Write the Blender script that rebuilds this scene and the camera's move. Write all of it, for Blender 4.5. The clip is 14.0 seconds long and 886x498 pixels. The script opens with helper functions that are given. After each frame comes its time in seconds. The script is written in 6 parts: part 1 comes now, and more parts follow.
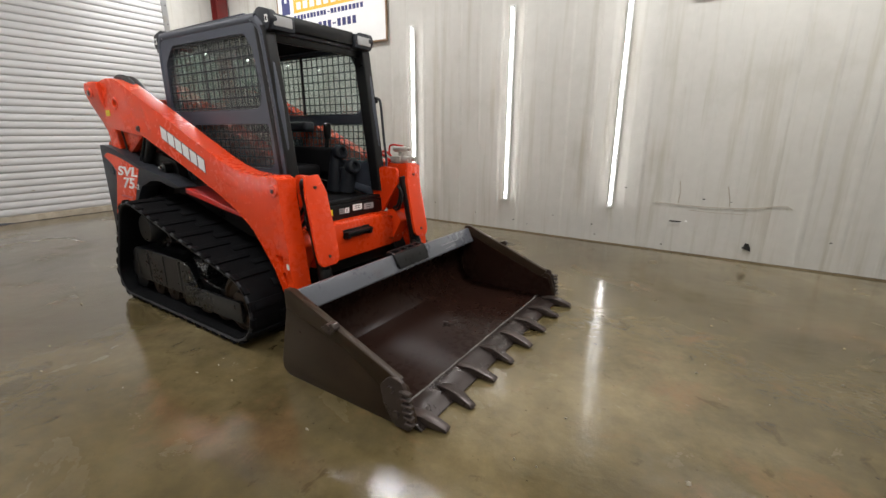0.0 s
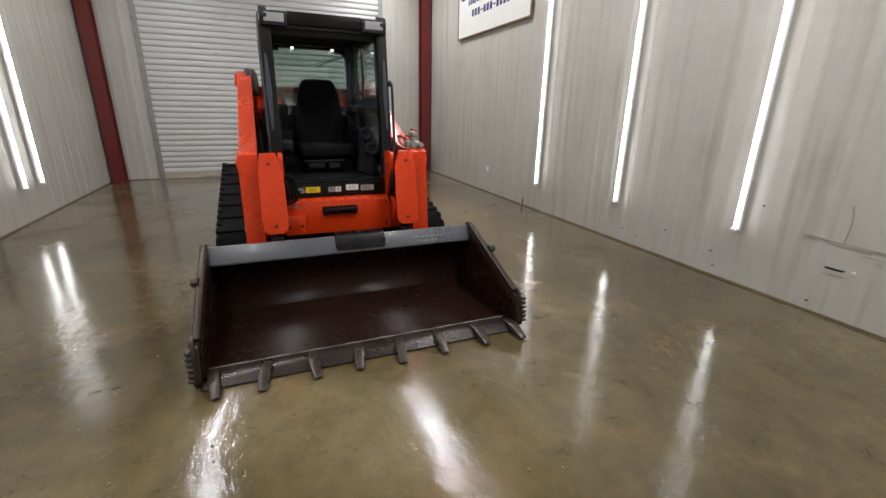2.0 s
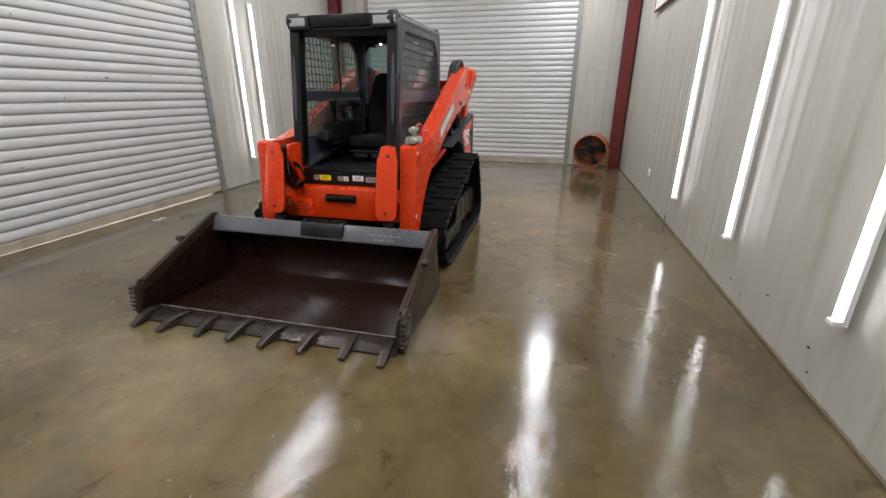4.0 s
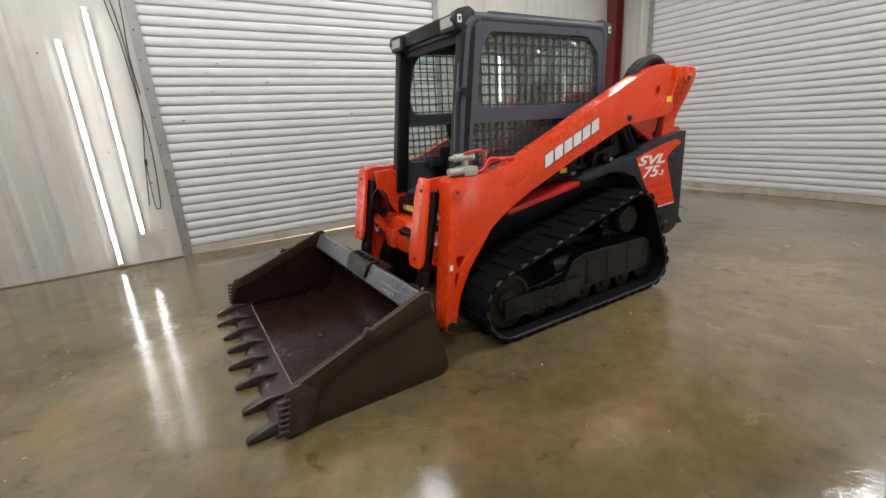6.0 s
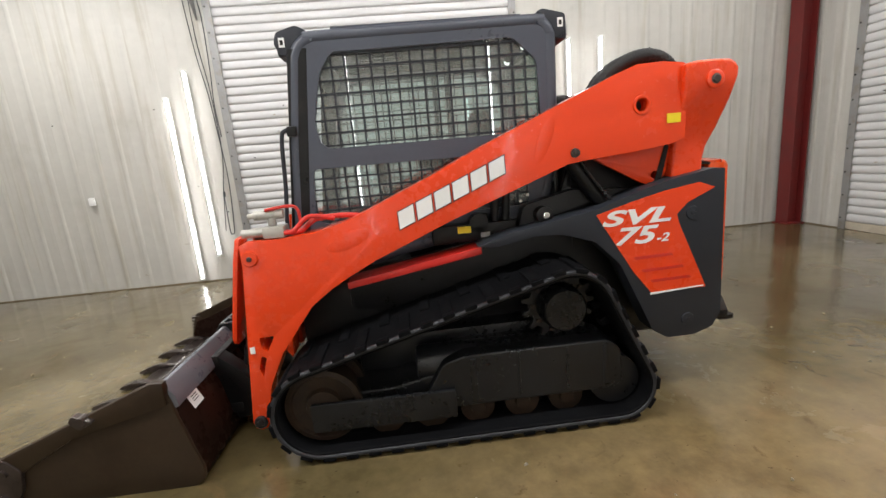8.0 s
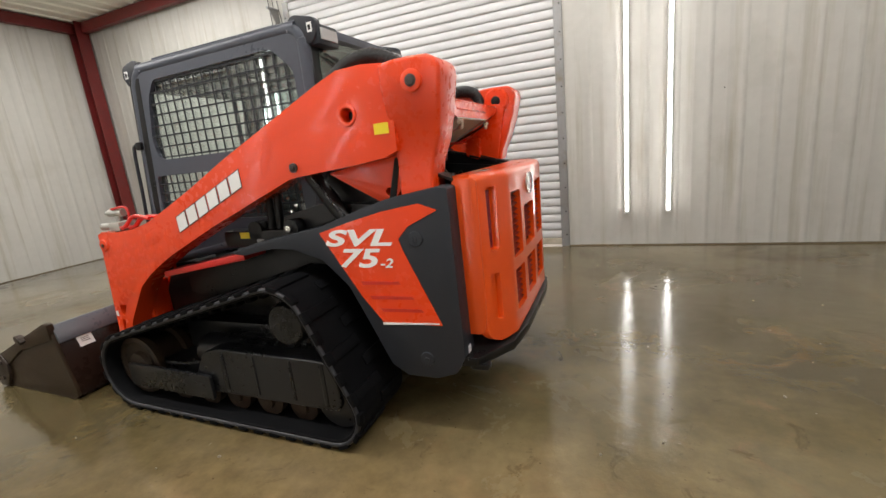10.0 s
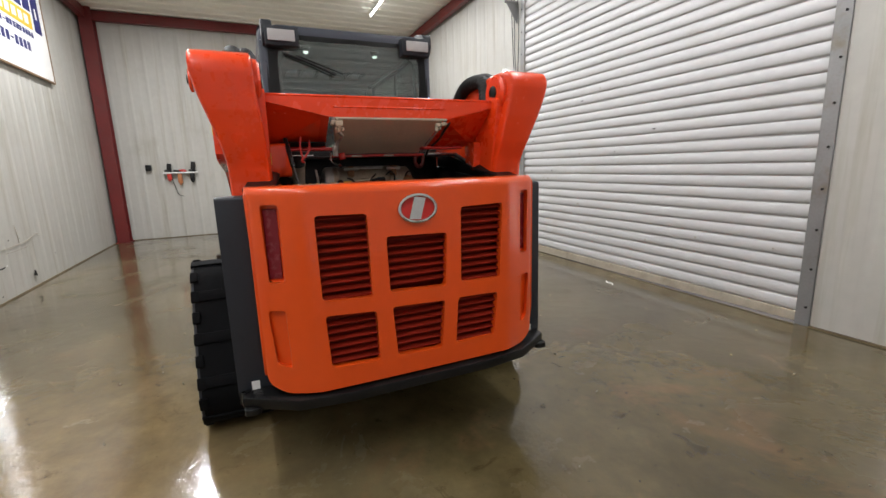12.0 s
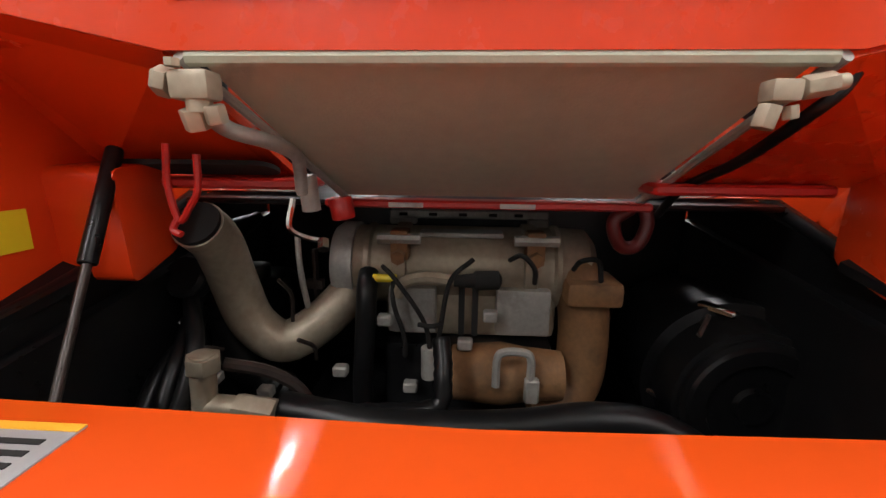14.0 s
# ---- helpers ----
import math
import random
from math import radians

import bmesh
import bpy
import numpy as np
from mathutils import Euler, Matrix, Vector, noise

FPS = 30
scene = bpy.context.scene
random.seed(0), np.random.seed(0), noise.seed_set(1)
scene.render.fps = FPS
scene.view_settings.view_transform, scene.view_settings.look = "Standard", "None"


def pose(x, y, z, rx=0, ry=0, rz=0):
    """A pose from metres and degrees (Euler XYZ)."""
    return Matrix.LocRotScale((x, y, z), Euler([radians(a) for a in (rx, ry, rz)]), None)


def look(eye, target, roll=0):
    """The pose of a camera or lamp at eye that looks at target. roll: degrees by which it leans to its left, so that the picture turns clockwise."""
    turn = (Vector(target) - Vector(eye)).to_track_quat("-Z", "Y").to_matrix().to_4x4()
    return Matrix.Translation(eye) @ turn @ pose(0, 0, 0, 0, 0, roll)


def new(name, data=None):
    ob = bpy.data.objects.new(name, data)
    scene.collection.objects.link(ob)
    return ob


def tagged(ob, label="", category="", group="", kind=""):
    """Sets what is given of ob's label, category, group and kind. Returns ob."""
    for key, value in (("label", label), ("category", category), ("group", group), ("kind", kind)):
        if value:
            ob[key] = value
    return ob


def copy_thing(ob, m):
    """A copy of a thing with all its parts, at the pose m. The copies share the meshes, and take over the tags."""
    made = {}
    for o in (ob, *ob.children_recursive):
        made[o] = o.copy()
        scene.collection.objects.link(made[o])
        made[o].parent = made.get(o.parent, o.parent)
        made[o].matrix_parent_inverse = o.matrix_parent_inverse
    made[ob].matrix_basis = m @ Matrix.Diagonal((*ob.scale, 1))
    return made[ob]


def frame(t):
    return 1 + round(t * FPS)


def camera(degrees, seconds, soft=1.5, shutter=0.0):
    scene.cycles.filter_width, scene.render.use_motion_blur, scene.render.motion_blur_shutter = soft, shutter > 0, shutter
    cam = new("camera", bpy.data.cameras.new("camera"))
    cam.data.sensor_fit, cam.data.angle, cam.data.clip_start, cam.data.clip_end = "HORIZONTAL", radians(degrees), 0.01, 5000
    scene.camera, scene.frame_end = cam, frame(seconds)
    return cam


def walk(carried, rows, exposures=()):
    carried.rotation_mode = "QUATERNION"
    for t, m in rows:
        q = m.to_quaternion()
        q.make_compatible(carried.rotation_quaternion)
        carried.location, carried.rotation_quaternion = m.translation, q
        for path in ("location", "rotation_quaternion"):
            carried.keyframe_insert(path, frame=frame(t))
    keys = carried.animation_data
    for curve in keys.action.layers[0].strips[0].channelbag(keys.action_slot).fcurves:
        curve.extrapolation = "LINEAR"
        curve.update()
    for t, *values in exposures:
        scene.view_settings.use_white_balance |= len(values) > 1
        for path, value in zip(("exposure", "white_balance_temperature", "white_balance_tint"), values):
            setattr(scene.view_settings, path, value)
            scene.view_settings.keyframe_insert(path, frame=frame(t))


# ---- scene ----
EXPOSURES = ((0, -0.1, 6620, 10), (1.5, -0.33, 6570, 10), (2.5, -0.42, 6530, 10), (5, -0.12, 6420, 10), (6.5, -0.08, 6680, 10), (8, 0.15, 6650, 10), (9, 0.16, 6880, 10), (11.5, 0.02, 6560, 10), (12.5, 0.02, 6420, 10), (13.5, -0.04, 6420, 10), (13.7, 0.04, 6400, 10), (14, 0.42, 6500, 10))
cam = camera(92.1, 14.0)
PATH = [
    (0, (3.267, -2.266, 1.339), (2.208, -0.655, 0.804), 0.1),
    (0.5, (3.627, -1.94, 1.335), (2.337, -0.512, 0.788), -0.0),
    (1, (3.993, -1.545, 1.346), (2.501, -0.341, 0.777), 0.1),
    (1.5, (4.197, -1.041, 1.377), (2.545, -0.087, 0.777), 0.5),
    (2, (4.414, -0.513, 1.375), (2.655, 0.213, 0.758), 1.0),
    (2.5, (4.45, 0.043, 1.355), (2.613, 0.525, 0.727), 1.5),
    (2.7, (4.46, 0.237, 1.389), (2.604, 0.612, 0.747), 1.6),
    (4.8, (3.665, 2.329, 1.464), (2.029, 1.384, 0.807), -0.9),
    (5, (3.428, 2.402, 1.41), (1.858, 1.344, 0.767), -1.1),
    (5.5, (2.93, 2.648, 1.386), (1.624, 1.257, 0.786), -2.4),
    (6, (2.432, 2.821, 1.387), (1.44, 1.178, 0.826), -3.5),
    (6.5, (1.898, 2.826, 1.357), (1.18, 1.026, 0.86), -3.8),
    (7, (1.368, 2.807, 1.347), (0.903, 0.917, 0.887), -4.3),
    (7.5, (0.828, 2.805, 1.375), (0.555, 0.875, 0.929), -4.9),
    (8, (0.25, 2.756, 1.377), (0.117, 0.804, 0.964), -5.1),
    (8.5, (-0.331, 2.789, 1.394), (-0.307, 0.835, 0.97), -5.2),
    (9, (-0.904, 2.683, 1.368), (-0.737, 0.737, 0.938), -5.1),
    (9.2, (-1.124, 2.638, 1.385), (-0.862, 0.702, 0.956), -5.3),
    (11.3, (-2.966, 1.299, 1.302), (-1.444, 0.08, 0.859), -4.55),
    (11.5, (-3.025, 1.085, 1.324), (-1.427, -0.039, 0.897), -3.75),
    (12, (-3.09, 0.579, 1.304), (-1.292, -0.206, 0.919), -1.75),
    (12.5, (-2.883, 0.216, 1.336), (-0.983, -0.273, 0.953), 0.05),
    (13, (-2.445, 0.038, 1.386), (-0.489, -0.205, 1.044), 0.65),
    (13.5, (-1.985, -0.045, 1.413), (0.002, -0.05, 1.19), 0.75),
    (13.7, (-1.849, -0.034, 1.447), (0.122, 0.062, 1.118), 0.4),
    (14, (-1.597, 0.012, 1.436), (0.35, 0.119, 0.991), 0.6),
]
walk(cam, [(t, look(eye, target, roll)) for t, eye, target, roll in PATH], EXPOSURES)

# ---- world and light ----
world = bpy.data.worlds.new("world")
scene.world = world
world.use_nodes = True
wn = world.node_tree.nodes
sky = wn.new("ShaderNodeTexSky")
sky.sky_type, sky.sun_disc = "NISHITA", False
sky.dust_density, sky.ozone_density, sky.air_density = 8.0, 0.0, 0.4
sky.sun_elevation, sky.sun_rotation = radians(35), radians(200)
world.node_tree.links.new(sky.outputs[0], wn["Background"].inputs[0])
wn["Background"].inputs[1].default_value = 0.1

WALL_GLOW, CEILING_GLOW = 12.0, 12.0
CEILING_TUBES = ((-5.16, 1.83), (-2.55, 1.83), (0.06, 1.83), (2.67, 1.83), (-4.56, -1.86), (-1.95, -1.86), (0.66, -1.86), (3.27, -1.86))
for k, (x, y) in enumerate(CEILING_TUBES):
    data = bpy.data.lights.new("ceiling_tube_lamp", "AREA")
    data.shape, data.size, data.size_y, data.energy, data.color = "RECTANGLE", 2.3, 0.045, (72, 46, 40, 112, 36, 48, 43, 70)[k], (0.985, 0.99, 1.0)
    new("ceiling_tube_lamp", data).location = (x + 1.19, y, 4.25 - 0.088)


# ---- materials ----
def material(name, base, rough=0.5, metal=0.0, vary=0.15, scale=4.0, bump=0.0, bump_scale=60.0, dirt=None, dirt_at=0.55,
             coat=0.0, rough_vary=0.1, spec=0.5, streak=None):
    """A painted, cast or rubber surface: two scales of colour change, uneven gloss, fine relief and dirt patches."""
    m = bpy.data.materials.new(name)
    m.use_nodes = True
    n, l = m.node_tree.nodes, m.node_tree.links
    b = n["Principled BSDF"]
    b.inputs["Metallic"].default_value = metal
    b.inputs["Coat Weight"].default_value = coat
    b.inputs["Coat Roughness"].default_value = 0.08
    b.inputs["Specular IOR Level"].default_value = spec
    co = n.new("ShaderNodeTexCoord")
    big = n.new("ShaderNodeTexNoise")
    big.inputs["Scale"].default_value, big.inputs["Detail"].default_value = scale, 6
    small = n.new("ShaderNodeTexNoise")
    small.inputs["Scale"].default_value, small.inputs["Detail"].default_value = scale * 14, 4
    rnd = n.new("ShaderNodeObjectInfo")
    off = n.new("ShaderNodeVectorMath")
    off.operation = "MULTIPLY_ADD"
    off.inputs[1].default_value = (1, 1, 1)
    l.new(co.outputs["Object"], off.inputs[0])
    l.new(rnd.outputs["Random"], off.inputs[2])
    for t in (big, small):
        l.new(off.outputs[0], t.inputs["Vector"])
    mixn = n.new("ShaderNodeMix")
    mixn.data_type = "FLOAT"
    mixn.inputs[0].default_value = 0.4
    l.new(big.outputs[0], mixn.inputs[2])
    l.new(small.outputs[0], mixn.inputs[3])
    ramp = n.new("ShaderNodeValToRGB")
    ramp.color_ramp.elements[0].position, ramp.color_ramp.elements[1].position = 0.3, 0.7
    ramp.color_ramp.elements[0].color = (*[c * (1 - vary) for c in base], 1)
    ramp.color_ramp.elements[1].color = (*[min(1, c * (1 + vary)) for c in base], 1)
    l.new(mixn.outputs[0], ramp.inputs[0])
    colour = ramp.outputs[0]
    if dirt:
        dn = n.new("ShaderNodeTexNoise")
        dn.inputs["Scale"].default_value, dn.inputs["Detail"].default_value, dn.inputs["Roughness"].default_value = scale * 1.6, 6, 0.6
        l.new(off.outputs[0], dn.inputs["Vector"])
        dr = n.new("ShaderNodeValToRGB")
        dr.color_ramp.elements[0].position, dr.color_ramp.elements[1].position = dirt_at - 0.05, dirt_at + 0.28
        l.new(dn.outputs[0], dr.inputs[0])
        dm = n.new("ShaderNodeMix")
        dm.data_type = "RGBA"
        dm.inputs[7].default_value = (*dirt, 1)
        l.new(dr.outputs[0], dm.inputs[0])
        l.new(colour, dm.inputs[6])
        colour = dm.outputs[2]
    if streak:
        mp = n.new("ShaderNodeMapping")
        mp.inputs["Scale"].default_value = (7, 7, 0.35)
        l.new(off.outputs[0], mp.inputs["Vector"])
        sn = n.new("ShaderNodeTexNoise")
        sn.inputs["Scale"].default_value, sn.inputs["Detail"].default_value, sn.inputs["Roughness"].default_value = 1.3, 6, 0.6
        l.new(mp.outputs[0], sn.inputs["Vector"])
        sr = n.new("ShaderNodeValToRGB")
        sr.color_ramp.elements[0].position, sr.color_ramp.elements[1].position = 0.52, 0.88
        l.new(sn.outputs[0], sr.inputs[0])
        sm = n.new("ShaderNodeMix")
        sm.data_type = "RGBA"
        sm.inputs[7].default_value = (*streak, 1)
        l.new(sr.outputs[0], sm.inputs[0])
        l.new(colour, sm.inputs[6])
        colour = sm.outputs[2]
    l.new(colour, b.inputs["Base Color"])
    rr = n.new("ShaderNodeMapRange")
    rr.inputs["To Min"].default_value, rr.inputs["To Max"].default_value = max(0.02, rough - rough_vary), min(1, rough + rough_vary)
    rr.inputs["From Min"].default_value, rr.inputs["From Max"].default_value = 0.3, 0.7
    l.new(mixn.outputs[0], rr.inputs[0])
    l.new(rr.outputs[0], b.inputs["Roughness"])
    if bump:
        fine = n.new("ShaderNodeTexNoise")
        fine.inputs["Scale"].default_value, fine.inputs["Detail"].default_value = bump_scale, 5
        l.new(off.outputs[0], fine.inputs["Vector"])
        bp = n.new("ShaderNodeBump")
        bp.inputs["Strength"].default_value, bp.inputs["Distance"].default_value = 1.0, bump
        l.new(fine.outputs[0], bp.inputs["Height"])
        l.new(bp.outputs[0], b.inputs["Normal"])
    return m


def glowing(name, colour, strength):
    m = bpy.data.materials.new(name)
    m.use_nodes = True
    b = m.node_tree.nodes["Principled BSDF"]
    b.inputs["Base Color"].default_value = (0.9, 0.9, 0.9, 1)
    b.inputs["Emission Color"].default_value = (*colour, 1)
    b.inputs["Emission Strength"].default_value = strength
    return m


def glass(name, tint, rough=0.0, dust_haze=0.0):
    m = bpy.data.materials.new(name)
    m.use_nodes = True
    n, l = m.node_tree.nodes, m.node_tree.links
    n.remove(n["Principled BSDF"])
    tr, gl, mx = n.new("ShaderNodeBsdfTransparent"), n.new("ShaderNodeBsdfGlossy"), n.new("ShaderNodeMixShader")
    fr = n.new("ShaderNodeLayerWeight")
    fr.inputs[0].default_value = 0.5
    pw, ma = n.new("ShaderNodeMath"), n.new("ShaderNodeMath")
    pw.operation, ma.operation = "POWER", "MULTIPLY_ADD"
    pw.inputs[1].default_value, ma.inputs[1].default_value, ma.inputs[2].default_value = 4.0, 0.85, 0.12
    l.new(fr.outputs["Facing"], pw.inputs[0])
    l.new(pw.outputs[0], ma.inputs[0])
    tr.inputs[0].default_value = (*tint, 1)
    gl.inputs["Roughness"].default_value = rough
    l.new(ma.outputs[0], mx.inputs[0])
    l.new(tr.outputs[0], mx.inputs[1])
    l.new(gl.outputs[0], mx.inputs[2])
    # Diffuse film: dust on the rear glass, painted reflection haze on side panes.
    film, dm, dn, dk = n.new("ShaderNodeBsdfDiffuse"), n.new("ShaderNodeMixShader"), n.new("ShaderNodeTexNoise"), n.new("ShaderNodeMath")
    film.inputs[0].default_value = (0.5, 0.52, 0.48, 1)
    dn.inputs["Scale"].default_value, dn.inputs["Detail"].default_value = 5.0, 6
    dk.operation = "MULTIPLY"
    dk.inputs[1].default_value = 2 * dust_haze
    l.new(dn.outputs[0], dk.inputs[0])
    l.new(dk.outputs[0], dm.inputs[0])
    l.new(mx.outputs[0], dm.inputs[1])
    l.new(film.outputs[0], dm.inputs[2])
    l.new(dm.outputs[0], n["Material Output"].inputs[0])
    return m


def wet_concrete():
    """Power-troweled concrete under a thin, uneven film of water, with mud stains."""
    m = bpy.data.materials.new("wet_concrete")
    m.use_nodes = True
    n, l = m.node_tree.nodes, m.node_tree.links
    b = n["Principled BSDF"]
    co = n.new("ShaderNodeTexCoord")

    def noise_tex(scale, detail=6, rough=0.55, distort=0.0):
        t = n.new("ShaderNodeTexNoise")
        t.inputs["Scale"].default_value, t.inputs["Detail"].default_value = scale, detail
        t.inputs["Roughness"].default_value, t.inputs["Distortion"].default_value = rough, distort
        l.new(co.outputs["Object"], t.inputs["Vector"])
        return t.outputs[0]

    def ramp(fac, stops):
        r = n.new("ShaderNodeValToRGB")
        e = r.color_ramp.elements
        while len(e) < len(stops):
            e.new(0.5)
        for k, (p, c) in zip(e, stops):
            k.position, k.color = p, (*c, 1)
        l.new(fac, r.inputs[0])
        return r.outputs[0]

    def mix(fac, a, c, mode="MIX"):
        x = n.new("ShaderNodeMix")
        x.data_type, x.blend_type = "RGBA", mode
        if isinstance(fac, float):
            x.inputs[0].default_value = fac
        else:
            l.new(fac, x.inputs[0])
        l.new(a, x.inputs[6])
        l.new(c, x.inputs[7])
        return x.outputs[2]

    base = ramp(noise_tex(0.55, 8, 0.6, 0.4), [(0.3, FLOOR[0]), (0.52, FLOOR[1]), (0.7, FLOOR[2])])
    fine = ramp(noise_tex(7, 8, 0.65), [(0.3, (0.74, 0.74, 0.74)), (0.7, (1.15, 1.13, 1.1))])
    mud = ramp(noise_tex(1.7, 9, 0.7, 0.6), [(0.56, (0, 0, 0)), (0.72, (1, 1, 1))])
    rust = n.new("ShaderNodeRGB")
    rust.outputs[0].default_value = (0.21, 0.115, 0.055, 1)
    col = mix(1.0, base, fine, "MULTIPLY")
    half = n.new("ShaderNodeMath")
    half.operation = "MULTIPLY"
    half.inputs[1].default_value = 0.6
    l.new(mud, half.inputs[0])
    col = mix(half.outputs[0], col, rust.outputs[0])
    # Brightness painted into the floor colour: a lighter tan ellipse left of the machine.
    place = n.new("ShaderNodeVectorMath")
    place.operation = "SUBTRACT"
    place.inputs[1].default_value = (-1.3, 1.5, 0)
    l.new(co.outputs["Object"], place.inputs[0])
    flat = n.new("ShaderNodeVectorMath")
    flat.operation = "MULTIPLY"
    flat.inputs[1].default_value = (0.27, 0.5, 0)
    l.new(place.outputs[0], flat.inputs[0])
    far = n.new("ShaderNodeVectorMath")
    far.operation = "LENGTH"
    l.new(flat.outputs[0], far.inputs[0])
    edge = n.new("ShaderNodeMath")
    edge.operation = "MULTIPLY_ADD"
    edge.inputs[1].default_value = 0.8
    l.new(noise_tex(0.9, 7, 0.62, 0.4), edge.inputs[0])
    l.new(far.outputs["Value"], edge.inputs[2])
    lit_side = ramp(edge.outputs[0], [(0.5, (1, 1, 1)), (1.35, (0.0, 0.0, 0.0))])
    tan = ramp(noise_tex(1.1, 8, 0.65, 0.5), [(0.32, LIT_TAN[0]), (0.5, LIT_TAN[1]), (0.68, LIT_TAN[2])])
    col = mix(lit_side, col, mix(1.0, tan, fine, "MULTIPLY"))
    blot = ramp(noise_tex(5.5, 9, 0.68, 0.7), [(0.60, (1, 1, 1)), (0.66, (0.62, 0.58, 0.52)), (0.74, (0.42, 0.37, 0.3))])
    col = mix(0.75, col, mix(1.0, col, blot, "MULTIPLY"))
    crumb = ramp(noise_tex(34, 4, 0.6), [(0.68, (1, 1, 1)), (0.72, (0.4, 0.34, 0.28))])
    col = mix(1.0, col, crumb, "MULTIPLY")
    l.new(col, b.inputs["Base Color"])
    dry = ramp(noise_tex(1.3, 8, 0.65, 0.5), [(0.48, (0.14, 0.14, 0.14)), (0.62, (0.3, 0.3, 0.3)), (0.76, (0.5, 0.5, 0.5))])
    l.new(dry, b.inputs["Roughness"])
    film = ramp(noise_tex(0.8, 7, 0.62, 0.4), [(0.40, (1, 1, 1)), (0.56, (0.85, 0.85, 0.85)), (0.68, (0.3, 0.3, 0.3))])
    l.new(film, b.inputs["Coat Weight"])
    ripple = ramp(noise_tex(2.6, 8, 0.7, 0.6), [(0.5, (0.015, 0.015, 0.015)), (0.6, (0.036, 0.036, 0.036)), (0.7, (0.12, 0.12, 0.12))])
    smear_place, smear_flat, smear_far, smear_edge = n.new("ShaderNodeVectorMath"), n.new("ShaderNodeVectorMath"), n.new("ShaderNodeVectorMath"), n.new("ShaderNodeMath")
    smear_place.operation, smear_flat.operation, smear_far.operation, smear_edge.operation = "SUBTRACT", "MULTIPLY", "LENGTH", "MULTIPLY_ADD"
    smear_place.inputs[1].default_value, smear_flat.inputs[1].default_value, smear_edge.inputs[1].default_value = (1.38, -1.64, 0), (3.6, 3.0, 0), 0.9
    l.new(co.outputs["Object"], smear_place.inputs[0])
    l.new(smear_place.outputs[0], smear_flat.inputs[0])
    l.new(smear_flat.outputs[0], smear_far.inputs[0])
    l.new(noise_tex(6.0, 6, 0.6, 0.4), smear_edge.inputs[0])
    l.new(smear_far.outputs["Value"], smear_edge.inputs[2])
    smear = ramp(smear_edge.outputs[0], [(0.85, (0.24, 0.24, 0.24)), (1.0, (0, 0, 0))])
    ripple = mix(1.0, ripple, smear, "ADD")
    l.new(ripple, b.inputs["Coat Roughness"])
    b.inputs["Specular IOR Level"].default_value, b.inputs["Coat IOR"].default_value = 0.15, 1.5
    bump = n.new("ShaderNodeBump")
    bump.inputs["Strength"].default_value, bump.inputs["Distance"].default_value = 0.8, 0.0042

    def weigh(fac, k, plus=None):
        x = n.new("ShaderNodeMath")
        x.operation = "MULTIPLY_ADD"
        x.inputs[1].default_value, x.inputs[2].default_value = k, 0.0
        l.new(fac, x.inputs[0])
        if plus:
            l.new(plus, x.inputs[2])
        return x.outputs[0]

    relief = weigh(noise_tex(110, 3), 0.05, weigh(noise_tex(45, 4), 0.17, weigh(noise_tex(17, 5, 0.6), 0.16, weigh(noise_tex(4.2, 5, 0.6, 0.4), 1.0))))
    l.new(relief, bump.inputs["Height"])
    l.new(bump.outputs[0], b.inputs["Normal"])
    l.new(bump.outputs[0], b.inputs["Coat Normal"])
    return m


# Raised floor tones for the brightness painted in beside the machine.
LIT_TAN = ((0.17, 0.118, 0.054), (0.26, 0.19, 0.095), (0.32, 0.228, 0.125))
FLOOR = ((0.054, 0.0405, 0.0165), (0.118, 0.092, 0.043), (0.205, 0.165, 0.09))
CONCRETE = wet_concrete()
HOOD = material("orange_plastic", (0.71, 0.075, 0.0065), 0.31, vary=0.04, scale=2.0, coat=0.42, rough_vary=0.02, spec=0.4)
ORANGE = material("orange_paint", (0.76, 0.053, 0.0075), 0.27, vary=0.03, scale=2.0, coat=0.4, rough_vary=0.02, spec=0.4)
# Darker red than the door, for slats and panels inside its openings.
LOUVER = material("dark_red_inner", (0.20, 0.013, 0.0055), 0.45, vary=0.1, spec=0.15)
RED = material("red_paint", (0.55, 0.02, 0.014), 0.35, vary=0.08, coat=0.2)
GREY = material("cab_grey_paint", (0.060, 0.068, 0.089), 0.34, vary=0.08, scale=3, bump=0.0001, bump_scale=400, dirt=(0.058, 0.062, 0.076), dirt_at=0.62, spec=0.4)
DARK = material("dark_plastic", (0.02, 0.023, 0.03), 0.45, vary=0.12, scale=4, bump=0.0002, bump_scale=500, dirt=(0.034, 0.034, 0.036), dirt_at=0.64, spec=0.35)
BLACK = material("black_paint", (0.006, 0.006, 0.0065), 0.36, vary=0.4, scale=6, dirt=(0.02, 0.017, 0.014), dirt_at=0.62, spec=0.3, rough_vary=0.12)
SLEEVE = material("woven_hose_sleeve", (0.008, 0.008, 0.0085), 0.6, vary=0.4, scale=12, bump=0.004, bump_scale=70, spec=0.4)
RUBBER = material("track_rubber", (0.0042, 0.0044, 0.0052), 0.66, vary=0.4, scale=5, bump=0.001, bump_scale=60, dirt=(0.0085, 0.008, 0.0078), dirt_at=0.62, spec=0.07)
WORN = material("worn_grey_rubber", (0.024, 0.0255, 0.03), 0.36, vary=0.35, scale=14, bump=0.001, bump_scale=60, dirt=(0.012, 0.012, 0.013), dirt_at=0.55, spec=0.3)
STEEL = material("worn_bucket_steel", (0.0165, 0.0072, 0.005), 0.28, vary=0.18, scale=1.6, bump=0.0003, bump_scale=14, rough_vary=0.07, dirt=(0.026, 0.0125, 0.0088), dirt_at=0.56, spec=0.13)
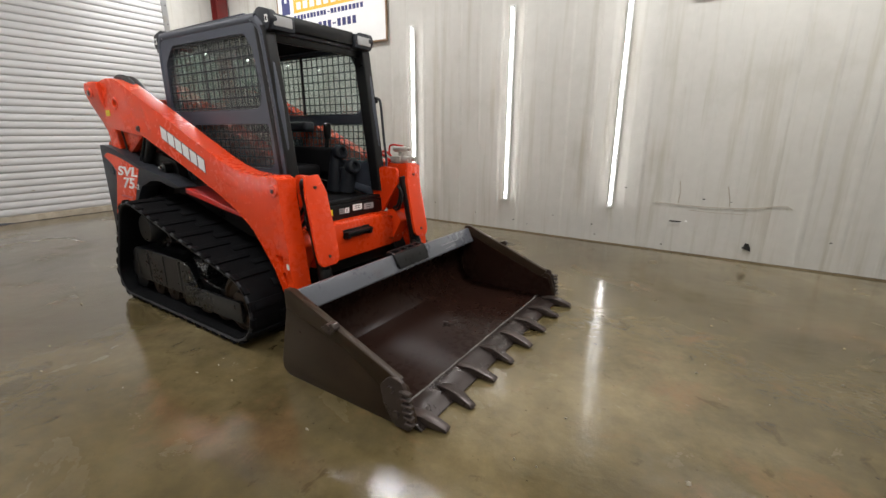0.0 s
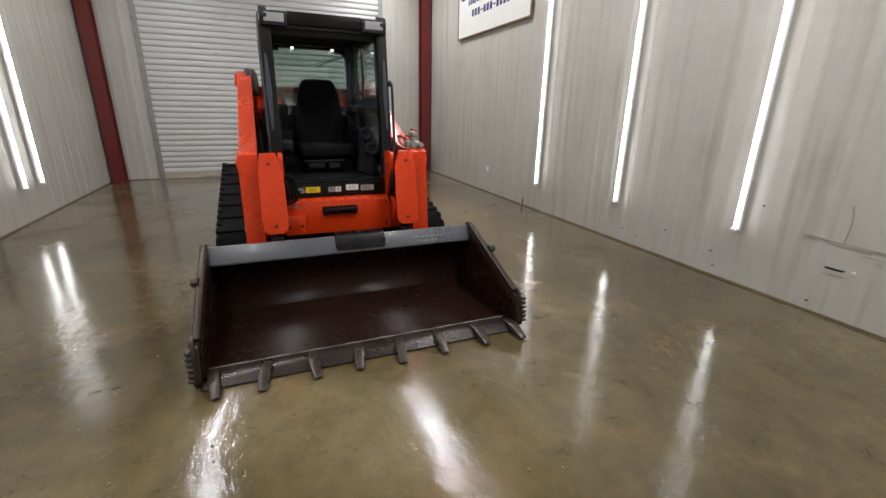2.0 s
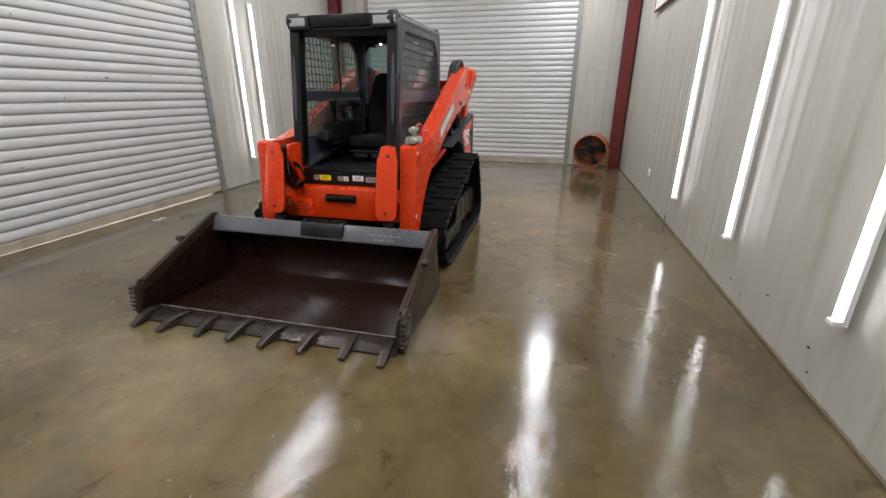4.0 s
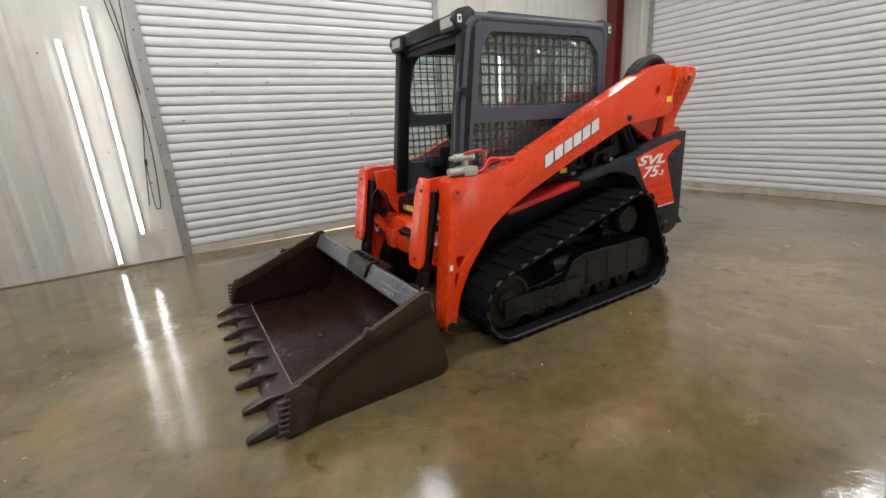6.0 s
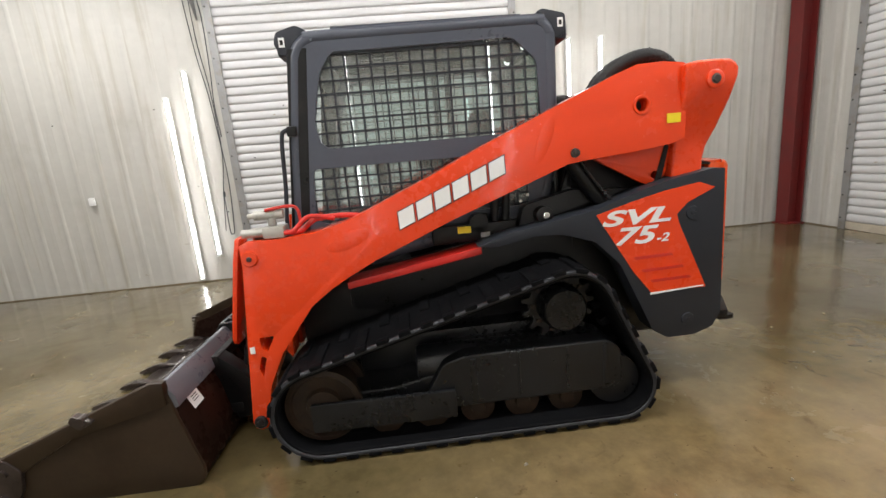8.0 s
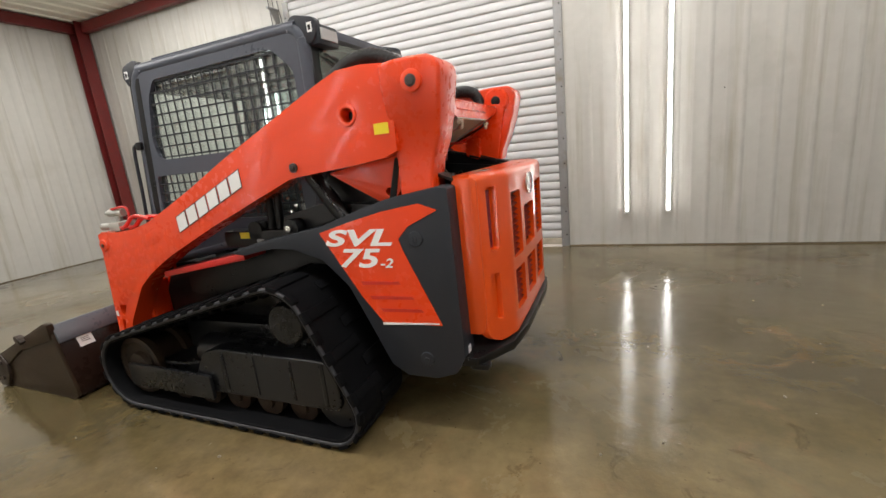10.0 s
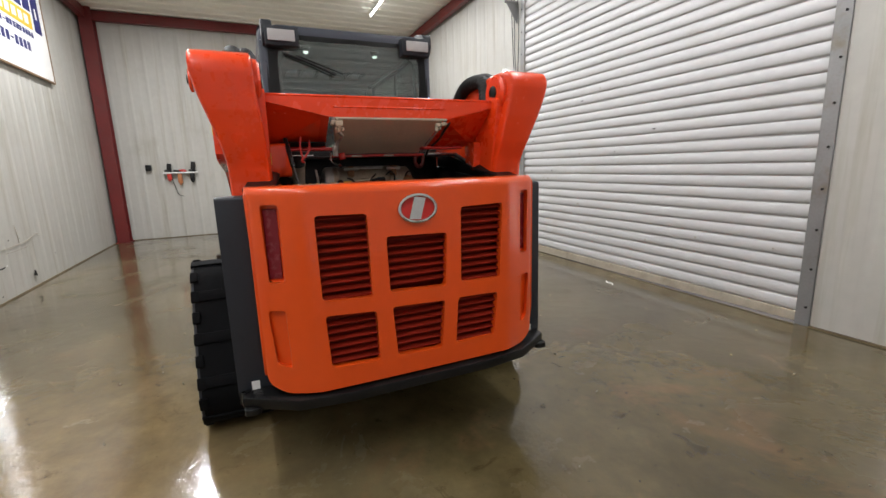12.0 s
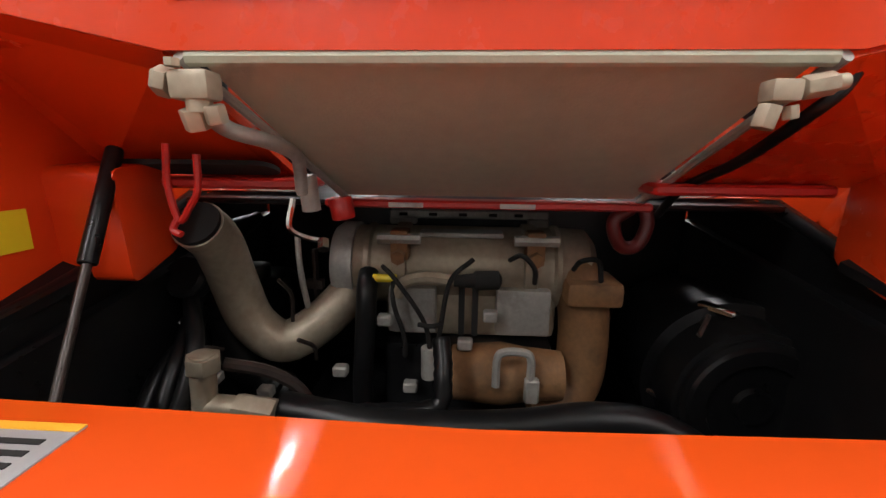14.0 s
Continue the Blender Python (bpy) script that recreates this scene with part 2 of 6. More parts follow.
MUDDY = material("muddy_black_steel", (0.0095, 0.0102, 0.0118), 0.3, vary=0.25, scale=3, bump=0.0005, bump_scale=9, rough_vary=0.1, dirt=(0.017, 0.015, 0.0125), dirt_at=0.62, spec=0.4)
ROLLER = material("rusty_roller_steel", (0.03, 0.0185, 0.0115), 0.5, vary=0.4, scale=8, bump=0.001, bump_scale=40, dirt=(0.01, 0.0085, 0.0075), dirt_at=0.52, spec=0.3)
DUSTY = material("dusty_bucket_steel", (0.034, 0.0218, 0.013), 0.34, vary=0.2, scale=3, bump=0.0004, bump_scale=40, rough_vary=0.08, dirt=(0.021, 0.0128, 0.008), dirt_at=0.52, spec=0.24)
WELD = material("pale_weld", (0.20, 0.185, 0.17), 0.45, metal=0.3, vary=0.4, scale=30, bump=0.001, bump_scale=120, dirt=(0.05, 0.04, 0.033), dirt_at=0.6)
EDGE = material("scraped_steel", (0.052, 0.039, 0.034), 0.33, metal=0.35, vary=0.35, scale=8, bump=0.001, bump_scale=50, dirt=(0.022, 0.014, 0.011))
EDGE_STRIP = material("bare_edge_steel", (0.03, 0.021, 0.018), 0.3, metal=0.25, vary=0.3, scale=6, bump=0.0006, bump_scale=40, dirt=(0.014, 0.008, 0.006), dirt_at=0.55)
LIP = material("blue_grey_paint", (0.098, 0.104, 0.12), 0.3, vary=0.08, scale=3, dirt=(0.07, 0.067, 0.073), dirt_at=0.62, coat=0.2)
CHROME = material("bright_metal", (0.68, 0.68, 0.66), 0.16, metal=1.0, vary=0.1)
CAST = material("cast_aluminium", (0.43, 0.415, 0.38), 0.48, metal=0.4, vary=0.2, scale=12, dirt=(0.2, 0.18, 0.15))
EXHAUST = material("heat_stained_steel", (0.42, 0.355, 0.265), 0.5, metal=0.5, vary=0.25, scale=7, bump=0.0006, dirt=(0.25, 0.17, 0.11), dirt_at=0.57)
RUST = material("rusty_casting", (0.24, 0.12, 0.05), 0.7, vary=0.3, scale=9, bump=0.001, dirt=(0.06, 0.035, 0.02))
CORE = material("cooler_fins", (0.49, 0.485, 0.375), 0.65, metal=0.1, vary=0.12, scale=4, bump=0.0006, bump_scale=260)
FABRIC = material("seat_fabric", (0.009, 0.009, 0.0105), 0.85, vary=0.3, scale=9, bump=0.0008, bump_scale=300, spec=0.2)
WHITE = material("white_decal", (0.78, 0.78, 0.77), 0.4, vary=0.05)
CHALK = material("chalk", (0.42, 0.42, 0.42), 0.8, vary=0.3, scale=60)
YELLOW = material("yellow_decal", (0.8, 0.62, 0.02), 0.4, vary=0.06)
SILVER = material("silver_decal", (0.32, 0.32, 0.32), 0.4, vary=0.1, scale=20)
REFLECT = material("red_reflector", (0.17, 0.012, 0.02), 0.25, vary=0.1, scale=40)
LENS = material("lamp_lens", (0.42, 0.42, 0.42), 0.15, vary=0.08, scale=15, coat=0.6)
WALL = material("white_wall_steel", (0.475, 0.465, 0.43), 0.5, vary=0.07, scale=0.8, bump=0.0006, bump_scale=7, dirt=(0.35, 0.328, 0.28), dirt_at=0.6, rough_vary=0.08, streak=(0.3, 0.262, 0.185))
SLAT = material("white_door_steel", (0.56, 0.56, 0.566), 0.38, vary=0.05, scale=1.2, dirt=(0.51, 0.495, 0.455), dirt_at=0.62)
TRACKING = material("galvanised_guide", (0.3, 0.3, 0.3), 0.5, metal=0.5, vary=0.15, dirt=(0.22, 0.18, 0.12))
BEAM = material("red_oxide_paint", (0.135, 0.012, 0.011), 0.45, vary=0.2, scale=3, dirt=(0.1, 0.02, 0.02))
CEIL = material("ceiling_steel", (0.8, 0.775, 0.69), 0.4, vary=0.04, scale=1)
RADIATOR = material("radiator_fins", (0.06, 0.058, 0.055), 0.6, vary=0.3, scale=12, bump=0.002, bump_scale=90)
GRIME = material("brown_grime", (0.13, 0.1, 0.06), 0.8, vary=0.4, scale=9, bump=0.003, bump_scale=30)
HOLE = material("hole_dark", (0.012, 0.011, 0.01), 0.9, vary=0.3)
STAIN = material("wall_scuff", (0.33, 0.29, 0.22), 0.6, vary=0.3, scale=20)
NAVY = material("navy_ink", (0.02, 0.025, 0.13), 0.5, vary=0.05)
AMBER = material("amber_ink", (0.85, 0.42, 0.03), 0.5, vary=0.05)
FANORANGE = material("faded_orange_paint", (0.42, 0.15, 0.055), 0.5, vary=0.15, dirt=(0.2, 0.1, 0.05))
TUBE = glowing("wall_tube_glow", (0.985, 0.99, 1.0), WALL_GLOW)
TUBE_UP = glowing("ceiling_tube_glow", (0.985, 0.99, 1.0), CEILING_GLOW)
REDTOOL = material("red_plastic", (0.5, 0.03, 0.02), 0.4)
LINING = material("black_headliner", (0.004, 0.004, 0.0045), 0.9, vary=0.3, scale=9, spec=0.1)
SPOT_GLOW = glowing("bright_spot_glow", (1.0, 0.98, 0.95), 3.0)
# Side panes: the diffuse film paints in the pale reflection of white walls.
PANE = glass("tinted_glass", (0.86, 0.93, 0.92), dust_haze=0.095)
REAR_PANE = glass("rear_tinted_glass", (0.64, 0.74, 0.70), dust_haze=0.045)


# ---- mesh helpers ----
from mathutils.geometry import tessellate_polygon


def flip(bm, s):
    """Mirrors a bmesh to the other side of the machine."""
    if s < 0:
        bmesh.ops.scale(bm, vec=(1, -1, 1), verts=bm.verts)
    return bm


def soften(bm, width, segments=2, angle=0.5):
    if width:
        bmesh.ops.dissolve_limit(bm, angle_limit=0.02, verts=bm.verts, edges=bm.edges)
        edges = [e for e in bm.edges if len(e.link_faces) == 2 and e.calc_face_angle(0) > angle]
        bmesh.ops.bevel(bm, geom=edges, offset=width, segments=segments, profile=0.6, affect="EDGES", clamp_overlap=True)
    return bm


def finish(name, bm, mat, angle=38):
    bmesh.ops.recalc_face_normals(bm, faces=bm.faces)
    me = bpy.data.meshes.new(name)
    bm.to_mesh(me)
    bm.free()
    me.materials.append(mat)
    me.shade_smooth()
    me.set_sharp_from_angle(angle=radians(angle))
    return me


def part(name, bm, mat, parent=None, label="", angle=38):
    ob = new(name, finish(name, bm, mat, angle))
    ob.parent = parent
    return tagged(ob, label)


def thing(name, at, label, category, group=""):
    ob = new(name)
    ob.location = at
    ob.empty_display_size = 0.2
    return tagged(ob, label, category, group)


def join(*bms):
    out = bmesh.new()
    for b in bms:
        me = bpy.data.meshes.new("tmp")
        b.to_mesh(me)
        b.free()
        out.from_mesh(me)
        bpy.data.meshes.remove(me)
    return out


AXES = {"y": lambda a, b, d: (a, d, b), "x": lambda a, b, d: (d, a, b), "z": lambda a, b, d: (a, b, d)}


def plate(outer, d0, d1, holes=(), axis="y", bevel=0.0, segments=2):
    """A flat plate with holes. axis y: outline in x, z; axis x: in y, z; axis z: in x, y; d0 to d1 is its thickness."""
    place = AXES[axis]
    loops = [[Vector((a, b, 0)) for a, b in loop] for loop in (outer, *holes)]
    flat = [v for loop in loops for v in loop]
    tris = tessellate_polygon(loops)
    bm = bmesh.new()
    lo = [bm.verts.new(place(v.x, v.y, d0)) for v in flat]
    hi = [bm.verts.new(place(v.x, v.y, d1)) for v in flat]
    for a, b, c in tris:
        for vs in ((lo[a], lo[b], lo[c]), (hi[c], hi[b], hi[a])):
            try:
                bm.faces.new(vs)
            except ValueError:
                pass
    i = 0
    for loop in loops:
        n = len(loop)
        for k in range(n):
            a, b = i + k, i + (k + 1) % n
            bm.faces.new((lo[a], lo[b], hi[b], hi[a]))
        i += n
    bmesh.ops.recalc_face_normals(bm, faces=bm.faces)
    return soften(bm, bevel, segments)


def block(x0, x1, y0, y1, z0, z1, bevel=0.0, segments=2):
    bm = bmesh.new()
    bmesh.ops.create_cube(bm, size=1)
    bmesh.ops.transform(bm, matrix=Matrix.LocRotScale(((x0 + x1) / 2, (y0 + y1) / 2, (z0 + z1) / 2), None,
                                                      (abs(x1 - x0), abs(y1 - y0), abs(z1 - z0))), verts=bm.verts)
    return soften(bm, bevel, segments)


def moved(bm, m):
    bmesh.ops.transform(bm, matrix=m, verts=bm.verts)
    return bm


def rod(a, b, r0, r1=None, seg=20, bevel=0.0):
    """A cylinder or cone from a to b."""
    a, b = Vector(a), Vector(b)
    bm = bmesh.new()
    bmesh.ops.create_cone(bm, cap_ends=True, segments=seg, radius1=r0, radius2=r0 if r1 is None else r1, depth=(b - a).length)
    turn = (b - a).to_track_quat("Z", "Y").to_matrix().to_4x4()
    bmesh.ops.transform(bm, matrix=Matrix.Translation((a + b) / 2) @ turn, verts=bm.verts)
    return soften(bm, bevel)


def lathe(a, direction, stations, seg=28):
    """A turned body: stations of (distance along the axis, radius)."""
    turn = Vector(direction).to_track_quat("Z", "Y").to_matrix().to_4x4()
    m = Matrix.Translation(a) @ turn
    bm = bmesh.new()
    rings = []
    for d, r in stations:
        rings.append([bm.verts.new(m @ Vector((r * math.cos(2 * math.pi * k / seg), r * math.sin(2 * math.pi * k / seg), d))) for k in range(seg)])
    for p, q in zip(rings, rings[1:]):
        for k in range(seg):
            bm.faces.new((p[k], p[(k + 1) % seg], q[(k + 1) % seg], q[k]))
    for ring in (rings[0], rings[-1]):
        bm.faces.new(ring)
    return bm


def curve_points(points, steps=8):
    """A smooth line through the points."""
    p = [Vector(v) for v in points]
    p = [2 * p[0] - p[1]] + p + [2 * p[-1] - p[-2]]
    out = []
    for i in range(1, len(p) - 2):
        a, b, c, d = p[i - 1:i + 3]
        for k in range(steps):
            t = k / steps
            out.append(0.5 * (2 * b + (c - a) * t + (2 * a - 5 * b + 4 * c - d) * t * t + (3 * b - a - 3 * c + d) * t ** 3))
    out.append(p[-2])
    return out


def hose(points, r, seg=10, steps=7, ridges=0.0):
    """A pipe or hose swept along a smooth line."""
    line = curve_points(points, steps)
    bm = bmesh.new()
    rings = []
    side = Vector((0.31, 0.52, 0.8))
    for i, c in enumerate(line):
        d = (line[min(i + 1, len(line) - 1)] - line[max(i - 1, 0)]).normalized()
        u = (side - d * side.dot(d)).normalized()
        side = u
        v = d.cross(u)
        rr = r * (1 + ridges * (i % 2))
        rings.append([bm.verts.new(c + rr * (math.cos(2 * math.pi * k / seg) * u + math.sin(2 * math.pi * k / seg) * v)) for k in range(seg)])
    for p, q in zip(rings, rings[1:]):
        for k in range(seg):
            bm.faces.new((p[k], p[(k + 1) % seg], q[(k + 1) % seg], q[k]))
    bm.faces.new(rings[0])
    bm.faces.new(rings[-1])
    return bm


def circle(cx, cz, r, n=20, a0=0.0, a1=360.0):
    full = abs(a1 - a0) >= 360
    return [(cx + r * math.cos(radians(a0 + (a1 - a0) * k / (n if full else n - 1))),
             cz + r * math.sin(radians(a0 + (a1 - a0) * k / (n if full else n - 1)))) for k in range(n)]


def rounded(pts, r, n=4):
    """The outline with rounded corners; r is one radius or one for each corner."""
    out = []
    m = len(pts)
    for i, p in enumerate(pts):
        rad = r[i] if isinstance(r, (list, tuple)) else r
        p, a, b = Vector(p), Vector(pts[i - 1]), Vector(pts[(i + 1) % m])
        u, v = (a - p), (b - p)
        cut = min(rad, 0.45 * u.length, 0.45 * v.length)
        if cut < 1e-4:
            out.append(tuple(p))
            continue
        s, e = p + u.normalized() * cut, p + v.normalized() * cut
        for k in range(n + 1):
            t = k / n
            q = s * (1 - t) ** 2 + p * 2 * t * (1 - t) + e * t * t
            out.append((q.x, q.y))
    return out


def rect(a0, a1, b0, b1, r=0.0, n=4):
    pts = [(a0, b0), (a1, b0), (a1, b1), (a0, b1)]
    return rounded(pts, r, n) if r else pts


def hull(circles, n=28):
    """The outline of a belt round some circles (x, z, r)."""
    pts = [p for x, z, r in circles for p in circle(x, z, r, n)]
    pts = sorted(set((round(a, 5), round(b, 5)) for a, b in pts))

    def half(ps):
        h = []
        for p in ps:
            while len(h) > 1 and (h[-1][0] - h[-2][0]) * (p[1] - h[-2][1]) - (h[-1][1] - h[-2][1]) * (p[0] - h[-2][0]) <= 0:
                h.pop()
            h.append(p)
        return h
    lower, upper = half(pts), half(pts[::-1])
    return lower[:-1] + upper[:-1]


def lettering(text, size, m, mat, parent, name="lettering", shear=0.0, depth=0.002, label="", bold=0.0):
    """Raised letters in the built-in font, reading along the local x of m."""
    cu = bpy.data.curves.new("tmp_text", "FONT")
    cu.body, cu.size, cu.shear, cu.extrude, cu.offset = text, size, shear, depth, bold
    cu.align_x, cu.align_y = "CENTER", "CENTER"
    ob = new("tmp_text", cu)
    bpy.context.view_layer.update()
    me = bpy.data.meshes.new_from_object(ob.evaluated_get(bpy.context.evaluated_depsgraph_get()))
    bpy.data.objects.remove(ob)
    me.transform(m)
    me.name = name
    me.materials.clear()
    me.materials.append(mat)
    o = new(name, me)
    o.parent = parent
    return tagged(o, label)


# ---- the bay: slab, walls, doors, ceiling ----
X0, X1, Y0, Y1, TOP = -5.46, 7.2, -3.22, 3.115, 4.25
DOOR_A = (-2.39, 2.0, 3.66)
DOOR_R = (-1.29, 2.45, 3.66)

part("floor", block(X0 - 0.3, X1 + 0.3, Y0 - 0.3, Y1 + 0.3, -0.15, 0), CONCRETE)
tagged(bpy.data.objects["floor"], kind="structure")
part("ground", block(-60, 60, -60, 60, -0.3, -0.16), material("yard_gravel", (0.3, 0.28, 0.25), 0.9, vary=0.2))
tagged(bpy.data.objects["ground"], kind="structure")


def sheet(height, width=0.915):
    """One sheet of ribbed wall steel, standing along local x, ribs towards local -y."""
    prof = []
    for k in range(3):
        c = 0.305 * k
        prof += [(c, 0), (c + 0.105, 0), (c + 0.117, -0.0012), (c + 0.128, -0.0012), (c + 0.14, 0),
                 (c + 0.232, 0), (c + 0.238, -0.0015), (c + 0.252, -0.0047), (c + 0.278, -0.0047), (c + 0.292, -0.0015), (c + 0.298, 0)]
    prof.append((0.915, 0))
    prof = [(a, b) for a, b in prof if a <= width + 1e-6]
    if prof[-1][0] < width - 1e-4:
        prof.append((width, 0))
    bm = bmesh.new()
    lo = [bm.verts.new((a, b, 0)) for a, b in prof]
    hi = [bm.verts.new((a, b, height)) for a, b in prof]
    for k in range(len(prof) - 1):
        bm.faces.new((lo[k], lo[k + 1], hi[k + 1], hi[k]))
    me = finish("wall_panel", bm, WALL, 20)
    return me


SHEETS = {}


def clad(wall, start, end, m, z0=0.012, z1=TOP):
    """Covers a stretch of wall with steel sheets; m turns local x along the wall and local -y into the room."""
    a = start
    while a < end - 0.02:
        w = min(0.915, end - a)
        key = (round(w, 3), round(z1 - z0, 3))
        if key not in SHEETS:
            SHEETS[key] = sheet(z1 - z0, w)
        ob = new("wall_panel", SHEETS[key])
        ob.matrix_basis = m @ pose(a, 0, z0)
        ob.parent = wall
        a += 0.915


def frame_wall(name, outer, holes, d0, d1, axis):
    return tagged(part(name, plate(outer, d0, d1, holes, axis), WALL), kind="structure")


wall_rear = frame_wall("wall_rear", [(Y0 - 0.3, 0), (DOOR_A[0], 0), (DOOR_A[0], DOOR_A[2]), (DOOR_A[1], DOOR_A[2]), (DOOR_A[1], 0),
                                     (Y1 + 0.3, 0), (Y1 + 0.3, TOP + 0.2), (Y0 - 0.3, TOP + 0.2)], (), X0 - 0.2, X0 - 0.004, "x")
wall_front = frame_wall("wall_front", rect(Y0 - 0.3, Y1 + 0.3, 0, TOP + 0.2), (), X1 + 0.004, X1 + 0.2, "x")
wall_left = frame_wall("wall_left", rect(X0 - 0.003, X1 + 0.003, 0, TOP + 0.2), (), Y1 + 0.004, Y1 + 0.2, "y")
wall_right = frame_wall("wall_right", [(X0 - 0.003, 0), (DOOR_R[0], 0), (DOOR_R[0], DOOR_R[2]), (DOOR_R[1], DOOR_R[2]), (DOOR_R[1], 0),
                                       (X1 + 0.003, 0), (X1 + 0.003, TOP + 0.2), (X0 - 0.003, TOP + 0.2)], (), Y0 - 0.2, Y0 - 0.004, "y")

for a in (block(X0, X1, Y1 - 0.02, Y1 + 0.003, 0.0, 0.013), block(DOOR_R[1] + 0.09, X1, Y0 - 0.003, Y0 + 0.02, 0.0, 0.013), block(X0, DOOR_R[0] - 0.09, Y0 - 0.003, Y0 + 0.02, 0.0, 0.013),
          block(X1 - 0.02, X1 + 0.003, Y0, Y1, 0.0, 0.013), block(X0 - 0.003, X0 + 0.02, Y0, DOOR_A[0] - 0.09, 0.0, 0.013), block(X0 - 0.003, X0 + 0.02, DOOR_A[1] + 0.09, Y1, 0.0, 0.013)):
    tagged(part("baseboard", a, GRIME), "brown grimy sealant strip along the wall foot", kind="structure")

# ribs face the room: local -y is turned towards it
LEFT = pose(0, Y1, 0)
RIGHT = pose(0, Y0, 0, 0, 0, 180)
REAR = pose(X0, 0, 0, 0, 0, 90)
FRONT = pose(X1, 0, 0, 0, 0, -90)
clad(wall_left, X0 + 0.01, X1 - 0.01, LEFT)
clad(wall_right, -X1 + 0.01, -DOOR_R[1] - 0.09, RIGHT)
clad(wall_right, -DOOR_R[0] + 0.09, -X0 - 0.01, RIGHT)
clad(wall_right, -DOOR_R[1] - 0.09, -DOOR_R[0] + 0.09, RIGHT, DOOR_R[2] + 0.05)
clad(wall_rear, Y0 + 0.01, DOOR_A[0] - 0.09, REAR)
clad(wall_rear, DOOR_A[1] + 0.09, Y1 - 0.01, REAR)
clad(wall_rear, DOOR_A[0] - 0.09, DOOR_A[1] + 0.09, REAR, DOOR_A[2] + 0.05)
clad(wall_front, -Y1 + 0.01, -Y0 - 0.01, FRONT)


def ribbed_ceiling():
    bm = bmesh.new()
    prev = None
    x = X0 - 0.02
    while x < X1 + 0.02:
        for dx, dz in ((0, 0), (0.23, 0), (0.25, -0.025), (0.275, -0.025), (0.295, 0)):
            row = [bm.verts.new((x + dx, y, TOP + dz)) for y in (Y0 - 0.1, Y1 + 0.1)]
            if prev:
                bm.faces.new((prev[0], prev[1], row[1], row[0]))
            prev = row
        x += 0.305
    return bm


tagged(part("ceiling", join(ribbed_ceiling(), block(X0 - 0.2, X1 + 0.2, Y0 - 0.2, Y1 + 0.2, TOP + 0.05, TOP + 0.15)), CEIL, angle=20), kind="structure")


def steel_column(x, y, turn):
    """A red I-section column on a base plate."""
    w, h, f = 0.2, 0.22, 0.014
    prof = [(-w / 2, -h / 2), (w / 2, -h / 2), (w / 2, -h / 2 + f), (0.006, -h / 2 + f), (0.006, h / 2 - f), (w / 2, h / 2 - f),
            (w / 2, h / 2), (-w / 2, h / 2), (-w / 2, h / 2 - f), (-0.006, h / 2 - f), (-0.006, -h / 2 + f), (-w / 2, -h / 2 + f)]
    ob = part("steel_column", plate(prof, 0.012, TOP - 0.01, (), "z", 0.002, 1), BEAM)
    ob.matrix_basis = pose(x, y, 0, 0, 0, turn)
    base = part("base_plate", block(-0.13, 0.13, -0.14, 0.14, 0, 0.014, 0.002, 1), BEAM, ob)
    return tagged(ob, "dark red painted steel column in a room corner", "column", "steel columns", "structure")


for cx, cy in ((X0 + 0.16, Y0 + 0.14), (X0 + 0.16, Y1 - 0.14), (X1 - 0.16, Y0 + 0.14), (X1 - 0.16, Y1 - 0.14)):
    steel_column(cx, cy, 90)
for n, (a, b) in enumerate((((X0 + 0.3, Y0 + 0.06), (X1 - 0.3, Y0 + 0.16)), ((X0 + 0.3, Y1 - 0.16), (X1 - 0.3, Y1 - 0.06)),
                            ((X1 - 0.16, Y0 + 0.2), (X1 - 0.06, Y1 - 0.2)), ((X0 + 0.06, Y0 + 0.2), (X0 + 0.16, Y1 - 0.2)))):
    tagged(part("trim", block(a[0], b[0], a[1], b[1], TOP - 0.2, TOP - 0.03, 0.004, 1), BEAM), "dark red steel eave beam under the ceiling", kind="structure")


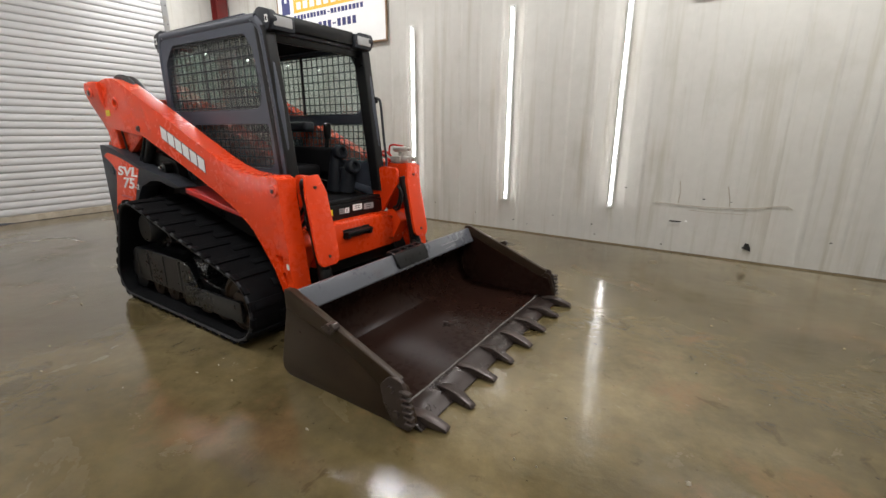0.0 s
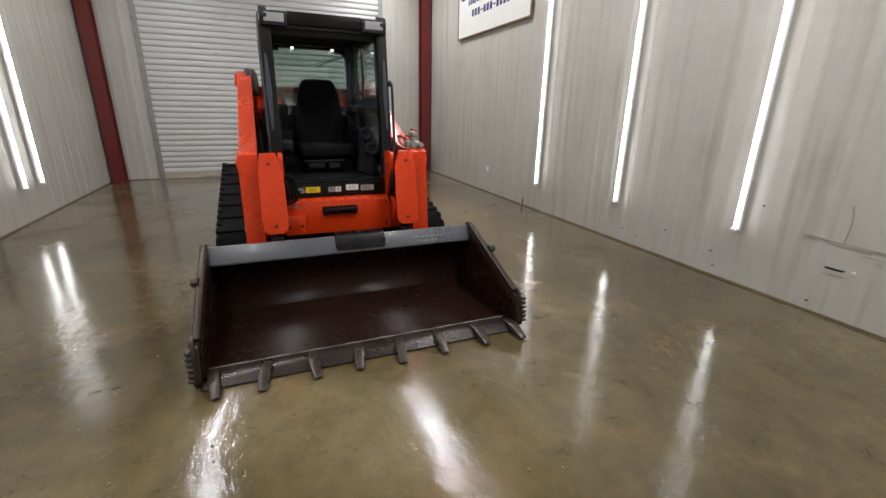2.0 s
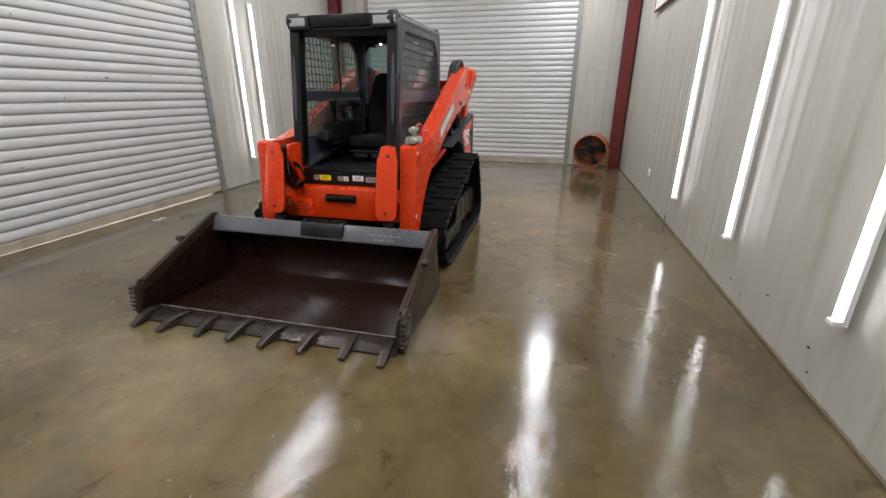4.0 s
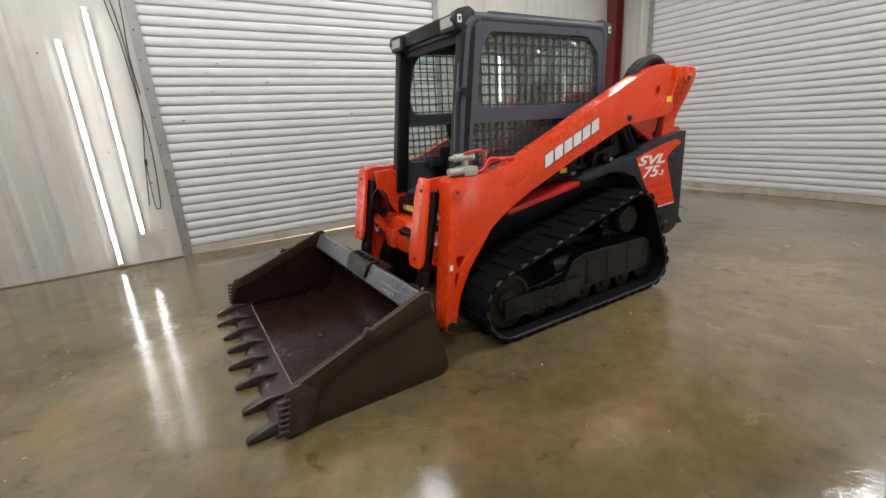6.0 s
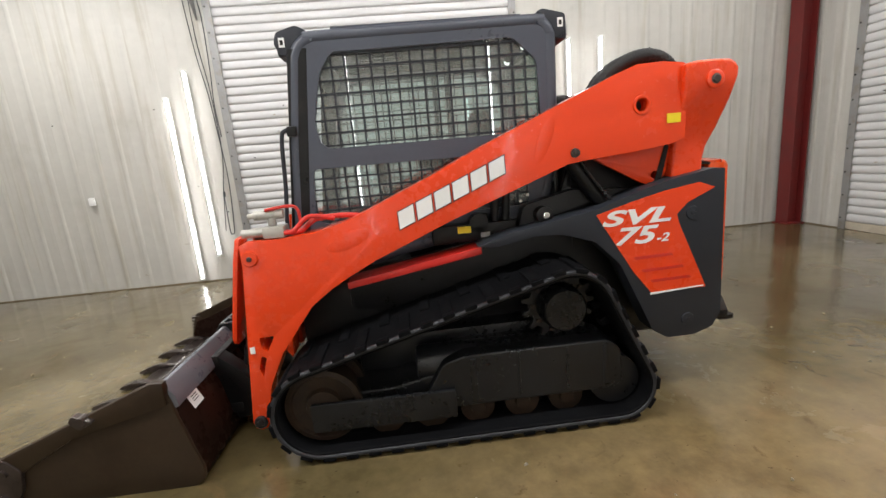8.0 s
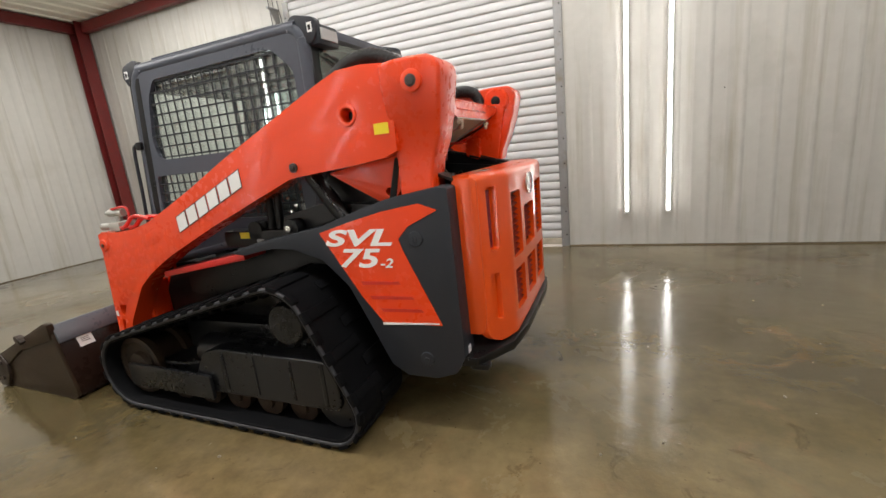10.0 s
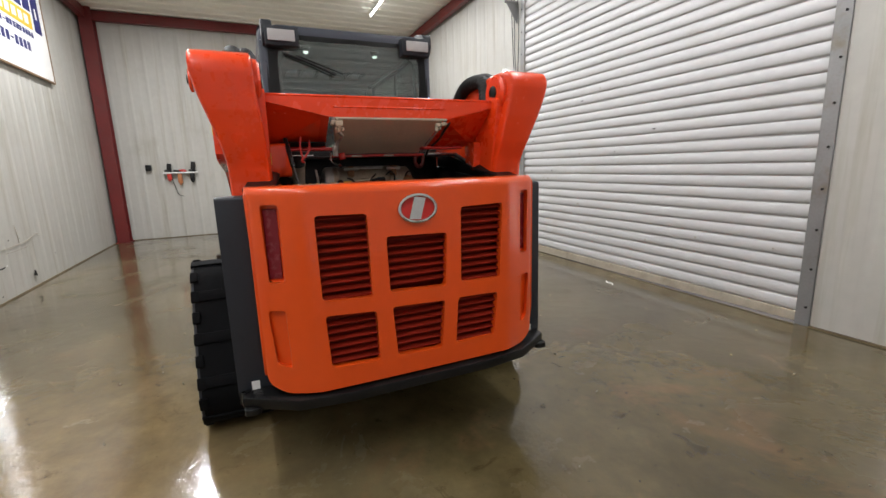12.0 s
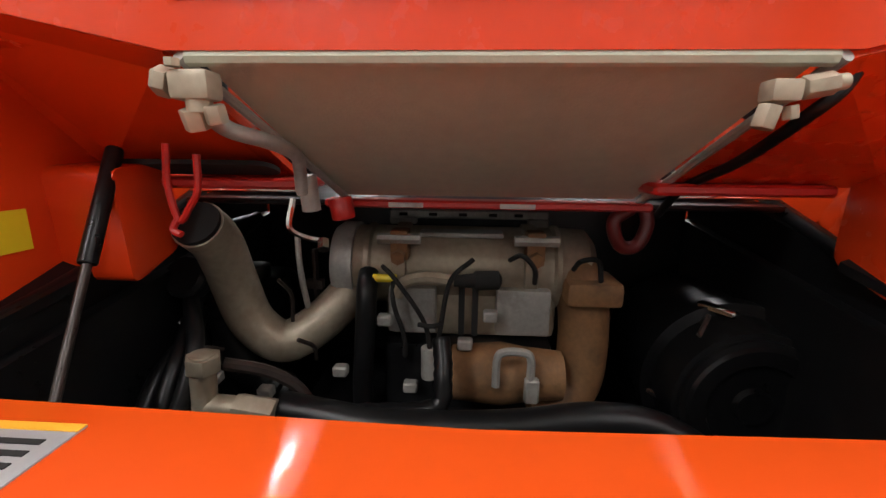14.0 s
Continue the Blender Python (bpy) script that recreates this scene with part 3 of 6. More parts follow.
def rolling_door(name, width, height, m, label, gap, edge):
    """A closed rolling steel door: curved slats, guides with screws, bottom bar, hood."""
    root = new(name)
    root.matrix_basis = m
    tagged(root, label, "rolling door", kind="structure")
    pitch = 0.1045
    prof = [(0.0, -0.001), (0.002, -0.009), (0.010, -0.009), (0.0135, 0.004), (0.024, 0.0095), (0.045, 0.0125), (0.066, 0.0115), (0.086, 0.0075), (0.098, 0.0035), (pitch, -0.001)]
    kinds = []
    for v in range(4):
        bm = bmesh.new()
        rows = []
        for a in np.linspace(0, width, 22):
            dy = 0.0035 * noise.noise((a * 1.3, 7.1 * v, 0.0)) + 0.0012 * noise.noise((a * 5.0, 3.3 * v, 4.0))
            dz = 0.0025 * noise.noise((a * 0.8, 5.7 * v, 9.0))
            rows.append([bm.verts.new((a, -d - dy, z + dz)) for z, d in prof])
        for p, q in zip(rows, rows[1:]):
            for k in range(len(prof) - 1):
                bm.faces.new((p[k], q[k], q[k + 1], p[k + 1]))
        kinds.append(finish("slat", bm, SLAT, 50))
    z = 0.09 + gap
    while z < height:
        ob = new("slat", random.choice(kinds))
        ob.parent = root
        ob.location = (0, random.uniform(-0.002, 0.002), z)
        ob.rotation_euler = (0, random.uniform(-0.0008, 0.0008), 0)
        z += pitch
    part("bottom_bar", plate([(a * width, b) for a, b in edge] + [(width, 0.096 + gap), (0, 0.096 + gap)], -0.022, 0.012, (), "y", 0.003, 1), STAINED, root, "dirty pale steel bottom bar")
    for a0, a1 in ((-0.085, 0.012), (width - 0.012, width + 0.085)):
        g = part("guide", plate([(a0, 0.03), (a1, 0.03), (a1, 0.02), (a0, 0.02)], 0, height, (), "z"), TRACKING, root, "grey steel door guide with screws")
        bmesh_guide = join(block(a0, a1, -0.034, -0.026, 0, height, 0.002, 1), block(a0 if a0 < 0 else a1 - 0.008, a0 + 0.008 if a0 < 0 else a1, -0.03, 0.05, 0, height))
        g.data = finish("guide", bmesh_guide, TRACKING)
        for k in range(int(height / 0.3)):
            sx = a0 + 0.03 if a0 < 0 else a1 - 0.03
            part("bolt", rod((sx, -0.034, 0.15 + 0.3 * k), (sx, -0.042, 0.15 + 0.3 * k), 0.009, seg=8), HOLE, root)
    for k in range(16):
        a, zz = random.uniform(0.2, width - 0.2), 0.14 + 0.1045 * random.randint(2, 22)
        u = random.uniform(0.008, 0.03)
        part("scuff", plate([(a - u, zz), (a + u * 0.2, zz - 0.006), (a + u, zz + 0.004), (a + u * 0.1, zz + 0.009)], -0.0205, -0.016, (), "y"), STAIN if k % 3 else HOLE, root)
    part("hood", block(-0.05, width + 0.05, -0.03, 0.3, height, height + 0.3, 0.02), SLAT, root)
    return root


STAINED = material("dirty_bar", (0.45, 0.4, 0.32), 0.6, vary=0.15, scale=3, dirt=(0.22, 0.18, 0.12), dirt_at=0.5)
rolling_door("door_1", DOOR_A[1] - DOOR_A[0], DOOR_A[2], pose(X0 - 0.02, DOOR_A[0], 0, 0, 0, 90), "white corrugated rolling steel door, closed, in the end wall", 0.005, ((0, 0.004), (0.13, 0.004), (0.17, 0.02), (0.38, 0.022), (0.42, 0.005), (1, 0.006)))
rolling_door("door_2", DOOR_R[1] - DOOR_R[0], DOOR_R[2], pose(DOOR_R[1], Y0 - 0.02, 0, 0, 0, 180), "white corrugated rolling steel door, closed, with light under its bar", 0.001, ((0, 0.003), (0.42, 0.001), (0.5, 0.008), (1, 0.02)))


def tube_lamp(m, label, group, glow, length=2.38):
    """A slim white batten with one glowing tube; it lies along local x, its back at local z 0."""
    root = thing("tube_light", (0, 0, 0), label, "light", group)
    root.matrix_basis = m
    part("housing", plate([(-0.03, 0), (0.03, 0), (0.022, 0.02), (-0.022, 0.02)], 0, length, (), "x", 0.002, 1), WHITE, root)
    part("tube", rod((0.02, 0, 0.04), (length - 0.02, 0, 0.04), 0.0125, seg=12), glow, root, "glowing white tube")
    for a in (0, length - 0.025):
        part("end_cap", block(a, a + 0.025, -0.026, 0.026, 0.012, 0.064, 0.004, 1), WHITE, root)
    return root


def upright(x, y, z, inward):
    """Pose of a lamp that stands on a side wall: its length up, its front along inward (the sign of y)."""
    ex, ez = Vector((0, 0, 1)), Vector((0, inward, 0))
    ey = ez.cross(ex)
    m = Matrix((ex, ey, ez)).transposed().to_4x4()
    return Matrix.Translation((x, y, z)) @ m


first = tube_lamp(upright(-0.765, Y1 - 0.03, 0.38, -1), "upright glowing tube light on the white ribbed wall", "wall tube lights", TUBE)
for x, z in ((0.785, 0.43), (2.15, 0.46)):
    copy_thing(first, upright(x, Y1 - 0.03, z, -1))
for x, z in ((-2.05, 0.41), (-2.49, 0.41), (2.885, 0.35), (3.165, 0.045)):
    copy_thing(first, upright(x, Y0 + 0.03, z, 1))
over = None
for x, y in CEILING_TUBES:
    at = pose(x, y, TOP - 0.03, 180, 0, 0)
    if over:
        copy_thing(over, at)
    else:
        over = tube_lamp(at, "glowing tube light under the white ribbed ceiling", "ceiling tube lights", TUBE_UP)


# ---- the compact track loader; its nose points along +x, its left side to +y ----
loader = thing("compact_track_loader", (0, 0, 0), "orange compact track loader with grey cab, parked on wet concrete", "track loader")

# undercarriage and tracks
BELT = ((0.765, 0.255, 0.245), (-0.70, 0.20, 0.19), (-0.455, 0.60, 0.235))
TH = 0.035


def belt_points(step):
    pts = [Vector((a, b)) for a, b in hull([(x, z, r - 0.012) for x, z, r in BELT], 40)]
    out, carry = [], 0.0
    for a, b in zip(pts, pts[1:] + pts[:1]):
        d = b - a
        while carry < d.length:
            p = a + d * (carry / d.length)
            out.append((p, d.normalized()))
            carry += step
        carry -= d.length
    return out


LUGS = {}
for s in (1, -1):
    inner = hull([(x, z, r - 0.012 - TH) for x, z, r in BELT], 40)
    outer = hull([(x, z, r - 0.012) for x, z, r in BELT], 40)
    y0, y1 = 0.485, 0.915
    track = part("rubber_track", flip(plate(outer, y0, y1, [inner[::-1]], "y", 0.009, 3), s), RUBBER, loader, "black rubber track with worn lugs", 60)
    if not LUGS:
        for k, (c0, c1) in enumerate(((0.026, 0.235), (0.195, 0.404))):
            LUGS[k] = finish("tread_lug", block(-0.027, 0.027, c0, c1, -0.004, 0.012, 0.006, 2), RUBBER)
        LUGS["g"] = finish("drive_lug", block(-0.022, 0.022, 0.165, 0.225, -0.045, 0.0, 0.008, 1), RUBBER)
        LUGS["e"] = finish("edge_lug", block(-0.03, 0.03, -0.019, 0.019, -0.012, 0.0105, 0.006, 2), RUBBER)
    rim = hull([(x, z, r - 0.024) for x, z, r in BELT], 40)
    part("edge_band", flip(hose([(a, 0.910, b) for a, b in rim + rim[:1]], 0.0125, 10, 1), s), WORN, track, "worn grey edge of the track")
    for i, (p, d) in enumerate(belt_points(0.1083)):
        n = Vector((d.y, -d.x))
        ey = Vector((0, 1, 0))
        ex, ez = Vector((d.x, 0, d.y)), Vector((n.x, 0, n.y))
        rot = Matrix((ex, ey, ez)).transposed().to_4x4()
        for k in (i % 2, "g"):
            ob = new("tread_lug" if k != "g" else "drive_lug", LUGS[k])
            base = Vector((p.x, 0, p.y)) - (ez * TH if k == "g" else ez * 0)
            yb = y0 if s > 0 else -y1
            ob.matrix_basis = Matrix.Translation(base + Vector((0, yb, 0))) @ rot
            ob.parent = track
        ob = new("edge_lug", LUGS["e"])
        ob.matrix_basis = Matrix.Translation((p.x, s * 0.905, p.y)) @ rot
        ob.parent = track
    frame_out = rounded([(0.80, 0.15), (0.80, 0.285), (0.42, 0.29), (0.22, 0.33), (-0.64, 0.315), (-0.735, 0.265), (-0.74, 0.205), (-0.66, 0.18), (0.1, 0.172), (0.13, 0.155), (0.5, 0.15)], 0.016)
    under = part("undercarriage", flip(join(plate(frame_out, 0.56, 0.80, (), "y", 0.03, 3), block(-0.5, 0.6, 0.30, 0.60, 0.28, 0.48, 0.02)), s), MUDDY, loader, "mud-stained black steel track frame")
    part("cover_plate", flip(plate(rounded([(0.82, 0.14), (0.82, 0.285), (0.12, 0.275), (0.12, 0.13)], 0.012), 0.852, 0.874, (), "y", 0.006), s), MUDDY, under, "flat black steel cover")
    part("tensioner", flip(rod((0.3, 0.70, 0.355), (-0.68, 0.70, 0.34), 0.095, seg=24, bevel=0.03), s), MUDDY, under)
    part("housing", flip(plate(rounded([(0.26, 0.165), (0.25, 0.27), (0.17, 0.40), (0.06, 0.432), (-0.66, 0.428), (-0.725, 0.38), (-0.735, 0.2), (-0.70, 0.165)], 0.03), 0.60, 0.845, (), "y", 0.045, 5), s), MUDDY, under, "muddy black tensioner housing")
    for x, w in ((0.04, 0.035), (-0.20, 0.012), (-0.44, 0.02), (-0.63, 0.03)):
        part("housing_rib", flip(block(x - w, x, 0.73, 0.851, 0.19, 0.418, 0.012, 2), s), MUDDY, under)
    teeth = []
    for k in range(15):
        a = 24 * k
        teeth += circle(-0.455, 0.60, 0.155, 2, a - 7, a + 3) + circle(-0.455, 0.60, 0.192, 2, a + 6, a + 13)
    sprocket = part("drive_sprocket", flip(plate(teeth, 0.685, 0.72, (), "y", 0.004, 1), s), MUDDY, under, "worn steel drive sprocket")
    part("final_drive", flip(lathe((-0.455, 0.5, 0.60), (0, 1, 0), [(0, 0.12), (0.17, 0.12), (0.23, 0.118), (0.315, 0.112), (0.33, 0.10)]), s), MUDDY, under)
    for k in range(10):
        a = radians(36 * k)
        part("bolt", flip(rod((-0.455 + 0.136 * math.cos(a), 0.715, 0.60 + 0.136 * math.sin(a)), (-0.455 + 0.136 * math.cos(a), 0.735, 0.60 + 0.136 * math.sin(a)), 0.011, seg=6), s), EDGE, under)
    part("idler_wheel", flip(lathe((0.765, 0.60, 0.255), (0, 1, 0), [(0, 0.185), (0.045, 0.185), (0.05, 0.15), (0.19, 0.15), (0.195, 0.185), (0.235, 0.185), (0.24, 0.16), (0.225, 0.15), (0.22, 0.09), (0.245, 0.08), (0.25, 0.04)]), s), ROLLER, under, "rusty brown front idler wheel")
    for k, x in enumerate((0.47, 0.24, 0.01, -0.22, -0.45)):
        part("track_roller", flip(lathe((x, 0.605, 0.135), (0, 1, 0), [(0, 0.088), (0.05, 0.088), (0.055, 0.06), (0.15, 0.06), (0.155, 0.088), (0.20, 0.088), (0.205, 0.04), (0.22, 0.035)], 20), s), ROLLER, under, "rusty muddy track roller")
    part("rear_roller", flip(lathe((-0.70, 0.60, 0.20), (0, 1, 0), [(0, 0.13), (0.05, 0.13), (0.055, 0.1), (0.17, 0.1), (0.175, 0.13), (0.225, 0.13), (0.23, 0.05)], 24), s), MUDDY, under)

# chassis
chassis = part("chassis", join(plate([(0.9, 0.3), (0.9, 0.62), (0.82, 0.76), (0.2, 0.78), (-0.45, 0.80), (-0.5, 0.9), (-0.62, 0.86), (-1.3, 0.84), (-1.3, 0.36), (-1.2, 0.3)], -0.47, 0.47, (), "y", 0.015)), BLACK, loader, "black steel chassis")
for s in (1, -1):
    part("side_wall", flip(plate(rounded([(0.62, 0.62), (0.62, 0.80), (-0.08, 0.93), (-0.3, 1.02), (-0.55, 1.1), (-0.62, 1.3), (-1.3, 1.22), (-1.3, 0.4), (-1.0, 0.4)], 0.03), 0.46, 0.50, (), "y", 0.006), s), BLACK, chassis)
    part("step_bar", flip(plate([(0.6, 0.775), (0.6, 0.81), (-0.09, 0.925), (-0.09, 0.885)], 0.5, 0.66, (), "y", 0.006), s), RED, chassis, "red painted step bar above the track")
part("belly_plate", block(-1.28, 0.8, -0.46, 0.46, 0.27, 0.31, 0.01), BLACK, chassis)
front_plate = part("front_cover", join(plate(rounded([(-0.42, 0.42), (0.42, 0.42), (0.42, 0.60), (0.40, 0.69), (-0.40, 0.69), (-0.42, 0.60)], 0.02), 0.93, 1.0, (), "x", 0.015),
                                       block(0.78, 0.98, -0.40, 0.40, 0.655, 0.695, 0.012), block(0.94, 1.03, -0.425, -0.27, 0.43, 0.58, 0.012)), ORANGE, loader, "orange front cover with a black grab handle")
part("grab_handle", join(block(1.0, 1.05, -0.13, 0.13, 0.60, 0.625, 0.008), block(0.99, 1.04, -0.13, -0.10, 0.575, 0.625, 0.006), block(0.99, 1.04, 0.10, 0.13, 0.575, 0.625, 0.006),
                         block(0.985, 1.002, -0.14, 0.14, 0.57, 0.64, 0.006)), BLACK, front_plate, "black plastic grab handle")
for a, b in ((-0.395, 0.5), (-0.3, 0.5), (-0.395, 0.56), (-0.34, 0.66), (0.37, 0.66), (0.37, 0.48)):
    part("bolt", rod((1.0, a, b), (1.035, a, b), 0.009, seg=6), CHROME, front_plate)
sill = part("step_panel", block(0.80, 0.90, -0.42, 0.42, 0.69, 0.805, 0.012), BLACK, loader, "black step panel with small stickers")
for y0, y1, z0, z1, mt, lab in ((-0.30, -0.255, 0.735, 0.775, SILVER, "grey sticker"), (-0.245, -0.135, 0.735, 0.78, YELLOW, "yellow warning sticker"), (-0.07, -0.02, 0.735, 0.775, SILVER, "grey sticker"),
                                (-0.015, 0.03, 0.735, 0.775, WHITE, "white sticker"), (0.07, 0.17, 0.742, 0.788, WHITE, "white sticker"), (0.19, 0.30, 0.735, 0.78, SILVER, "grey sticker")):
    part("sticker", block(0.90, 0.9025, y0, y1, z0, z1), mt, sill, lab)
    for k in range(2):
        zz = z0 + (z1 - z0) * (0.3 + 0.35 * k)
        part("sticker_mark", block(0.9025, 0.9035, y0 + 0.2 * (y1 - y0), y1 - 0.25 * (y1 - y0), zz, zz + 0.004), HOLE, sill)

# lift arms
ARM = [(1.075, 1.055), (1.075, 0.95), (1.162, 0.17), (1.165, 0.13), (1.152, 0.10), (1.125, 0.088), (1.097, 0.098), (1.083, 0.13), (1.075, 0.19), (1.04, 0.33), (0.96, 0.49), (0.86, 0.62), (0.78, 0.72), (0.67, 0.80), (0.57, 0.855),
       (0.44, 0.92), (0.05, 1.08), (-0.23, 1.185), (-0.40, 1.245), (-0.53, 1.295), (-0.60, 1.305), (-0.93, 1.335), (-1.06, 1.352), (-1.125, 1.375), (-1.13, 1.62), (-1.165, 1.70),
       (-1.10, 1.725), (-1.0, 1.735), (-0.88, 1.73), (-0.78, 1.695), (-0.52, 1.59), (-0.11, 1.415), (0.14, 1.30), (0.47, 1.16), (0.58, 1.12), (0.72, 1.085), (0.9, 1.07), (1.03, 1.075)]
for s in (1, -1):
    holes = [circle(-0.905, 1.545, 0.03, 18), rounded([(1.06, 0.59), (0.985, 0.59), (1.03, 0.51), (1.055, 0.53)], 0.012), rounded([(1.065, 0.49), (1.04, 0.48), (1.07, 0.38), (1.085, 0.42)], 0.01)]
    arm = part("lift_arm", flip(plate(ARM, 0.57, 0.70, holes, "y", 0.012, 3), s), ORANGE, loader, "long curved orange lift arm")
    for cx, cz, lx, lz, turn in ((0.565, 1.03, 0.115, 0.042, 18), (-0.42, 1.42, 0.035, 0.12, -22)):
        bm = bmesh.new()
        bmesh.ops.create_uvsphere(bm, u_segments=28, v_segments=14, radius=1.0)
        moved(bm, Matrix.Translation((cx, 0.699, cz)) @ Matrix.Rotation(radians(turn), 4, "Y") @ Matrix.Diagonal((lx, 0.0035, lz, 1)))
        part("pressed_panel", flip(bm, s), ORANGE, arm)
    part("pin_boss", flip(lathe((1.033, 0.695, 0.99), (0, 1, 0), [(0, 0.04), (0.012, 0.038), (0.016, 0.034), (0.016, 0.02)], 24), s), ORANGE, arm)
    for cx, cz, r in ((1.033, 0.99, 0.012), (-0.57, 1.348, 0.014)):
        part("pivot_pin", flip(lathe((cx, 0.69, cz), (0, 1, 0), [(0, r * 1.7), (0.018, r * 1.6), (0.019, r), (0.026, r), (0.028, r * 0.8)], 20), s), EDGE, arm, "bare steel pivot pin")
    part("pivot_pin", flip(lathe((1.124, 0.69, 0.133), (0, 1, 0), [(0, 0.034), (0.018, 0.034), (0.022, 0.03), (0.023, 0.018), (0.03, 0.016)], 24), s), MUDDY, arm, "dark steel pivot pin")
    # Dark disc inside the arm's hole paints in its shade.
    part("bore", flip(rod((-0.905, 0.60, 1.545), (-0.905, 0.64, 1.545), 0.0298, seg=20), s), HOLE, arm, "dark disc standing in for shade inside the arm hole")
    ring = [circle(-0.905, 1.545, 0.031, 20)]
    part("hole_ring", flip(plate(circle(-0.905, 1.545, 0.047, 24), 0.698, 0.706, ring, "y", 0.003, 1), s), ORANGE, arm)
    part("warning_decal", flip(block(-1.10, -1.03, 0.701, 0.7035, 1.45, 1.495), s), YELLOW, arm, "yellow warning decal")
    part("small_decal", flip(block(1.088, 1.112, 0.701, 0.7035, 0.51, 0.545), s), WHITE, arm, "small white decal")
    # the maker's word: six plain blocks on a dark edge
    d = Vector((-0.56, 0, 0.235)).normalized()
    for k in range(6):
        c = Vector((0.315, 0, 1.10)) + d * (0.047 + k * 0.0985)
        u, v = d * 0.041, Vector((0.03, 0, 0.97)).normalized() * 0.042
        quad = [c - u - v, c + u - v, c + u + v, c - u + v]
        if s < 0:
            quad = quad[::-1]
        big = [c + (q - c) * 1.12 for q in quad]
        part("lettering_edge", flip(plate([(q.x, q.z) for q in big], 0.7005, 0.702), s), DARK, arm)
        part("lettering_block", flip(plate([(q.x, q.z) for q in quad], 0.702, 0.7035), s), WHITE, arm, "plain white letter block")
    # front cylinder guard and tilt cylinder
    guard_pts = rounded([(0.405, 0.62), (0.41, 0.53), (0.44, 0.50), (0.55, 0.50), (0.575, 0.53), (0.58, 0.62), (0.575, 0.95), (0.555, 1.07), (0.45, 1.075), (0.41, 0.96)], 0.012)
    g = plate(guard_pts, -0.012, 0.012, (), "x", 0.006)
    moved(g, Matrix.Translation((1.135, 0, 1.07)) @ Matrix.Rotation(radians(-10.5), 4, "Y") @ Matrix.Translation((0, 0, -1.07)))
    guard = part("cylinder_guard", flip(g, s), ORANGE, loader, "orange cylinder guard plate")
    for yy, zz, xx in ((0.49, 0.57, 1.242), (0.50, 1.0, 1.163)):
        part("bolt", flip(rod((xx - 0.01, yy, zz), (xx + 0.006, yy, zz), 0.01, seg=8), s), EDGE, guard)
    part("tilt_cylinder", flip(join(rod((1.07, 0.49, 0.98), (1.19, 0.49, 0.40), 0.042, seg=20, bevel=0.006), rod((1.176, 0.49, 0.47), (1.195, 0.49, 0.375), 0.047, seg=20, bevel=0.006)), s), BLACK, loader, "black hydraulic tilt cylinder")
    part("cylinder_rod", flip(rod((1.18, 0.49, 0.42), (1.225, 0.49, 0.30), 0.02, seg=16), s), CHROME, loader, "polished cylinder rod")
    part("front_gusset", flip(join(plate(rounded([(0.86, 0.62), (1.07, 0.92), (1.07, 1.05), (0.9, 1.06), (0.80, 0.9)], 0.03), 0.40, 0.43, (), "y", 0.008),
                                   plate(rounded([(0.95, 0.40), (1.08, 0.62), (1.02, 0.70), (0.93, 0.7)], 0.02), 0.43, 0.57, (), "y", 0.01)), s), ORANGE, loader)
    part("hydraulic_hose", flip(hose([(1.0, 0.455, 0.98), (1.07, 0.44, 0.88), (1.06, 0.425, 0.76), (1.0, 0.44, 0.72)], 0.012), s), BLACK, loader)
    part("hydraulic_hose", flip(hose([(0.97, 0.46, 0.95), (1.12, 0.40, 0.86), (1.10, 0.39, 0.74), (1.0, 0.46, 0.70)], 0.011), s), BLACK, loader)
    # coupler side
    part("coupler_side", flip(plate(rounded([(1.17, 0.10), (1.30, 0.08), (1.40, 0.42), (1.36, 0.47), (1.24, 0.36), (1.13, 0.2)], 0.02), 0.46, 0.555, (), "y", 0.01), s), BLACK, loader, "black quick coupler plate")

    # rear towers
    def lean(bm):
        for zz in np.arange(1.22, 1.66, 0.03):
            bmesh.ops.bisect_plane(bm, geom=bm.verts[:] + bm.edges[:] + bm.faces[:], plane_co=(0, 0, zz), plane_no=(0, 0, 1))
        for v in bm.verts:
            a = min(1.0, max(0.0, (1.68 - v.co.z) / 0.38))
            v.co.y -= (0.082 if v.co.y > 0.64 else 0.03) * a * a * (3 - 2 * a)
        return bm

    upright_side = [(-1.10, 1.712), (-1.16, 1.722), (-1.24, 1.724), (-1.315, 1.72), (-1.345, 1.706), (-1.362, 1.68), (-1.364, 1.65), (-1.338, 1.52), (-1.308, 1.41), (-1.268, 1.32), (-1.255, 1.26), (-1.252, 1.05), (-1.09, 1.05), (-1.095, 1.30), (-1.10, 1.42)]
    tower = part("rear_tower", flip(lean(plate(upright_side, 0.536, 0.738, (), "y", 0.018, 3)), s), ORANGE, loader, "orange upright rear tower")
    part("pivot_pin", flip(lathe((-1.243, 0.735, 1.633), (0, 1, 0), [(0, 0.024), (0.012, 0.024), (0.014, 0.018), (0.018, 0.016)], 20), s), EDGE, tower, "dark steel pivot pin")
    part("pin_boss", flip(lathe((-1.243, 0.735, 1.633), (0, 1, 0), [(0, 0.044), (0.008, 0.043), (0.011, 0.039), (0.011, 0.02)], 28), s), ORANGE, tower)
    part("pivot_boss", flip(lathe((-1.243, 0.54, 1.633), (0, -1, 0), [(0, 0.084), (0.02, 0.081), (0.03, 0.07)], 28), s), ORANGE, tower)
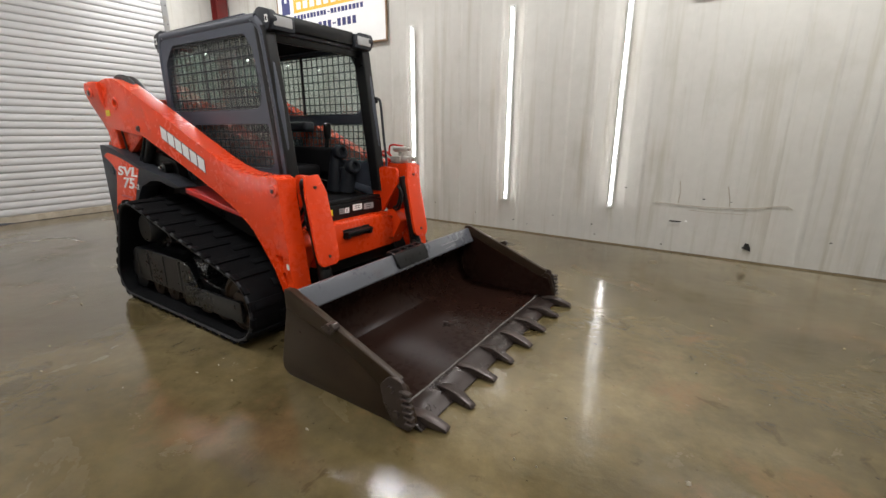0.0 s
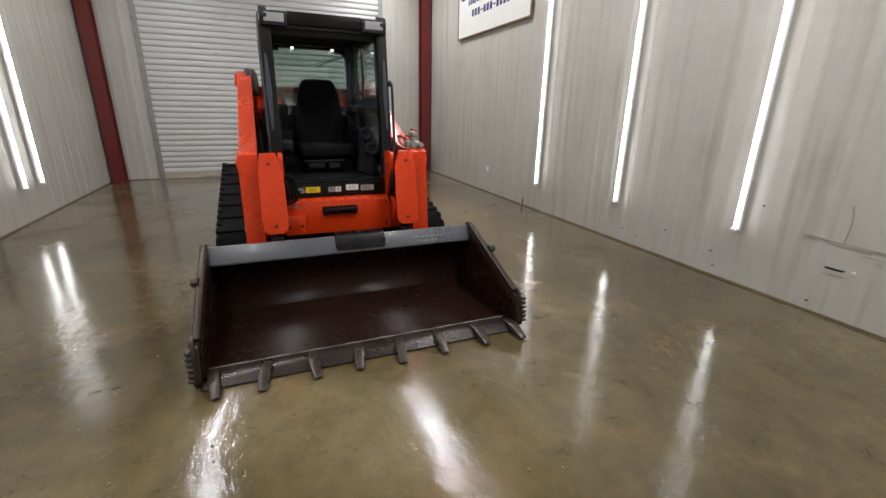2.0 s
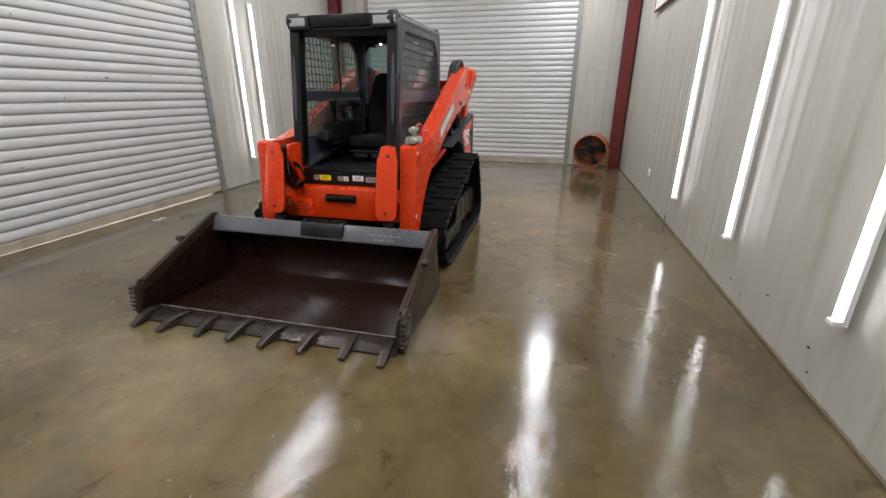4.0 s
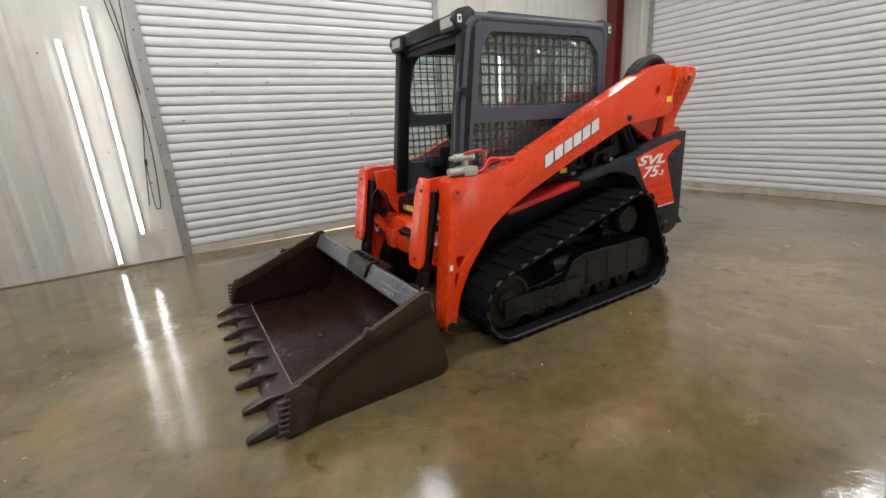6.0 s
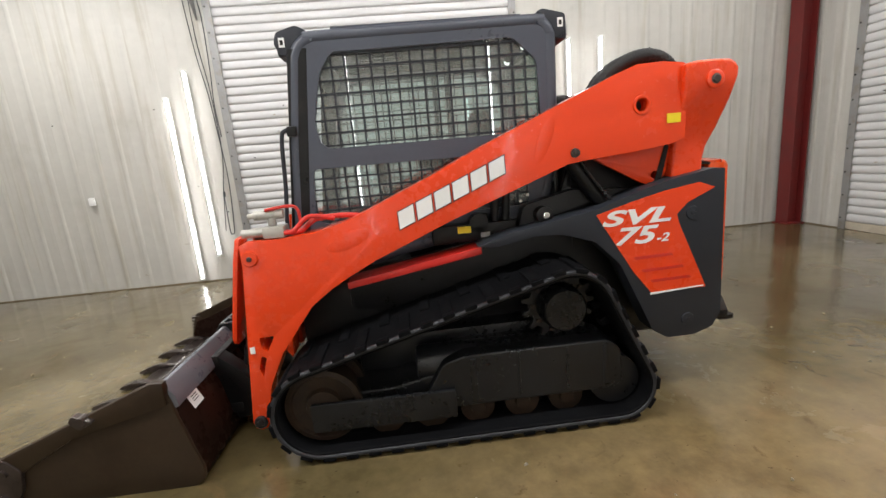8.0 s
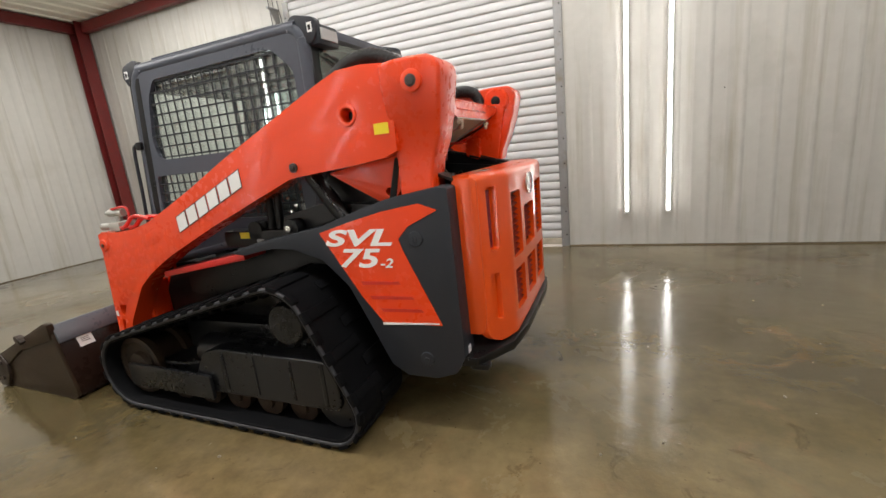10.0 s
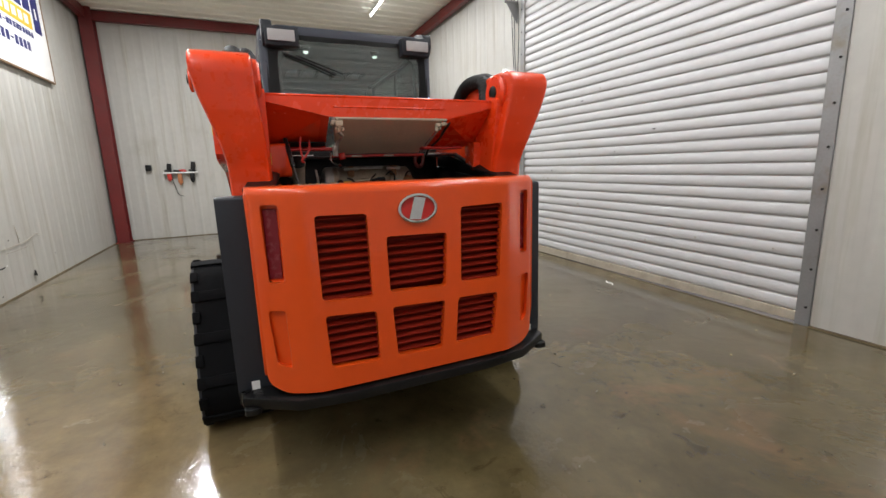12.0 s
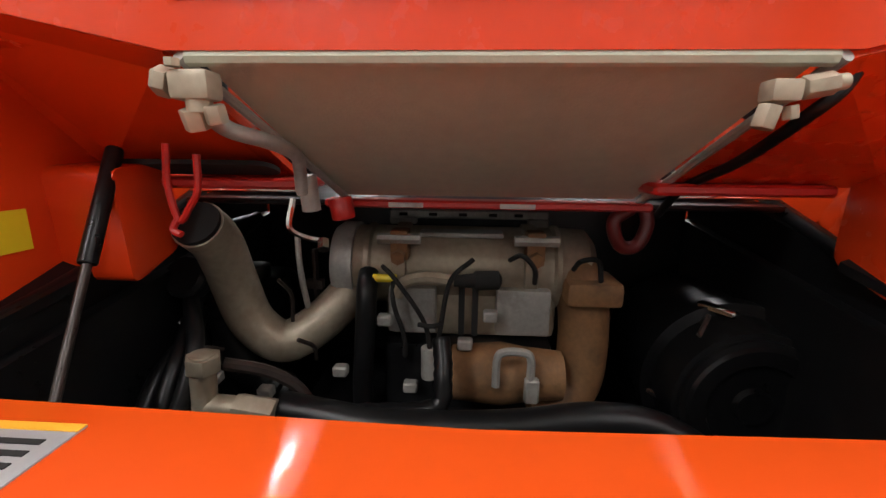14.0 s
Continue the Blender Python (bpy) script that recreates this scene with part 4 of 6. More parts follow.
    part("pivot_pin", flip(lathe((-1.243, 0.52, 1.633), (0, -1, 0), [(0, 0.03), (0.014, 0.03), (0.016, 0.026)], 20), s), BLACK, tower, "dark steel pivot pin")
    part("inner_boss", flip(plate(rounded([(-1.13, 1.415), (-1.03, 1.42), (-1.025, 1.30), (-1.12, 1.27)], 0.02), 0.415 if s > 0 else 0.465, 0.54, (), "y", 0.01), s), ORANGE, tower)
    part("stay_plate", flip(plate(rounded([(-1.30, 1.60), (-1.22, 1.62), (-0.95, 1.36), (-0.95, 1.18), (-1.2, 1.1)], 0.02), 0.50, 0.54, (), "y", 0.008), s), ORANGE, tower)
    part("link_plate", flip(plate(rounded([(-0.70, 1.305), (-1.10, 1.37), (-1.08, 1.20), (-1.03, 1.155), (-0.97, 1.155)], 0.02), 0.58, 0.62, [circle(-1.02, 1.2, 0.02, 12)], "y", 0.006), s), ORANGE, tower)
    # Dark plate on the link, painting the shade of a slot not cut.
    part("link_slot", flip(plate(rounded([(-1.012, 1.15), (-1.05, 1.16), (-1.092, 1.345), (-1.07, 1.35)], 0.014), 0.62, 0.626, (), "y", 0.003), s), HOLE, tower)
    if s > 0:
        part("warning_decal", block(-1.215, -1.155, 0.4975, 0.4995, 1.325, 1.37), YELLOW, tower, "yellow warning decal")
    # lift cylinder and its bracket
    part("lift_cylinder", flip(rod((-0.57, 0.60, 1.33), (-0.76, 0.60, 1.06), 0.04, seg=20, bevel=0.006), s), BLACK, loader, "black lift cylinder")
    part("steel_line", flip(hose([(-0.62, 0.645, 1.30), (-0.68, 0.645, 1.21), (-0.78, 0.645, 1.09)], 0.009), s), MUDDY, loader)
    part("pivot_bracket", flip(join(plate(rounded([(-0.36, 1.0), (-0.36, 1.1), (-0.62, 1.14), (-0.72, 1.05)], 0.02), 0.50, 0.56, (), "y", 0.006),
                                    rod((-0.43, 0.5, 1.05), (-0.43, 0.64, 1.05), 0.045, seg=20, bevel=0.008)), s), BLACK, loader)
    part("pivot_cap", flip(rod((-0.43, 0.64, 1.05), (-0.43, 0.665, 1.05), 0.018, seg=14, bevel=0.003), s), CHROME, loader)

    # fender and rear side panel
    panel = part("side_panel", flip(plate(rounded([(-0.06, 0.935), (-0.22, 0.985), (-0.66, 1.06), (-0.91, 1.14), (-1.05, 1.178), (-1.28, 1.215), (-1.335, 1.21), (-1.345, 0.45), (-1.30, 0.37), (-1.20, 0.335),
                                                   (-1.05, 0.335), (-0.97, 0.385), (-0.89, 0.56), (-0.79, 0.77), (-0.66, 0.90), (-0.49, 0.955), (-0.35, 0.96), (-0.16, 0.925)], 0.012), 0.60, 0.735, (), "y", 0.014), s), DARK, loader, "dark grey moulded side panel")
    panel.location.y = -0.022 * s
    part("side_decal", flip(plate(rounded([(-0.665, 1.035), (-0.85, 1.085), (-1.02, 1.125), (-1.20, 1.152), (-1.285, 1.12), (-1.14, 1.055), (-1.085, 1.0), (-1.10, 0.95), (-1.255, 0.60), (-0.955, 0.60), (-0.86, 0.72)], 0.006), 0.735, 0.738), s), ORANGE, panel, "orange side decal")
    for k, (x0, x1, zz) in enumerate(((-0.86, -1.06, 0.80), (-0.90, -1.12, 0.73), (-0.95, -1.16, 0.67))):
        part("decal_stroke", flip(plate([(x0, zz), (x1, zz + 0.004), (x1 - 0.01, zz - 0.01), (x0 - 0.01, zz - 0.016)], 0.738, 0.7392), s), RED, panel)
    part("decal_edge", flip(plate([(-0.95, 0.60), (-1.24, 0.612), (-1.24, 0.606), (-0.95, 0.588)], 0.738, 0.7394), s), WHITE, panel)
    for cx, cz in ((-1.17, 1.0), (-1.16, 0.43)):
        part("panel_knob", flip(lathe((cx, 0.733, cz), (0, 1, 0), [(0, 0.036), (0.008, 0.033), (0.009, 0.012), (0.012, 0.01)], 20), s), DARK, panel)
    part("small_decal", flip(block(-1.349, -1.346, 0.655, 0.685, 0.45, 0.485), s), WHITE, panel, "small white decal")
    part("upper_body", flip(plate(rounded([(-0.30, 0.97), (-0.34, 1.1), (-0.60, 1.16), (-0.9, 1.14), (-0.68, 1.04)], 0.02), 0.52, 0.60, (), "y", 0.008), s), BLACK, panel)

    face = Matrix(((-s, 0, 0, 0), (0, 0, s, 0), (0, 1, 0, 0), (0, 0, 0, 1)))
    for word, size, wide, cx, cz in (("SVL", 0.104, 2.2, -0.865, 1.005), ("75", 0.122, 1.75, -0.855, 0.908), ("-2", 0.06, 1.35, -1.008, 0.888)):
        cx = cx if s > 0 else -1.755 - cx
        lettering(word, size, Matrix.Translation((cx, s * 0.7385, cz)) @ face @ Matrix.Diagonal((wide, 1, 1, 1)), WHITE, panel, shear=0.28, label="white model lettering", bold=0.001 if size < 0.07 else 0.003)

# hydraulic couplers on the left arm's nose
coupler = part("coupler_block", join(block(0.86, 0.96, 0.58, 0.69, 1.075, 1.13, 0.008), rod((0.88, 0.62, 1.10), (1.03, 0.62, 1.10), 0.026, seg=14, bevel=0.004),
                                     rod((0.88, 0.665, 1.105), (1.06, 0.665, 1.105), 0.022, seg=14, bevel=0.004), rod((0.92, 0.64, 1.13), (0.92, 0.64, 1.20), 0.02, seg=12, bevel=0.004),
                                     rod((0.86, 0.64, 1.185), (1.0, 0.64, 1.185), 0.024, seg=14, bevel=0.004), rod((1.0, 0.64, 1.185), (1.03, 0.64, 1.185), 0.013, seg=10)), CAST, loader, "bare cast hydraulic couplers")
part("coupler_guard", join(hose([(0.94, 0.66, 1.21), (0.80, 0.66, 1.215), (0.78, 0.66, 1.13)], 0.008), hose([(0.90, 0.63, 1.10), (0.80, 0.64, 1.09), (0.72, 0.63, 1.14), (0.60, 0.63, 1.15), (0.5, 0.63, 1.14)], 0.013),
                           hose([(0.90, 0.67, 1.10), (0.82, 0.68, 1.10), (0.74, 0.66, 1.16), (0.62, 0.65, 1.14)], 0.011)), RED, coupler, "red hydraulic lines")

# hoses, cap and fittings inside the right arm's nose
for k in range(3):
    r0 = 0.075 + 0.012 * k
    part("coiled_hose", hose([(1.02 + 0.012 * k, -0.40 + r0 * math.cos(a), 0.79 + 1.15 * r0 * math.sin(a)) for a in np.linspace(0.3 * k, 5.6 + 0.3 * k, 14)], 0.007, 8, 3), BLACK, loader, "thin black coiled hose")
part("hose_fitting", rod((1.03, -0.455, 0.70), (1.035, -0.465, 0.64), 0.012, seg=10, bevel=0.002), CHROME, loader, "bright hose fitting")
part("hose_fitting", rod((1.06, -0.46, 0.59), (1.07, -0.47, 0.53), 0.010, seg=10, bevel=0.002), CHROME, loader, "bright hose fitting")
part("rubber_cap", lathe((1.03, -0.475, 0.955), (0.1, 0, 1), [(0, 0.018), (0.02, 0.03), (0.06, 0.032), (0.085, 0.022), (0.095, 0.008)], 18), BLACK, loader, "black rubber cap")
for k in range(3):
    part("arm_hose", hose([(1.03, -0.47 + 0.02 * k, 0.93), (1.0, -0.46 + 0.02 * k, 0.87), (0.96, -0.47 + 0.015 * k, 0.80 - 0.03 * k), (0.93, -0.50, 0.70)], 0.011, 10), RED if k == 1 else BLACK, loader, "hydraulic hose")

# rear cross member, cooler and engine bay
def slab(pts, thick):
    """A flat four-cornered sheet of that thickness, its corners in any plane."""
    bm = bmesh.new()
    p = [Vector(v) for v in pts]
    n = (p[1] - p[0]).cross(p[2] - p[0]).normalized() * thick
    lo, hi = [bm.verts.new(v) for v in p], [bm.verts.new(v + n) for v in p]
    bm.faces.new(lo)
    bm.faces.new(hi[::-1])
    for k in range(4):
        j = (k + 1) % 4
        bm.faces.new((lo[k], hi[k], hi[j], lo[j]))
    return bm


cross = part("cross_member", join(plate([(0.535, 1.588), (-0.535, 1.588), (-0.535, 1.572), (-0.275, 1.512), (0.255, 1.512), (0.535, 1.572)], -1.245, -1.233, (), "x"),
                                  block(-1.245, -1.05, -0.535, 0.535, 1.588, 1.598, 0.004, 1), block(-1.249, -1.24, -0.26, 0.245, 1.548, 1.556, 0.003, 1)), ORANGE, loader, "orange rear cross member between the towers")
for q in (1, -1):
    part("side_web", slab([(-1.238, q * 0.535, 1.575), (-1.238, q * 0.262, 1.512), (-0.99, q * 0.25, 1.395), (-1.03, q * 0.50, 1.405)], 0.008), ORANGE, cross, "sloping orange web of the cross member")
    if q > 0:
        # No hole is cut: a dark oval plate paints the opening's shade.
        part("web_opening", moved(plate(rounded([(-0.10, -0.028), (0.10, -0.028), (0.10, 0.028), (-0.10, 0.028)], 0.026), -0.003, 0.003, (), "z"), Matrix.Translation((-1.055, 0.355, 1.413)) @ Matrix.Rotation(radians(90), 4, "Z") @ Matrix.Rotation(radians(16), 4, "X")), HOLE, cross, "dark oval plate standing in for the shaded opening in the web")
    part("pressed_rib", slab([(-1.20, q * 0.47, 1.535), (-1.20, q * 0.33, 1.515), (-1.165, q * 0.33, 1.497), (-1.165, q * 0.47, 1.52)], 0.014), ORANGE, cross)
    part("web_bolt", moved(rod((0, 0, 0), (0, 0, 0.03), 0.007, seg=6), Matrix.Translation((-1.2, q * 0.505, 1.54))), EDGE, cross)
    part("web_foot", block(-1.05, -0.97, q * 0.22, q * 0.44, 1.385, 1.40, 0.004, 1), RED, cross)
cooler = part("oil_cooler", slab([(-1.232, 0.238, 1.511), (-1.232, -0.258, 1.511), (-0.965, -0.228, 1.372), (-0.965, 0.196, 1.372)], 0.03), CORE, loader, "grey-brown finned oil cooler under the cross member")
for q, e in ((0.245, 0.19), (-0.265, -0.235)):
    part("cooler_rail", hose([(-1.243, q, 1.508), (-1.10, (q + e) / 2, 1.437), (-0.965, e, 1.366)], 0.005, 8), CAST, cooler, "pale cooler end tank")
part("cooler_top_rail", rod((-1.238, 0.24, 1.508), (-1.238, -0.26, 1.508), 0.007, seg=8), CORE, cooler)
fitting = part("fitting", join(block(-1.264, -1.240, 0.211, 0.244, 1.473, 1.496, 0.005), rod((-1.252, 0.246, 1.486), (-1.252, 0.258, 1.489), 0.0125, seg=6, bevel=0.0015), rod((-1.252, 0.226, 1.474), (-1.252, 0.226, 1.464), 0.010, seg=14)), EXHAUST, cooler, "dull plated hose fitting")
part("fitting_nut", rod((-1.252, 0.232, 1.468), (-1.246, 0.231, 1.452), 0.0115, seg=6, bevel=0.0015), EXHAUST, fitting)
part("fitting_nut", rod((-1.254, 0.214, 1.470), (-1.250, 0.213, 1.456), 0.009, seg=6, bevel=0.0015), EXHAUST, fitting)
part("fitting_nut", rod((-1.262, 0.238, 1.497), (-1.262, 0.238, 1.503), 0.006, seg=6), EXHAUST, fitting)
part("cooler_pipe", hose([(-1.248, 0.226, 1.468), (-1.22, 0.222, 1.453), (-1.18, 0.203, 1.443), (-1.13, 0.20, 1.431), (-1.10, 0.208, 1.415), (-1.085, 0.213, 1.385)], 0.0075, 12), CAST, cooler, "bright bent cooler pipe")
elbow = part("hose_elbow", rod((-1.06, 0.215, 1.405), (-1.055, 0.213, 1.36), 0.012, seg=10), CAST, cooler, "plated elbow")
part("pipe_clip", hose([(-1.06, 0.235, 1.375), (-1.07, 0.238, 1.34), (-1.06, 0.222, 1.325), (-1.05, 0.20, 1.318)], 0.004, 6), CHROME, elbow)
part("clip_bolt", rod((-1.055, 0.20, 1.32), (-1.065, 0.197, 1.31), 0.008, seg=6), CHROME, elbow)
fitting = part("fitting", join(block(-1.260, -1.241, -0.228, -0.206, 1.474, 1.490, 0.0035), rod((-1.25, -0.232, 1.484), (-1.25, -0.254, 1.488), 0.009, seg=6, bevel=0.0015), rod((-1.25, -0.254, 1.488), (-1.25, -0.262, 1.489), 0.006, seg=12)), EXHAUST, cooler, "dull plated hose fitting")
part("fitting_nut", rod((-1.25, -0.212, 1.472), (-1.25, -0.208, 1.455), 0.009, seg=6, bevel=0.0015), EXHAUST, fitting)
part("fitting_nut", rod((-1.25, -0.226, 1.472), (-1.25, -0.228, 1.462), 0.006, seg=6, bevel=0.001), EXHAUST, fitting)
part("cooler_elbow", rod((-0.985, -0.235, 1.385), (-0.98, -0.265, 1.387), 0.012, seg=8), CAST, cooler, "plated elbow")
part("cooler_hose", hose([(-1.20, -0.305, 1.575), (-1.215, -0.296, 1.53), (-1.22, -0.288, 1.494), (-1.20, -0.274, 1.467), (-1.10, -0.283, 1.427), (-1.02, -0.268, 1.392), (-0.97, -0.262, 1.35)], 0.006), BLACK, cooler, "thin black hose")
part("engine_shelf", join(block(-0.66, -0.60, -0.46, 0.46, 0.86, 1.40, 0.01), block(-0.94, -0.62, -0.46, 0.46, 1.352, 1.362, 0.004)), BLACK, loader)
part("cooler_bracket", block(-0.985, -0.95, -0.25, 0.22, 1.355, 1.367, 0.003, 1), RED, loader, "red cooler support rail")
for y in (0.10, -0.06):
    part("rail_tab", block(-0.988, -0.984, y - 0.025, y + 0.025, 1.357, 1.364), CAST, loader)
part("red_ring", hose([(-0.97, -0.225, 1.36), (-0.975, -0.20, 1.34), (-0.975, -0.212, 1.305), (-0.97, -0.238, 1.305), (-0.968, -0.25, 1.335), (-0.965, -0.245, 1.36)], 0.010, 10), BEAM, loader, "red painted hook")
part("red_cap", rod((-1.03, 0.183, 1.375), (-1.03, 0.178, 1.345), 0.016, seg=14, bevel=0.004), RED, loader, "red plastic cap")
part("red_hook", hose([(-1.10, 0.367, 1.442), (-1.10, 0.371, 1.395), (-1.10, 0.362, 1.351), (-1.10, 0.345, 1.37), (-1.10, 0.334, 1.39), (-1.10, 0.331, 1.43)], 0.0045, 8), RED, loader, "bent red wire hook")
part("red_wire_end", hose([(-1.10, 0.362, 1.355), (-1.103, 0.369, 1.34), (-1.105, 0.358, 1.334)], 0.0045, 8), RED, loader)
muffler = part("muffler", lathe((-0.84, 0.245, 1.235), (0, -1, 0), [(0, 0.04), (0.008, 0.062), (0.02, 0.069), (0.055, 0.07), (0.06, 0.074), (0.068, 0.074), (0.073, 0.07), (0.38, 0.07), (0.385, 0.074), (0.393, 0.074), (0.398, 0.07), (0.44, 0.068), (0.455, 0.05)], 32),
               EXHAUST, loader, "heat-stained exhaust muffler")
part("end_cap", lathe((-0.841, 0.25, 1.236), (0, -1, 0), [(0, 0.045), (0.006, 0.066), (0.018, 0.0745), (0.045, 0.0745), (0.046, 0.07)], 32), CAST, muffler, "bright muffler end cap")
for y in (0.135, -0.085):
    strap = part("strap", lathe((-0.84, y, 1.235), (0, -1, 0), [(0, 0.071), (0.002, 0.076), (0.022, 0.076), (0.024, 0.071)], 32), EXHAUST, muffler, "clamp strap")
    part("strap_bracket", block(-0.93, -0.895, y - 0.03, y, 1.262, 1.312, 0.005), RUST, strap)
    part("strap_bolt", rod((-0.925, y - 0.05, 1.298), (-0.925, y + 0.02, 1.298), 0.009, seg=8), CAST, strap)
    part("bolt", rod((-0.93, y - 0.015, 1.27), (-0.945, y - 0.015, 1.27), 0.012, seg=6), RUST, strap)
part("lower_shell", block(-0.90, -0.80, -0.145, 0.15, 1.12, 1.20, 0.015), EXHAUST, muffler, "grey heat plate under the muffler")
for y0, y1 in ((0.06, 0.14), (-0.13, -0.04)):
    part("plate_tab", block(-0.925, -0.90, y0, y1, 1.135, 1.215, 0.006), CAST, muffler, "folded plate")
shield = part("heat_shield", join(block(-0.675, -0.662, -0.165, 0.18, 1.293, 1.312, 0.003, 1), block(-0.68, -0.662, -0.165, -0.12, 1.265, 1.296, 0.003, 1), block(-0.68, -0.662, 0.12, 0.18, 1.28, 1.296, 0.003, 1)), CAST, muffler, "pale slotted heat shield bar")
for y in (0.085, 0.02, -0.045, -0.10, 0.15):
    part("slot", block(-0.677, -0.6745, y - 0.009, y + 0.009, 1.299, 1.306), HOLE, shield)
part("seam", block(-0.90, -0.86, -0.05, 0.09, 1.296, 1.304, 0.002, 1), CAST, muffler)
part("exhaust_pipe", hose([(-1.035, 0.383, 1.335), (-0.99, 0.384, 1.298), (-0.957, 0.383, 1.225), (-0.945, 0.365, 1.155), (-0.935, 0.32, 1.117), (-0.915, 0.27, 1.138), (-0.885, 0.225, 1.18), (-0.85, 0.20, 1.215)], 0.036, 20), EXHAUST, muffler, "bent heat-stained exhaust pipe")
# The pipe is capped; this dark disc paints the shade of its mouth.
part("pipe_mouth", rod((-1.033, 0.383, 1.333), (-1.0395, 0.383, 1.3385), 0.033, seg=24), HOLE, muffler, "dark disc standing in for the shaded pipe mouth")
part("intake_elbow", hose([(-0.85, -0.165, 1.24), (-0.885, -0.185, 1.215), (-0.89, -0.195, 1.12), (-0.90, -0.18, 1.03), (-0.93, -0.10, 1.0)], 0.043, 16), RUST, muffler, "rusty cast exhaust elbow")
part("elbow_flange", block(-0.945, -0.85, -0.24, -0.15, 1.195, 1.235, 0.01), RUST, muffler)
part("manifold", lathe((-0.94, 0.05, 1.075), (0, -1, 0), [(0, 0.02), (0.02, 0.045), (0.1, 0.052), (0.14, 0.045), (0.2, 0.04)], 20), RUST, muffler, "rusty casting")
engine = part("engine_block", join(block(-1.05, -0.70, -0.24, 0.30, 0.84, 1.0, 0.02), block(-0.93, -0.72, -0.14, 0.15, 0.98, 1.12, 0.02)), BLACK, loader)
for k, pts in enumerate(([(-0.94, 0.145, 1.255), (-0.965, 0.12, 1.24), (-0.965, 0.075, 1.17), (-0.955, 0.065, 1.10)], [(-0.94, 0.0, 1.27), (-0.965, 0.035, 1.24), (-0.965, 0.05, 1.16), (-0.955, 0.06, 1.10)],
                         [(-0.93, -0.16, 1.255), (-0.955, -0.165, 1.275), (-0.955, -0.19, 1.275), (-0.945, -0.20, 1.24)], [(-0.93, 0.13, 1.23), (-0.96, 0.125, 1.20), (-0.95, 0.11, 1.14), (-0.94, 0.11, 1.10)],
                         [(-0.92, -0.06, 1.265), (-0.95, -0.075, 1.28), (-0.95, -0.095, 1.26), (-0.93, -0.10, 1.23)], [(-0.97, 0.085, 1.17), (-0.972, 0.065, 1.168), (-0.97, 0.045, 1.172)])):
    part("wire", hose(pts, 0.004, 8), HOLE, engine)
part("plug", lathe((-0.955, 0.03, 1.238), (0, -1, 0.05), [(0, 0.009), (0.03, 0.012), (0.035, 0.016), (0.07, 0.015), (0.075, 0.006)], 12), HOLE, engine, "black wire plug")
part("sensor_boot", hose([(-0.945, 0.12, 1.21), (-0.955, 0.105, 1.235), (-0.955, 0.07, 1.243), (-0.955, 0.03, 1.238)], 0.010, 8), EXHAUST, engine)
for k in range(2):
    part("bracket_leg", block(-0.94, -0.93, 0.012 - 0.022 * k, 0.022 - 0.022 * k, 1.14, 1.235), HOLE, engine)
part("sensor", rod((-0.955, 0.068, 1.07), (-0.955, 0.068, 1.125), 0.014, seg=10, bevel=0.003), CAST, engine, "pale sensor plug")
part("sensor_cap", rod((-0.93, 0.165, 1.232), (-0.93, 0.125, 1.232), 0.007, seg=8), YELLOW, engine)
part("lifting_eye", hose([(-1.0, -0.038, 1.085), (-1.0, -0.039, 1.13), (-1.0, -0.05, 1.142), (-1.0, -0.08, 1.142), (-1.0, -0.09, 1.13), (-1.0, -0.09, 1.09)], 0.0065, 8), CAST, engine, "plated lifting eye")
part("eye_tab", block(-1.008, -0.992, -0.104, -0.082, 1.06, 1.10, 0.003, 1), CAST, engine)
part("return_hose", hose([(-0.91, 0.175, 1.235), (-0.94, 0.172, 1.21), (-0.955, 0.175, 1.12), (-0.955, 0.18, 1.05), (-0.95, 0.18, 0.95)], 0.017, 12), BLACK, engine, "black rubber hose")
part("steel_line", hose([(-1.08, 0.34, 1.15), (-1.06, 0.29, 1.13), (-1.05, 0.25, 1.10), (-1.05, 0.22, 1.05)], 0.009, 8), EDGE, engine)
part("radiator_hose", hose([(-1.08, 0.26, 1.085), (-1.1, 0.14, 1.08), (-1.1, 0.04, 1.078), (-1.1, -0.06, 1.085), (-1.1, -0.16, 1.10), (-1.1, -0.24, 1.09), (-1.12, -0.31, 1.05), (-1.12, -0.36, 0.98)], 0.024, 16), BLACK, engine, "black radiator hose")
part("loom", hose([(-1.08, 0.24, 1.075), (-1.09, 0.14, 1.09), (-1.07, 0.05, 1.09), (-1.05, 0.04, 1.13), (-1.02, 0.045, 1.17)], 0.013, 10, ridges=0.12), BLACK, engine, "ribbed black wiring loom")
valve = part("drain_valve", rod((-1.1, 0.36, 1.085), (-1.1, 0.355, 1.175), 0.017, seg=12, bevel=0.004), EXHAUST, engine, "dull plated pipe fitting")
part("valve_nut", rod((-1.1, 0.355, 1.15), (-1.1, 0.354, 1.172), 0.023, seg=6, bevel=0.002), EXHAUST, valve)
part("valve_arm", rod((-1.1, 0.37, 1.10), (-1.1, 0.30, 1.095), 0.016, seg=14, bevel=0.004), EXHAUST, valve)
part("valve_nut", rod((-1.1, 0.315, 1.097), (-1.1, 0.262, 1.09), 0.021, seg=6, bevel=0.002), EXHAUST, valve)
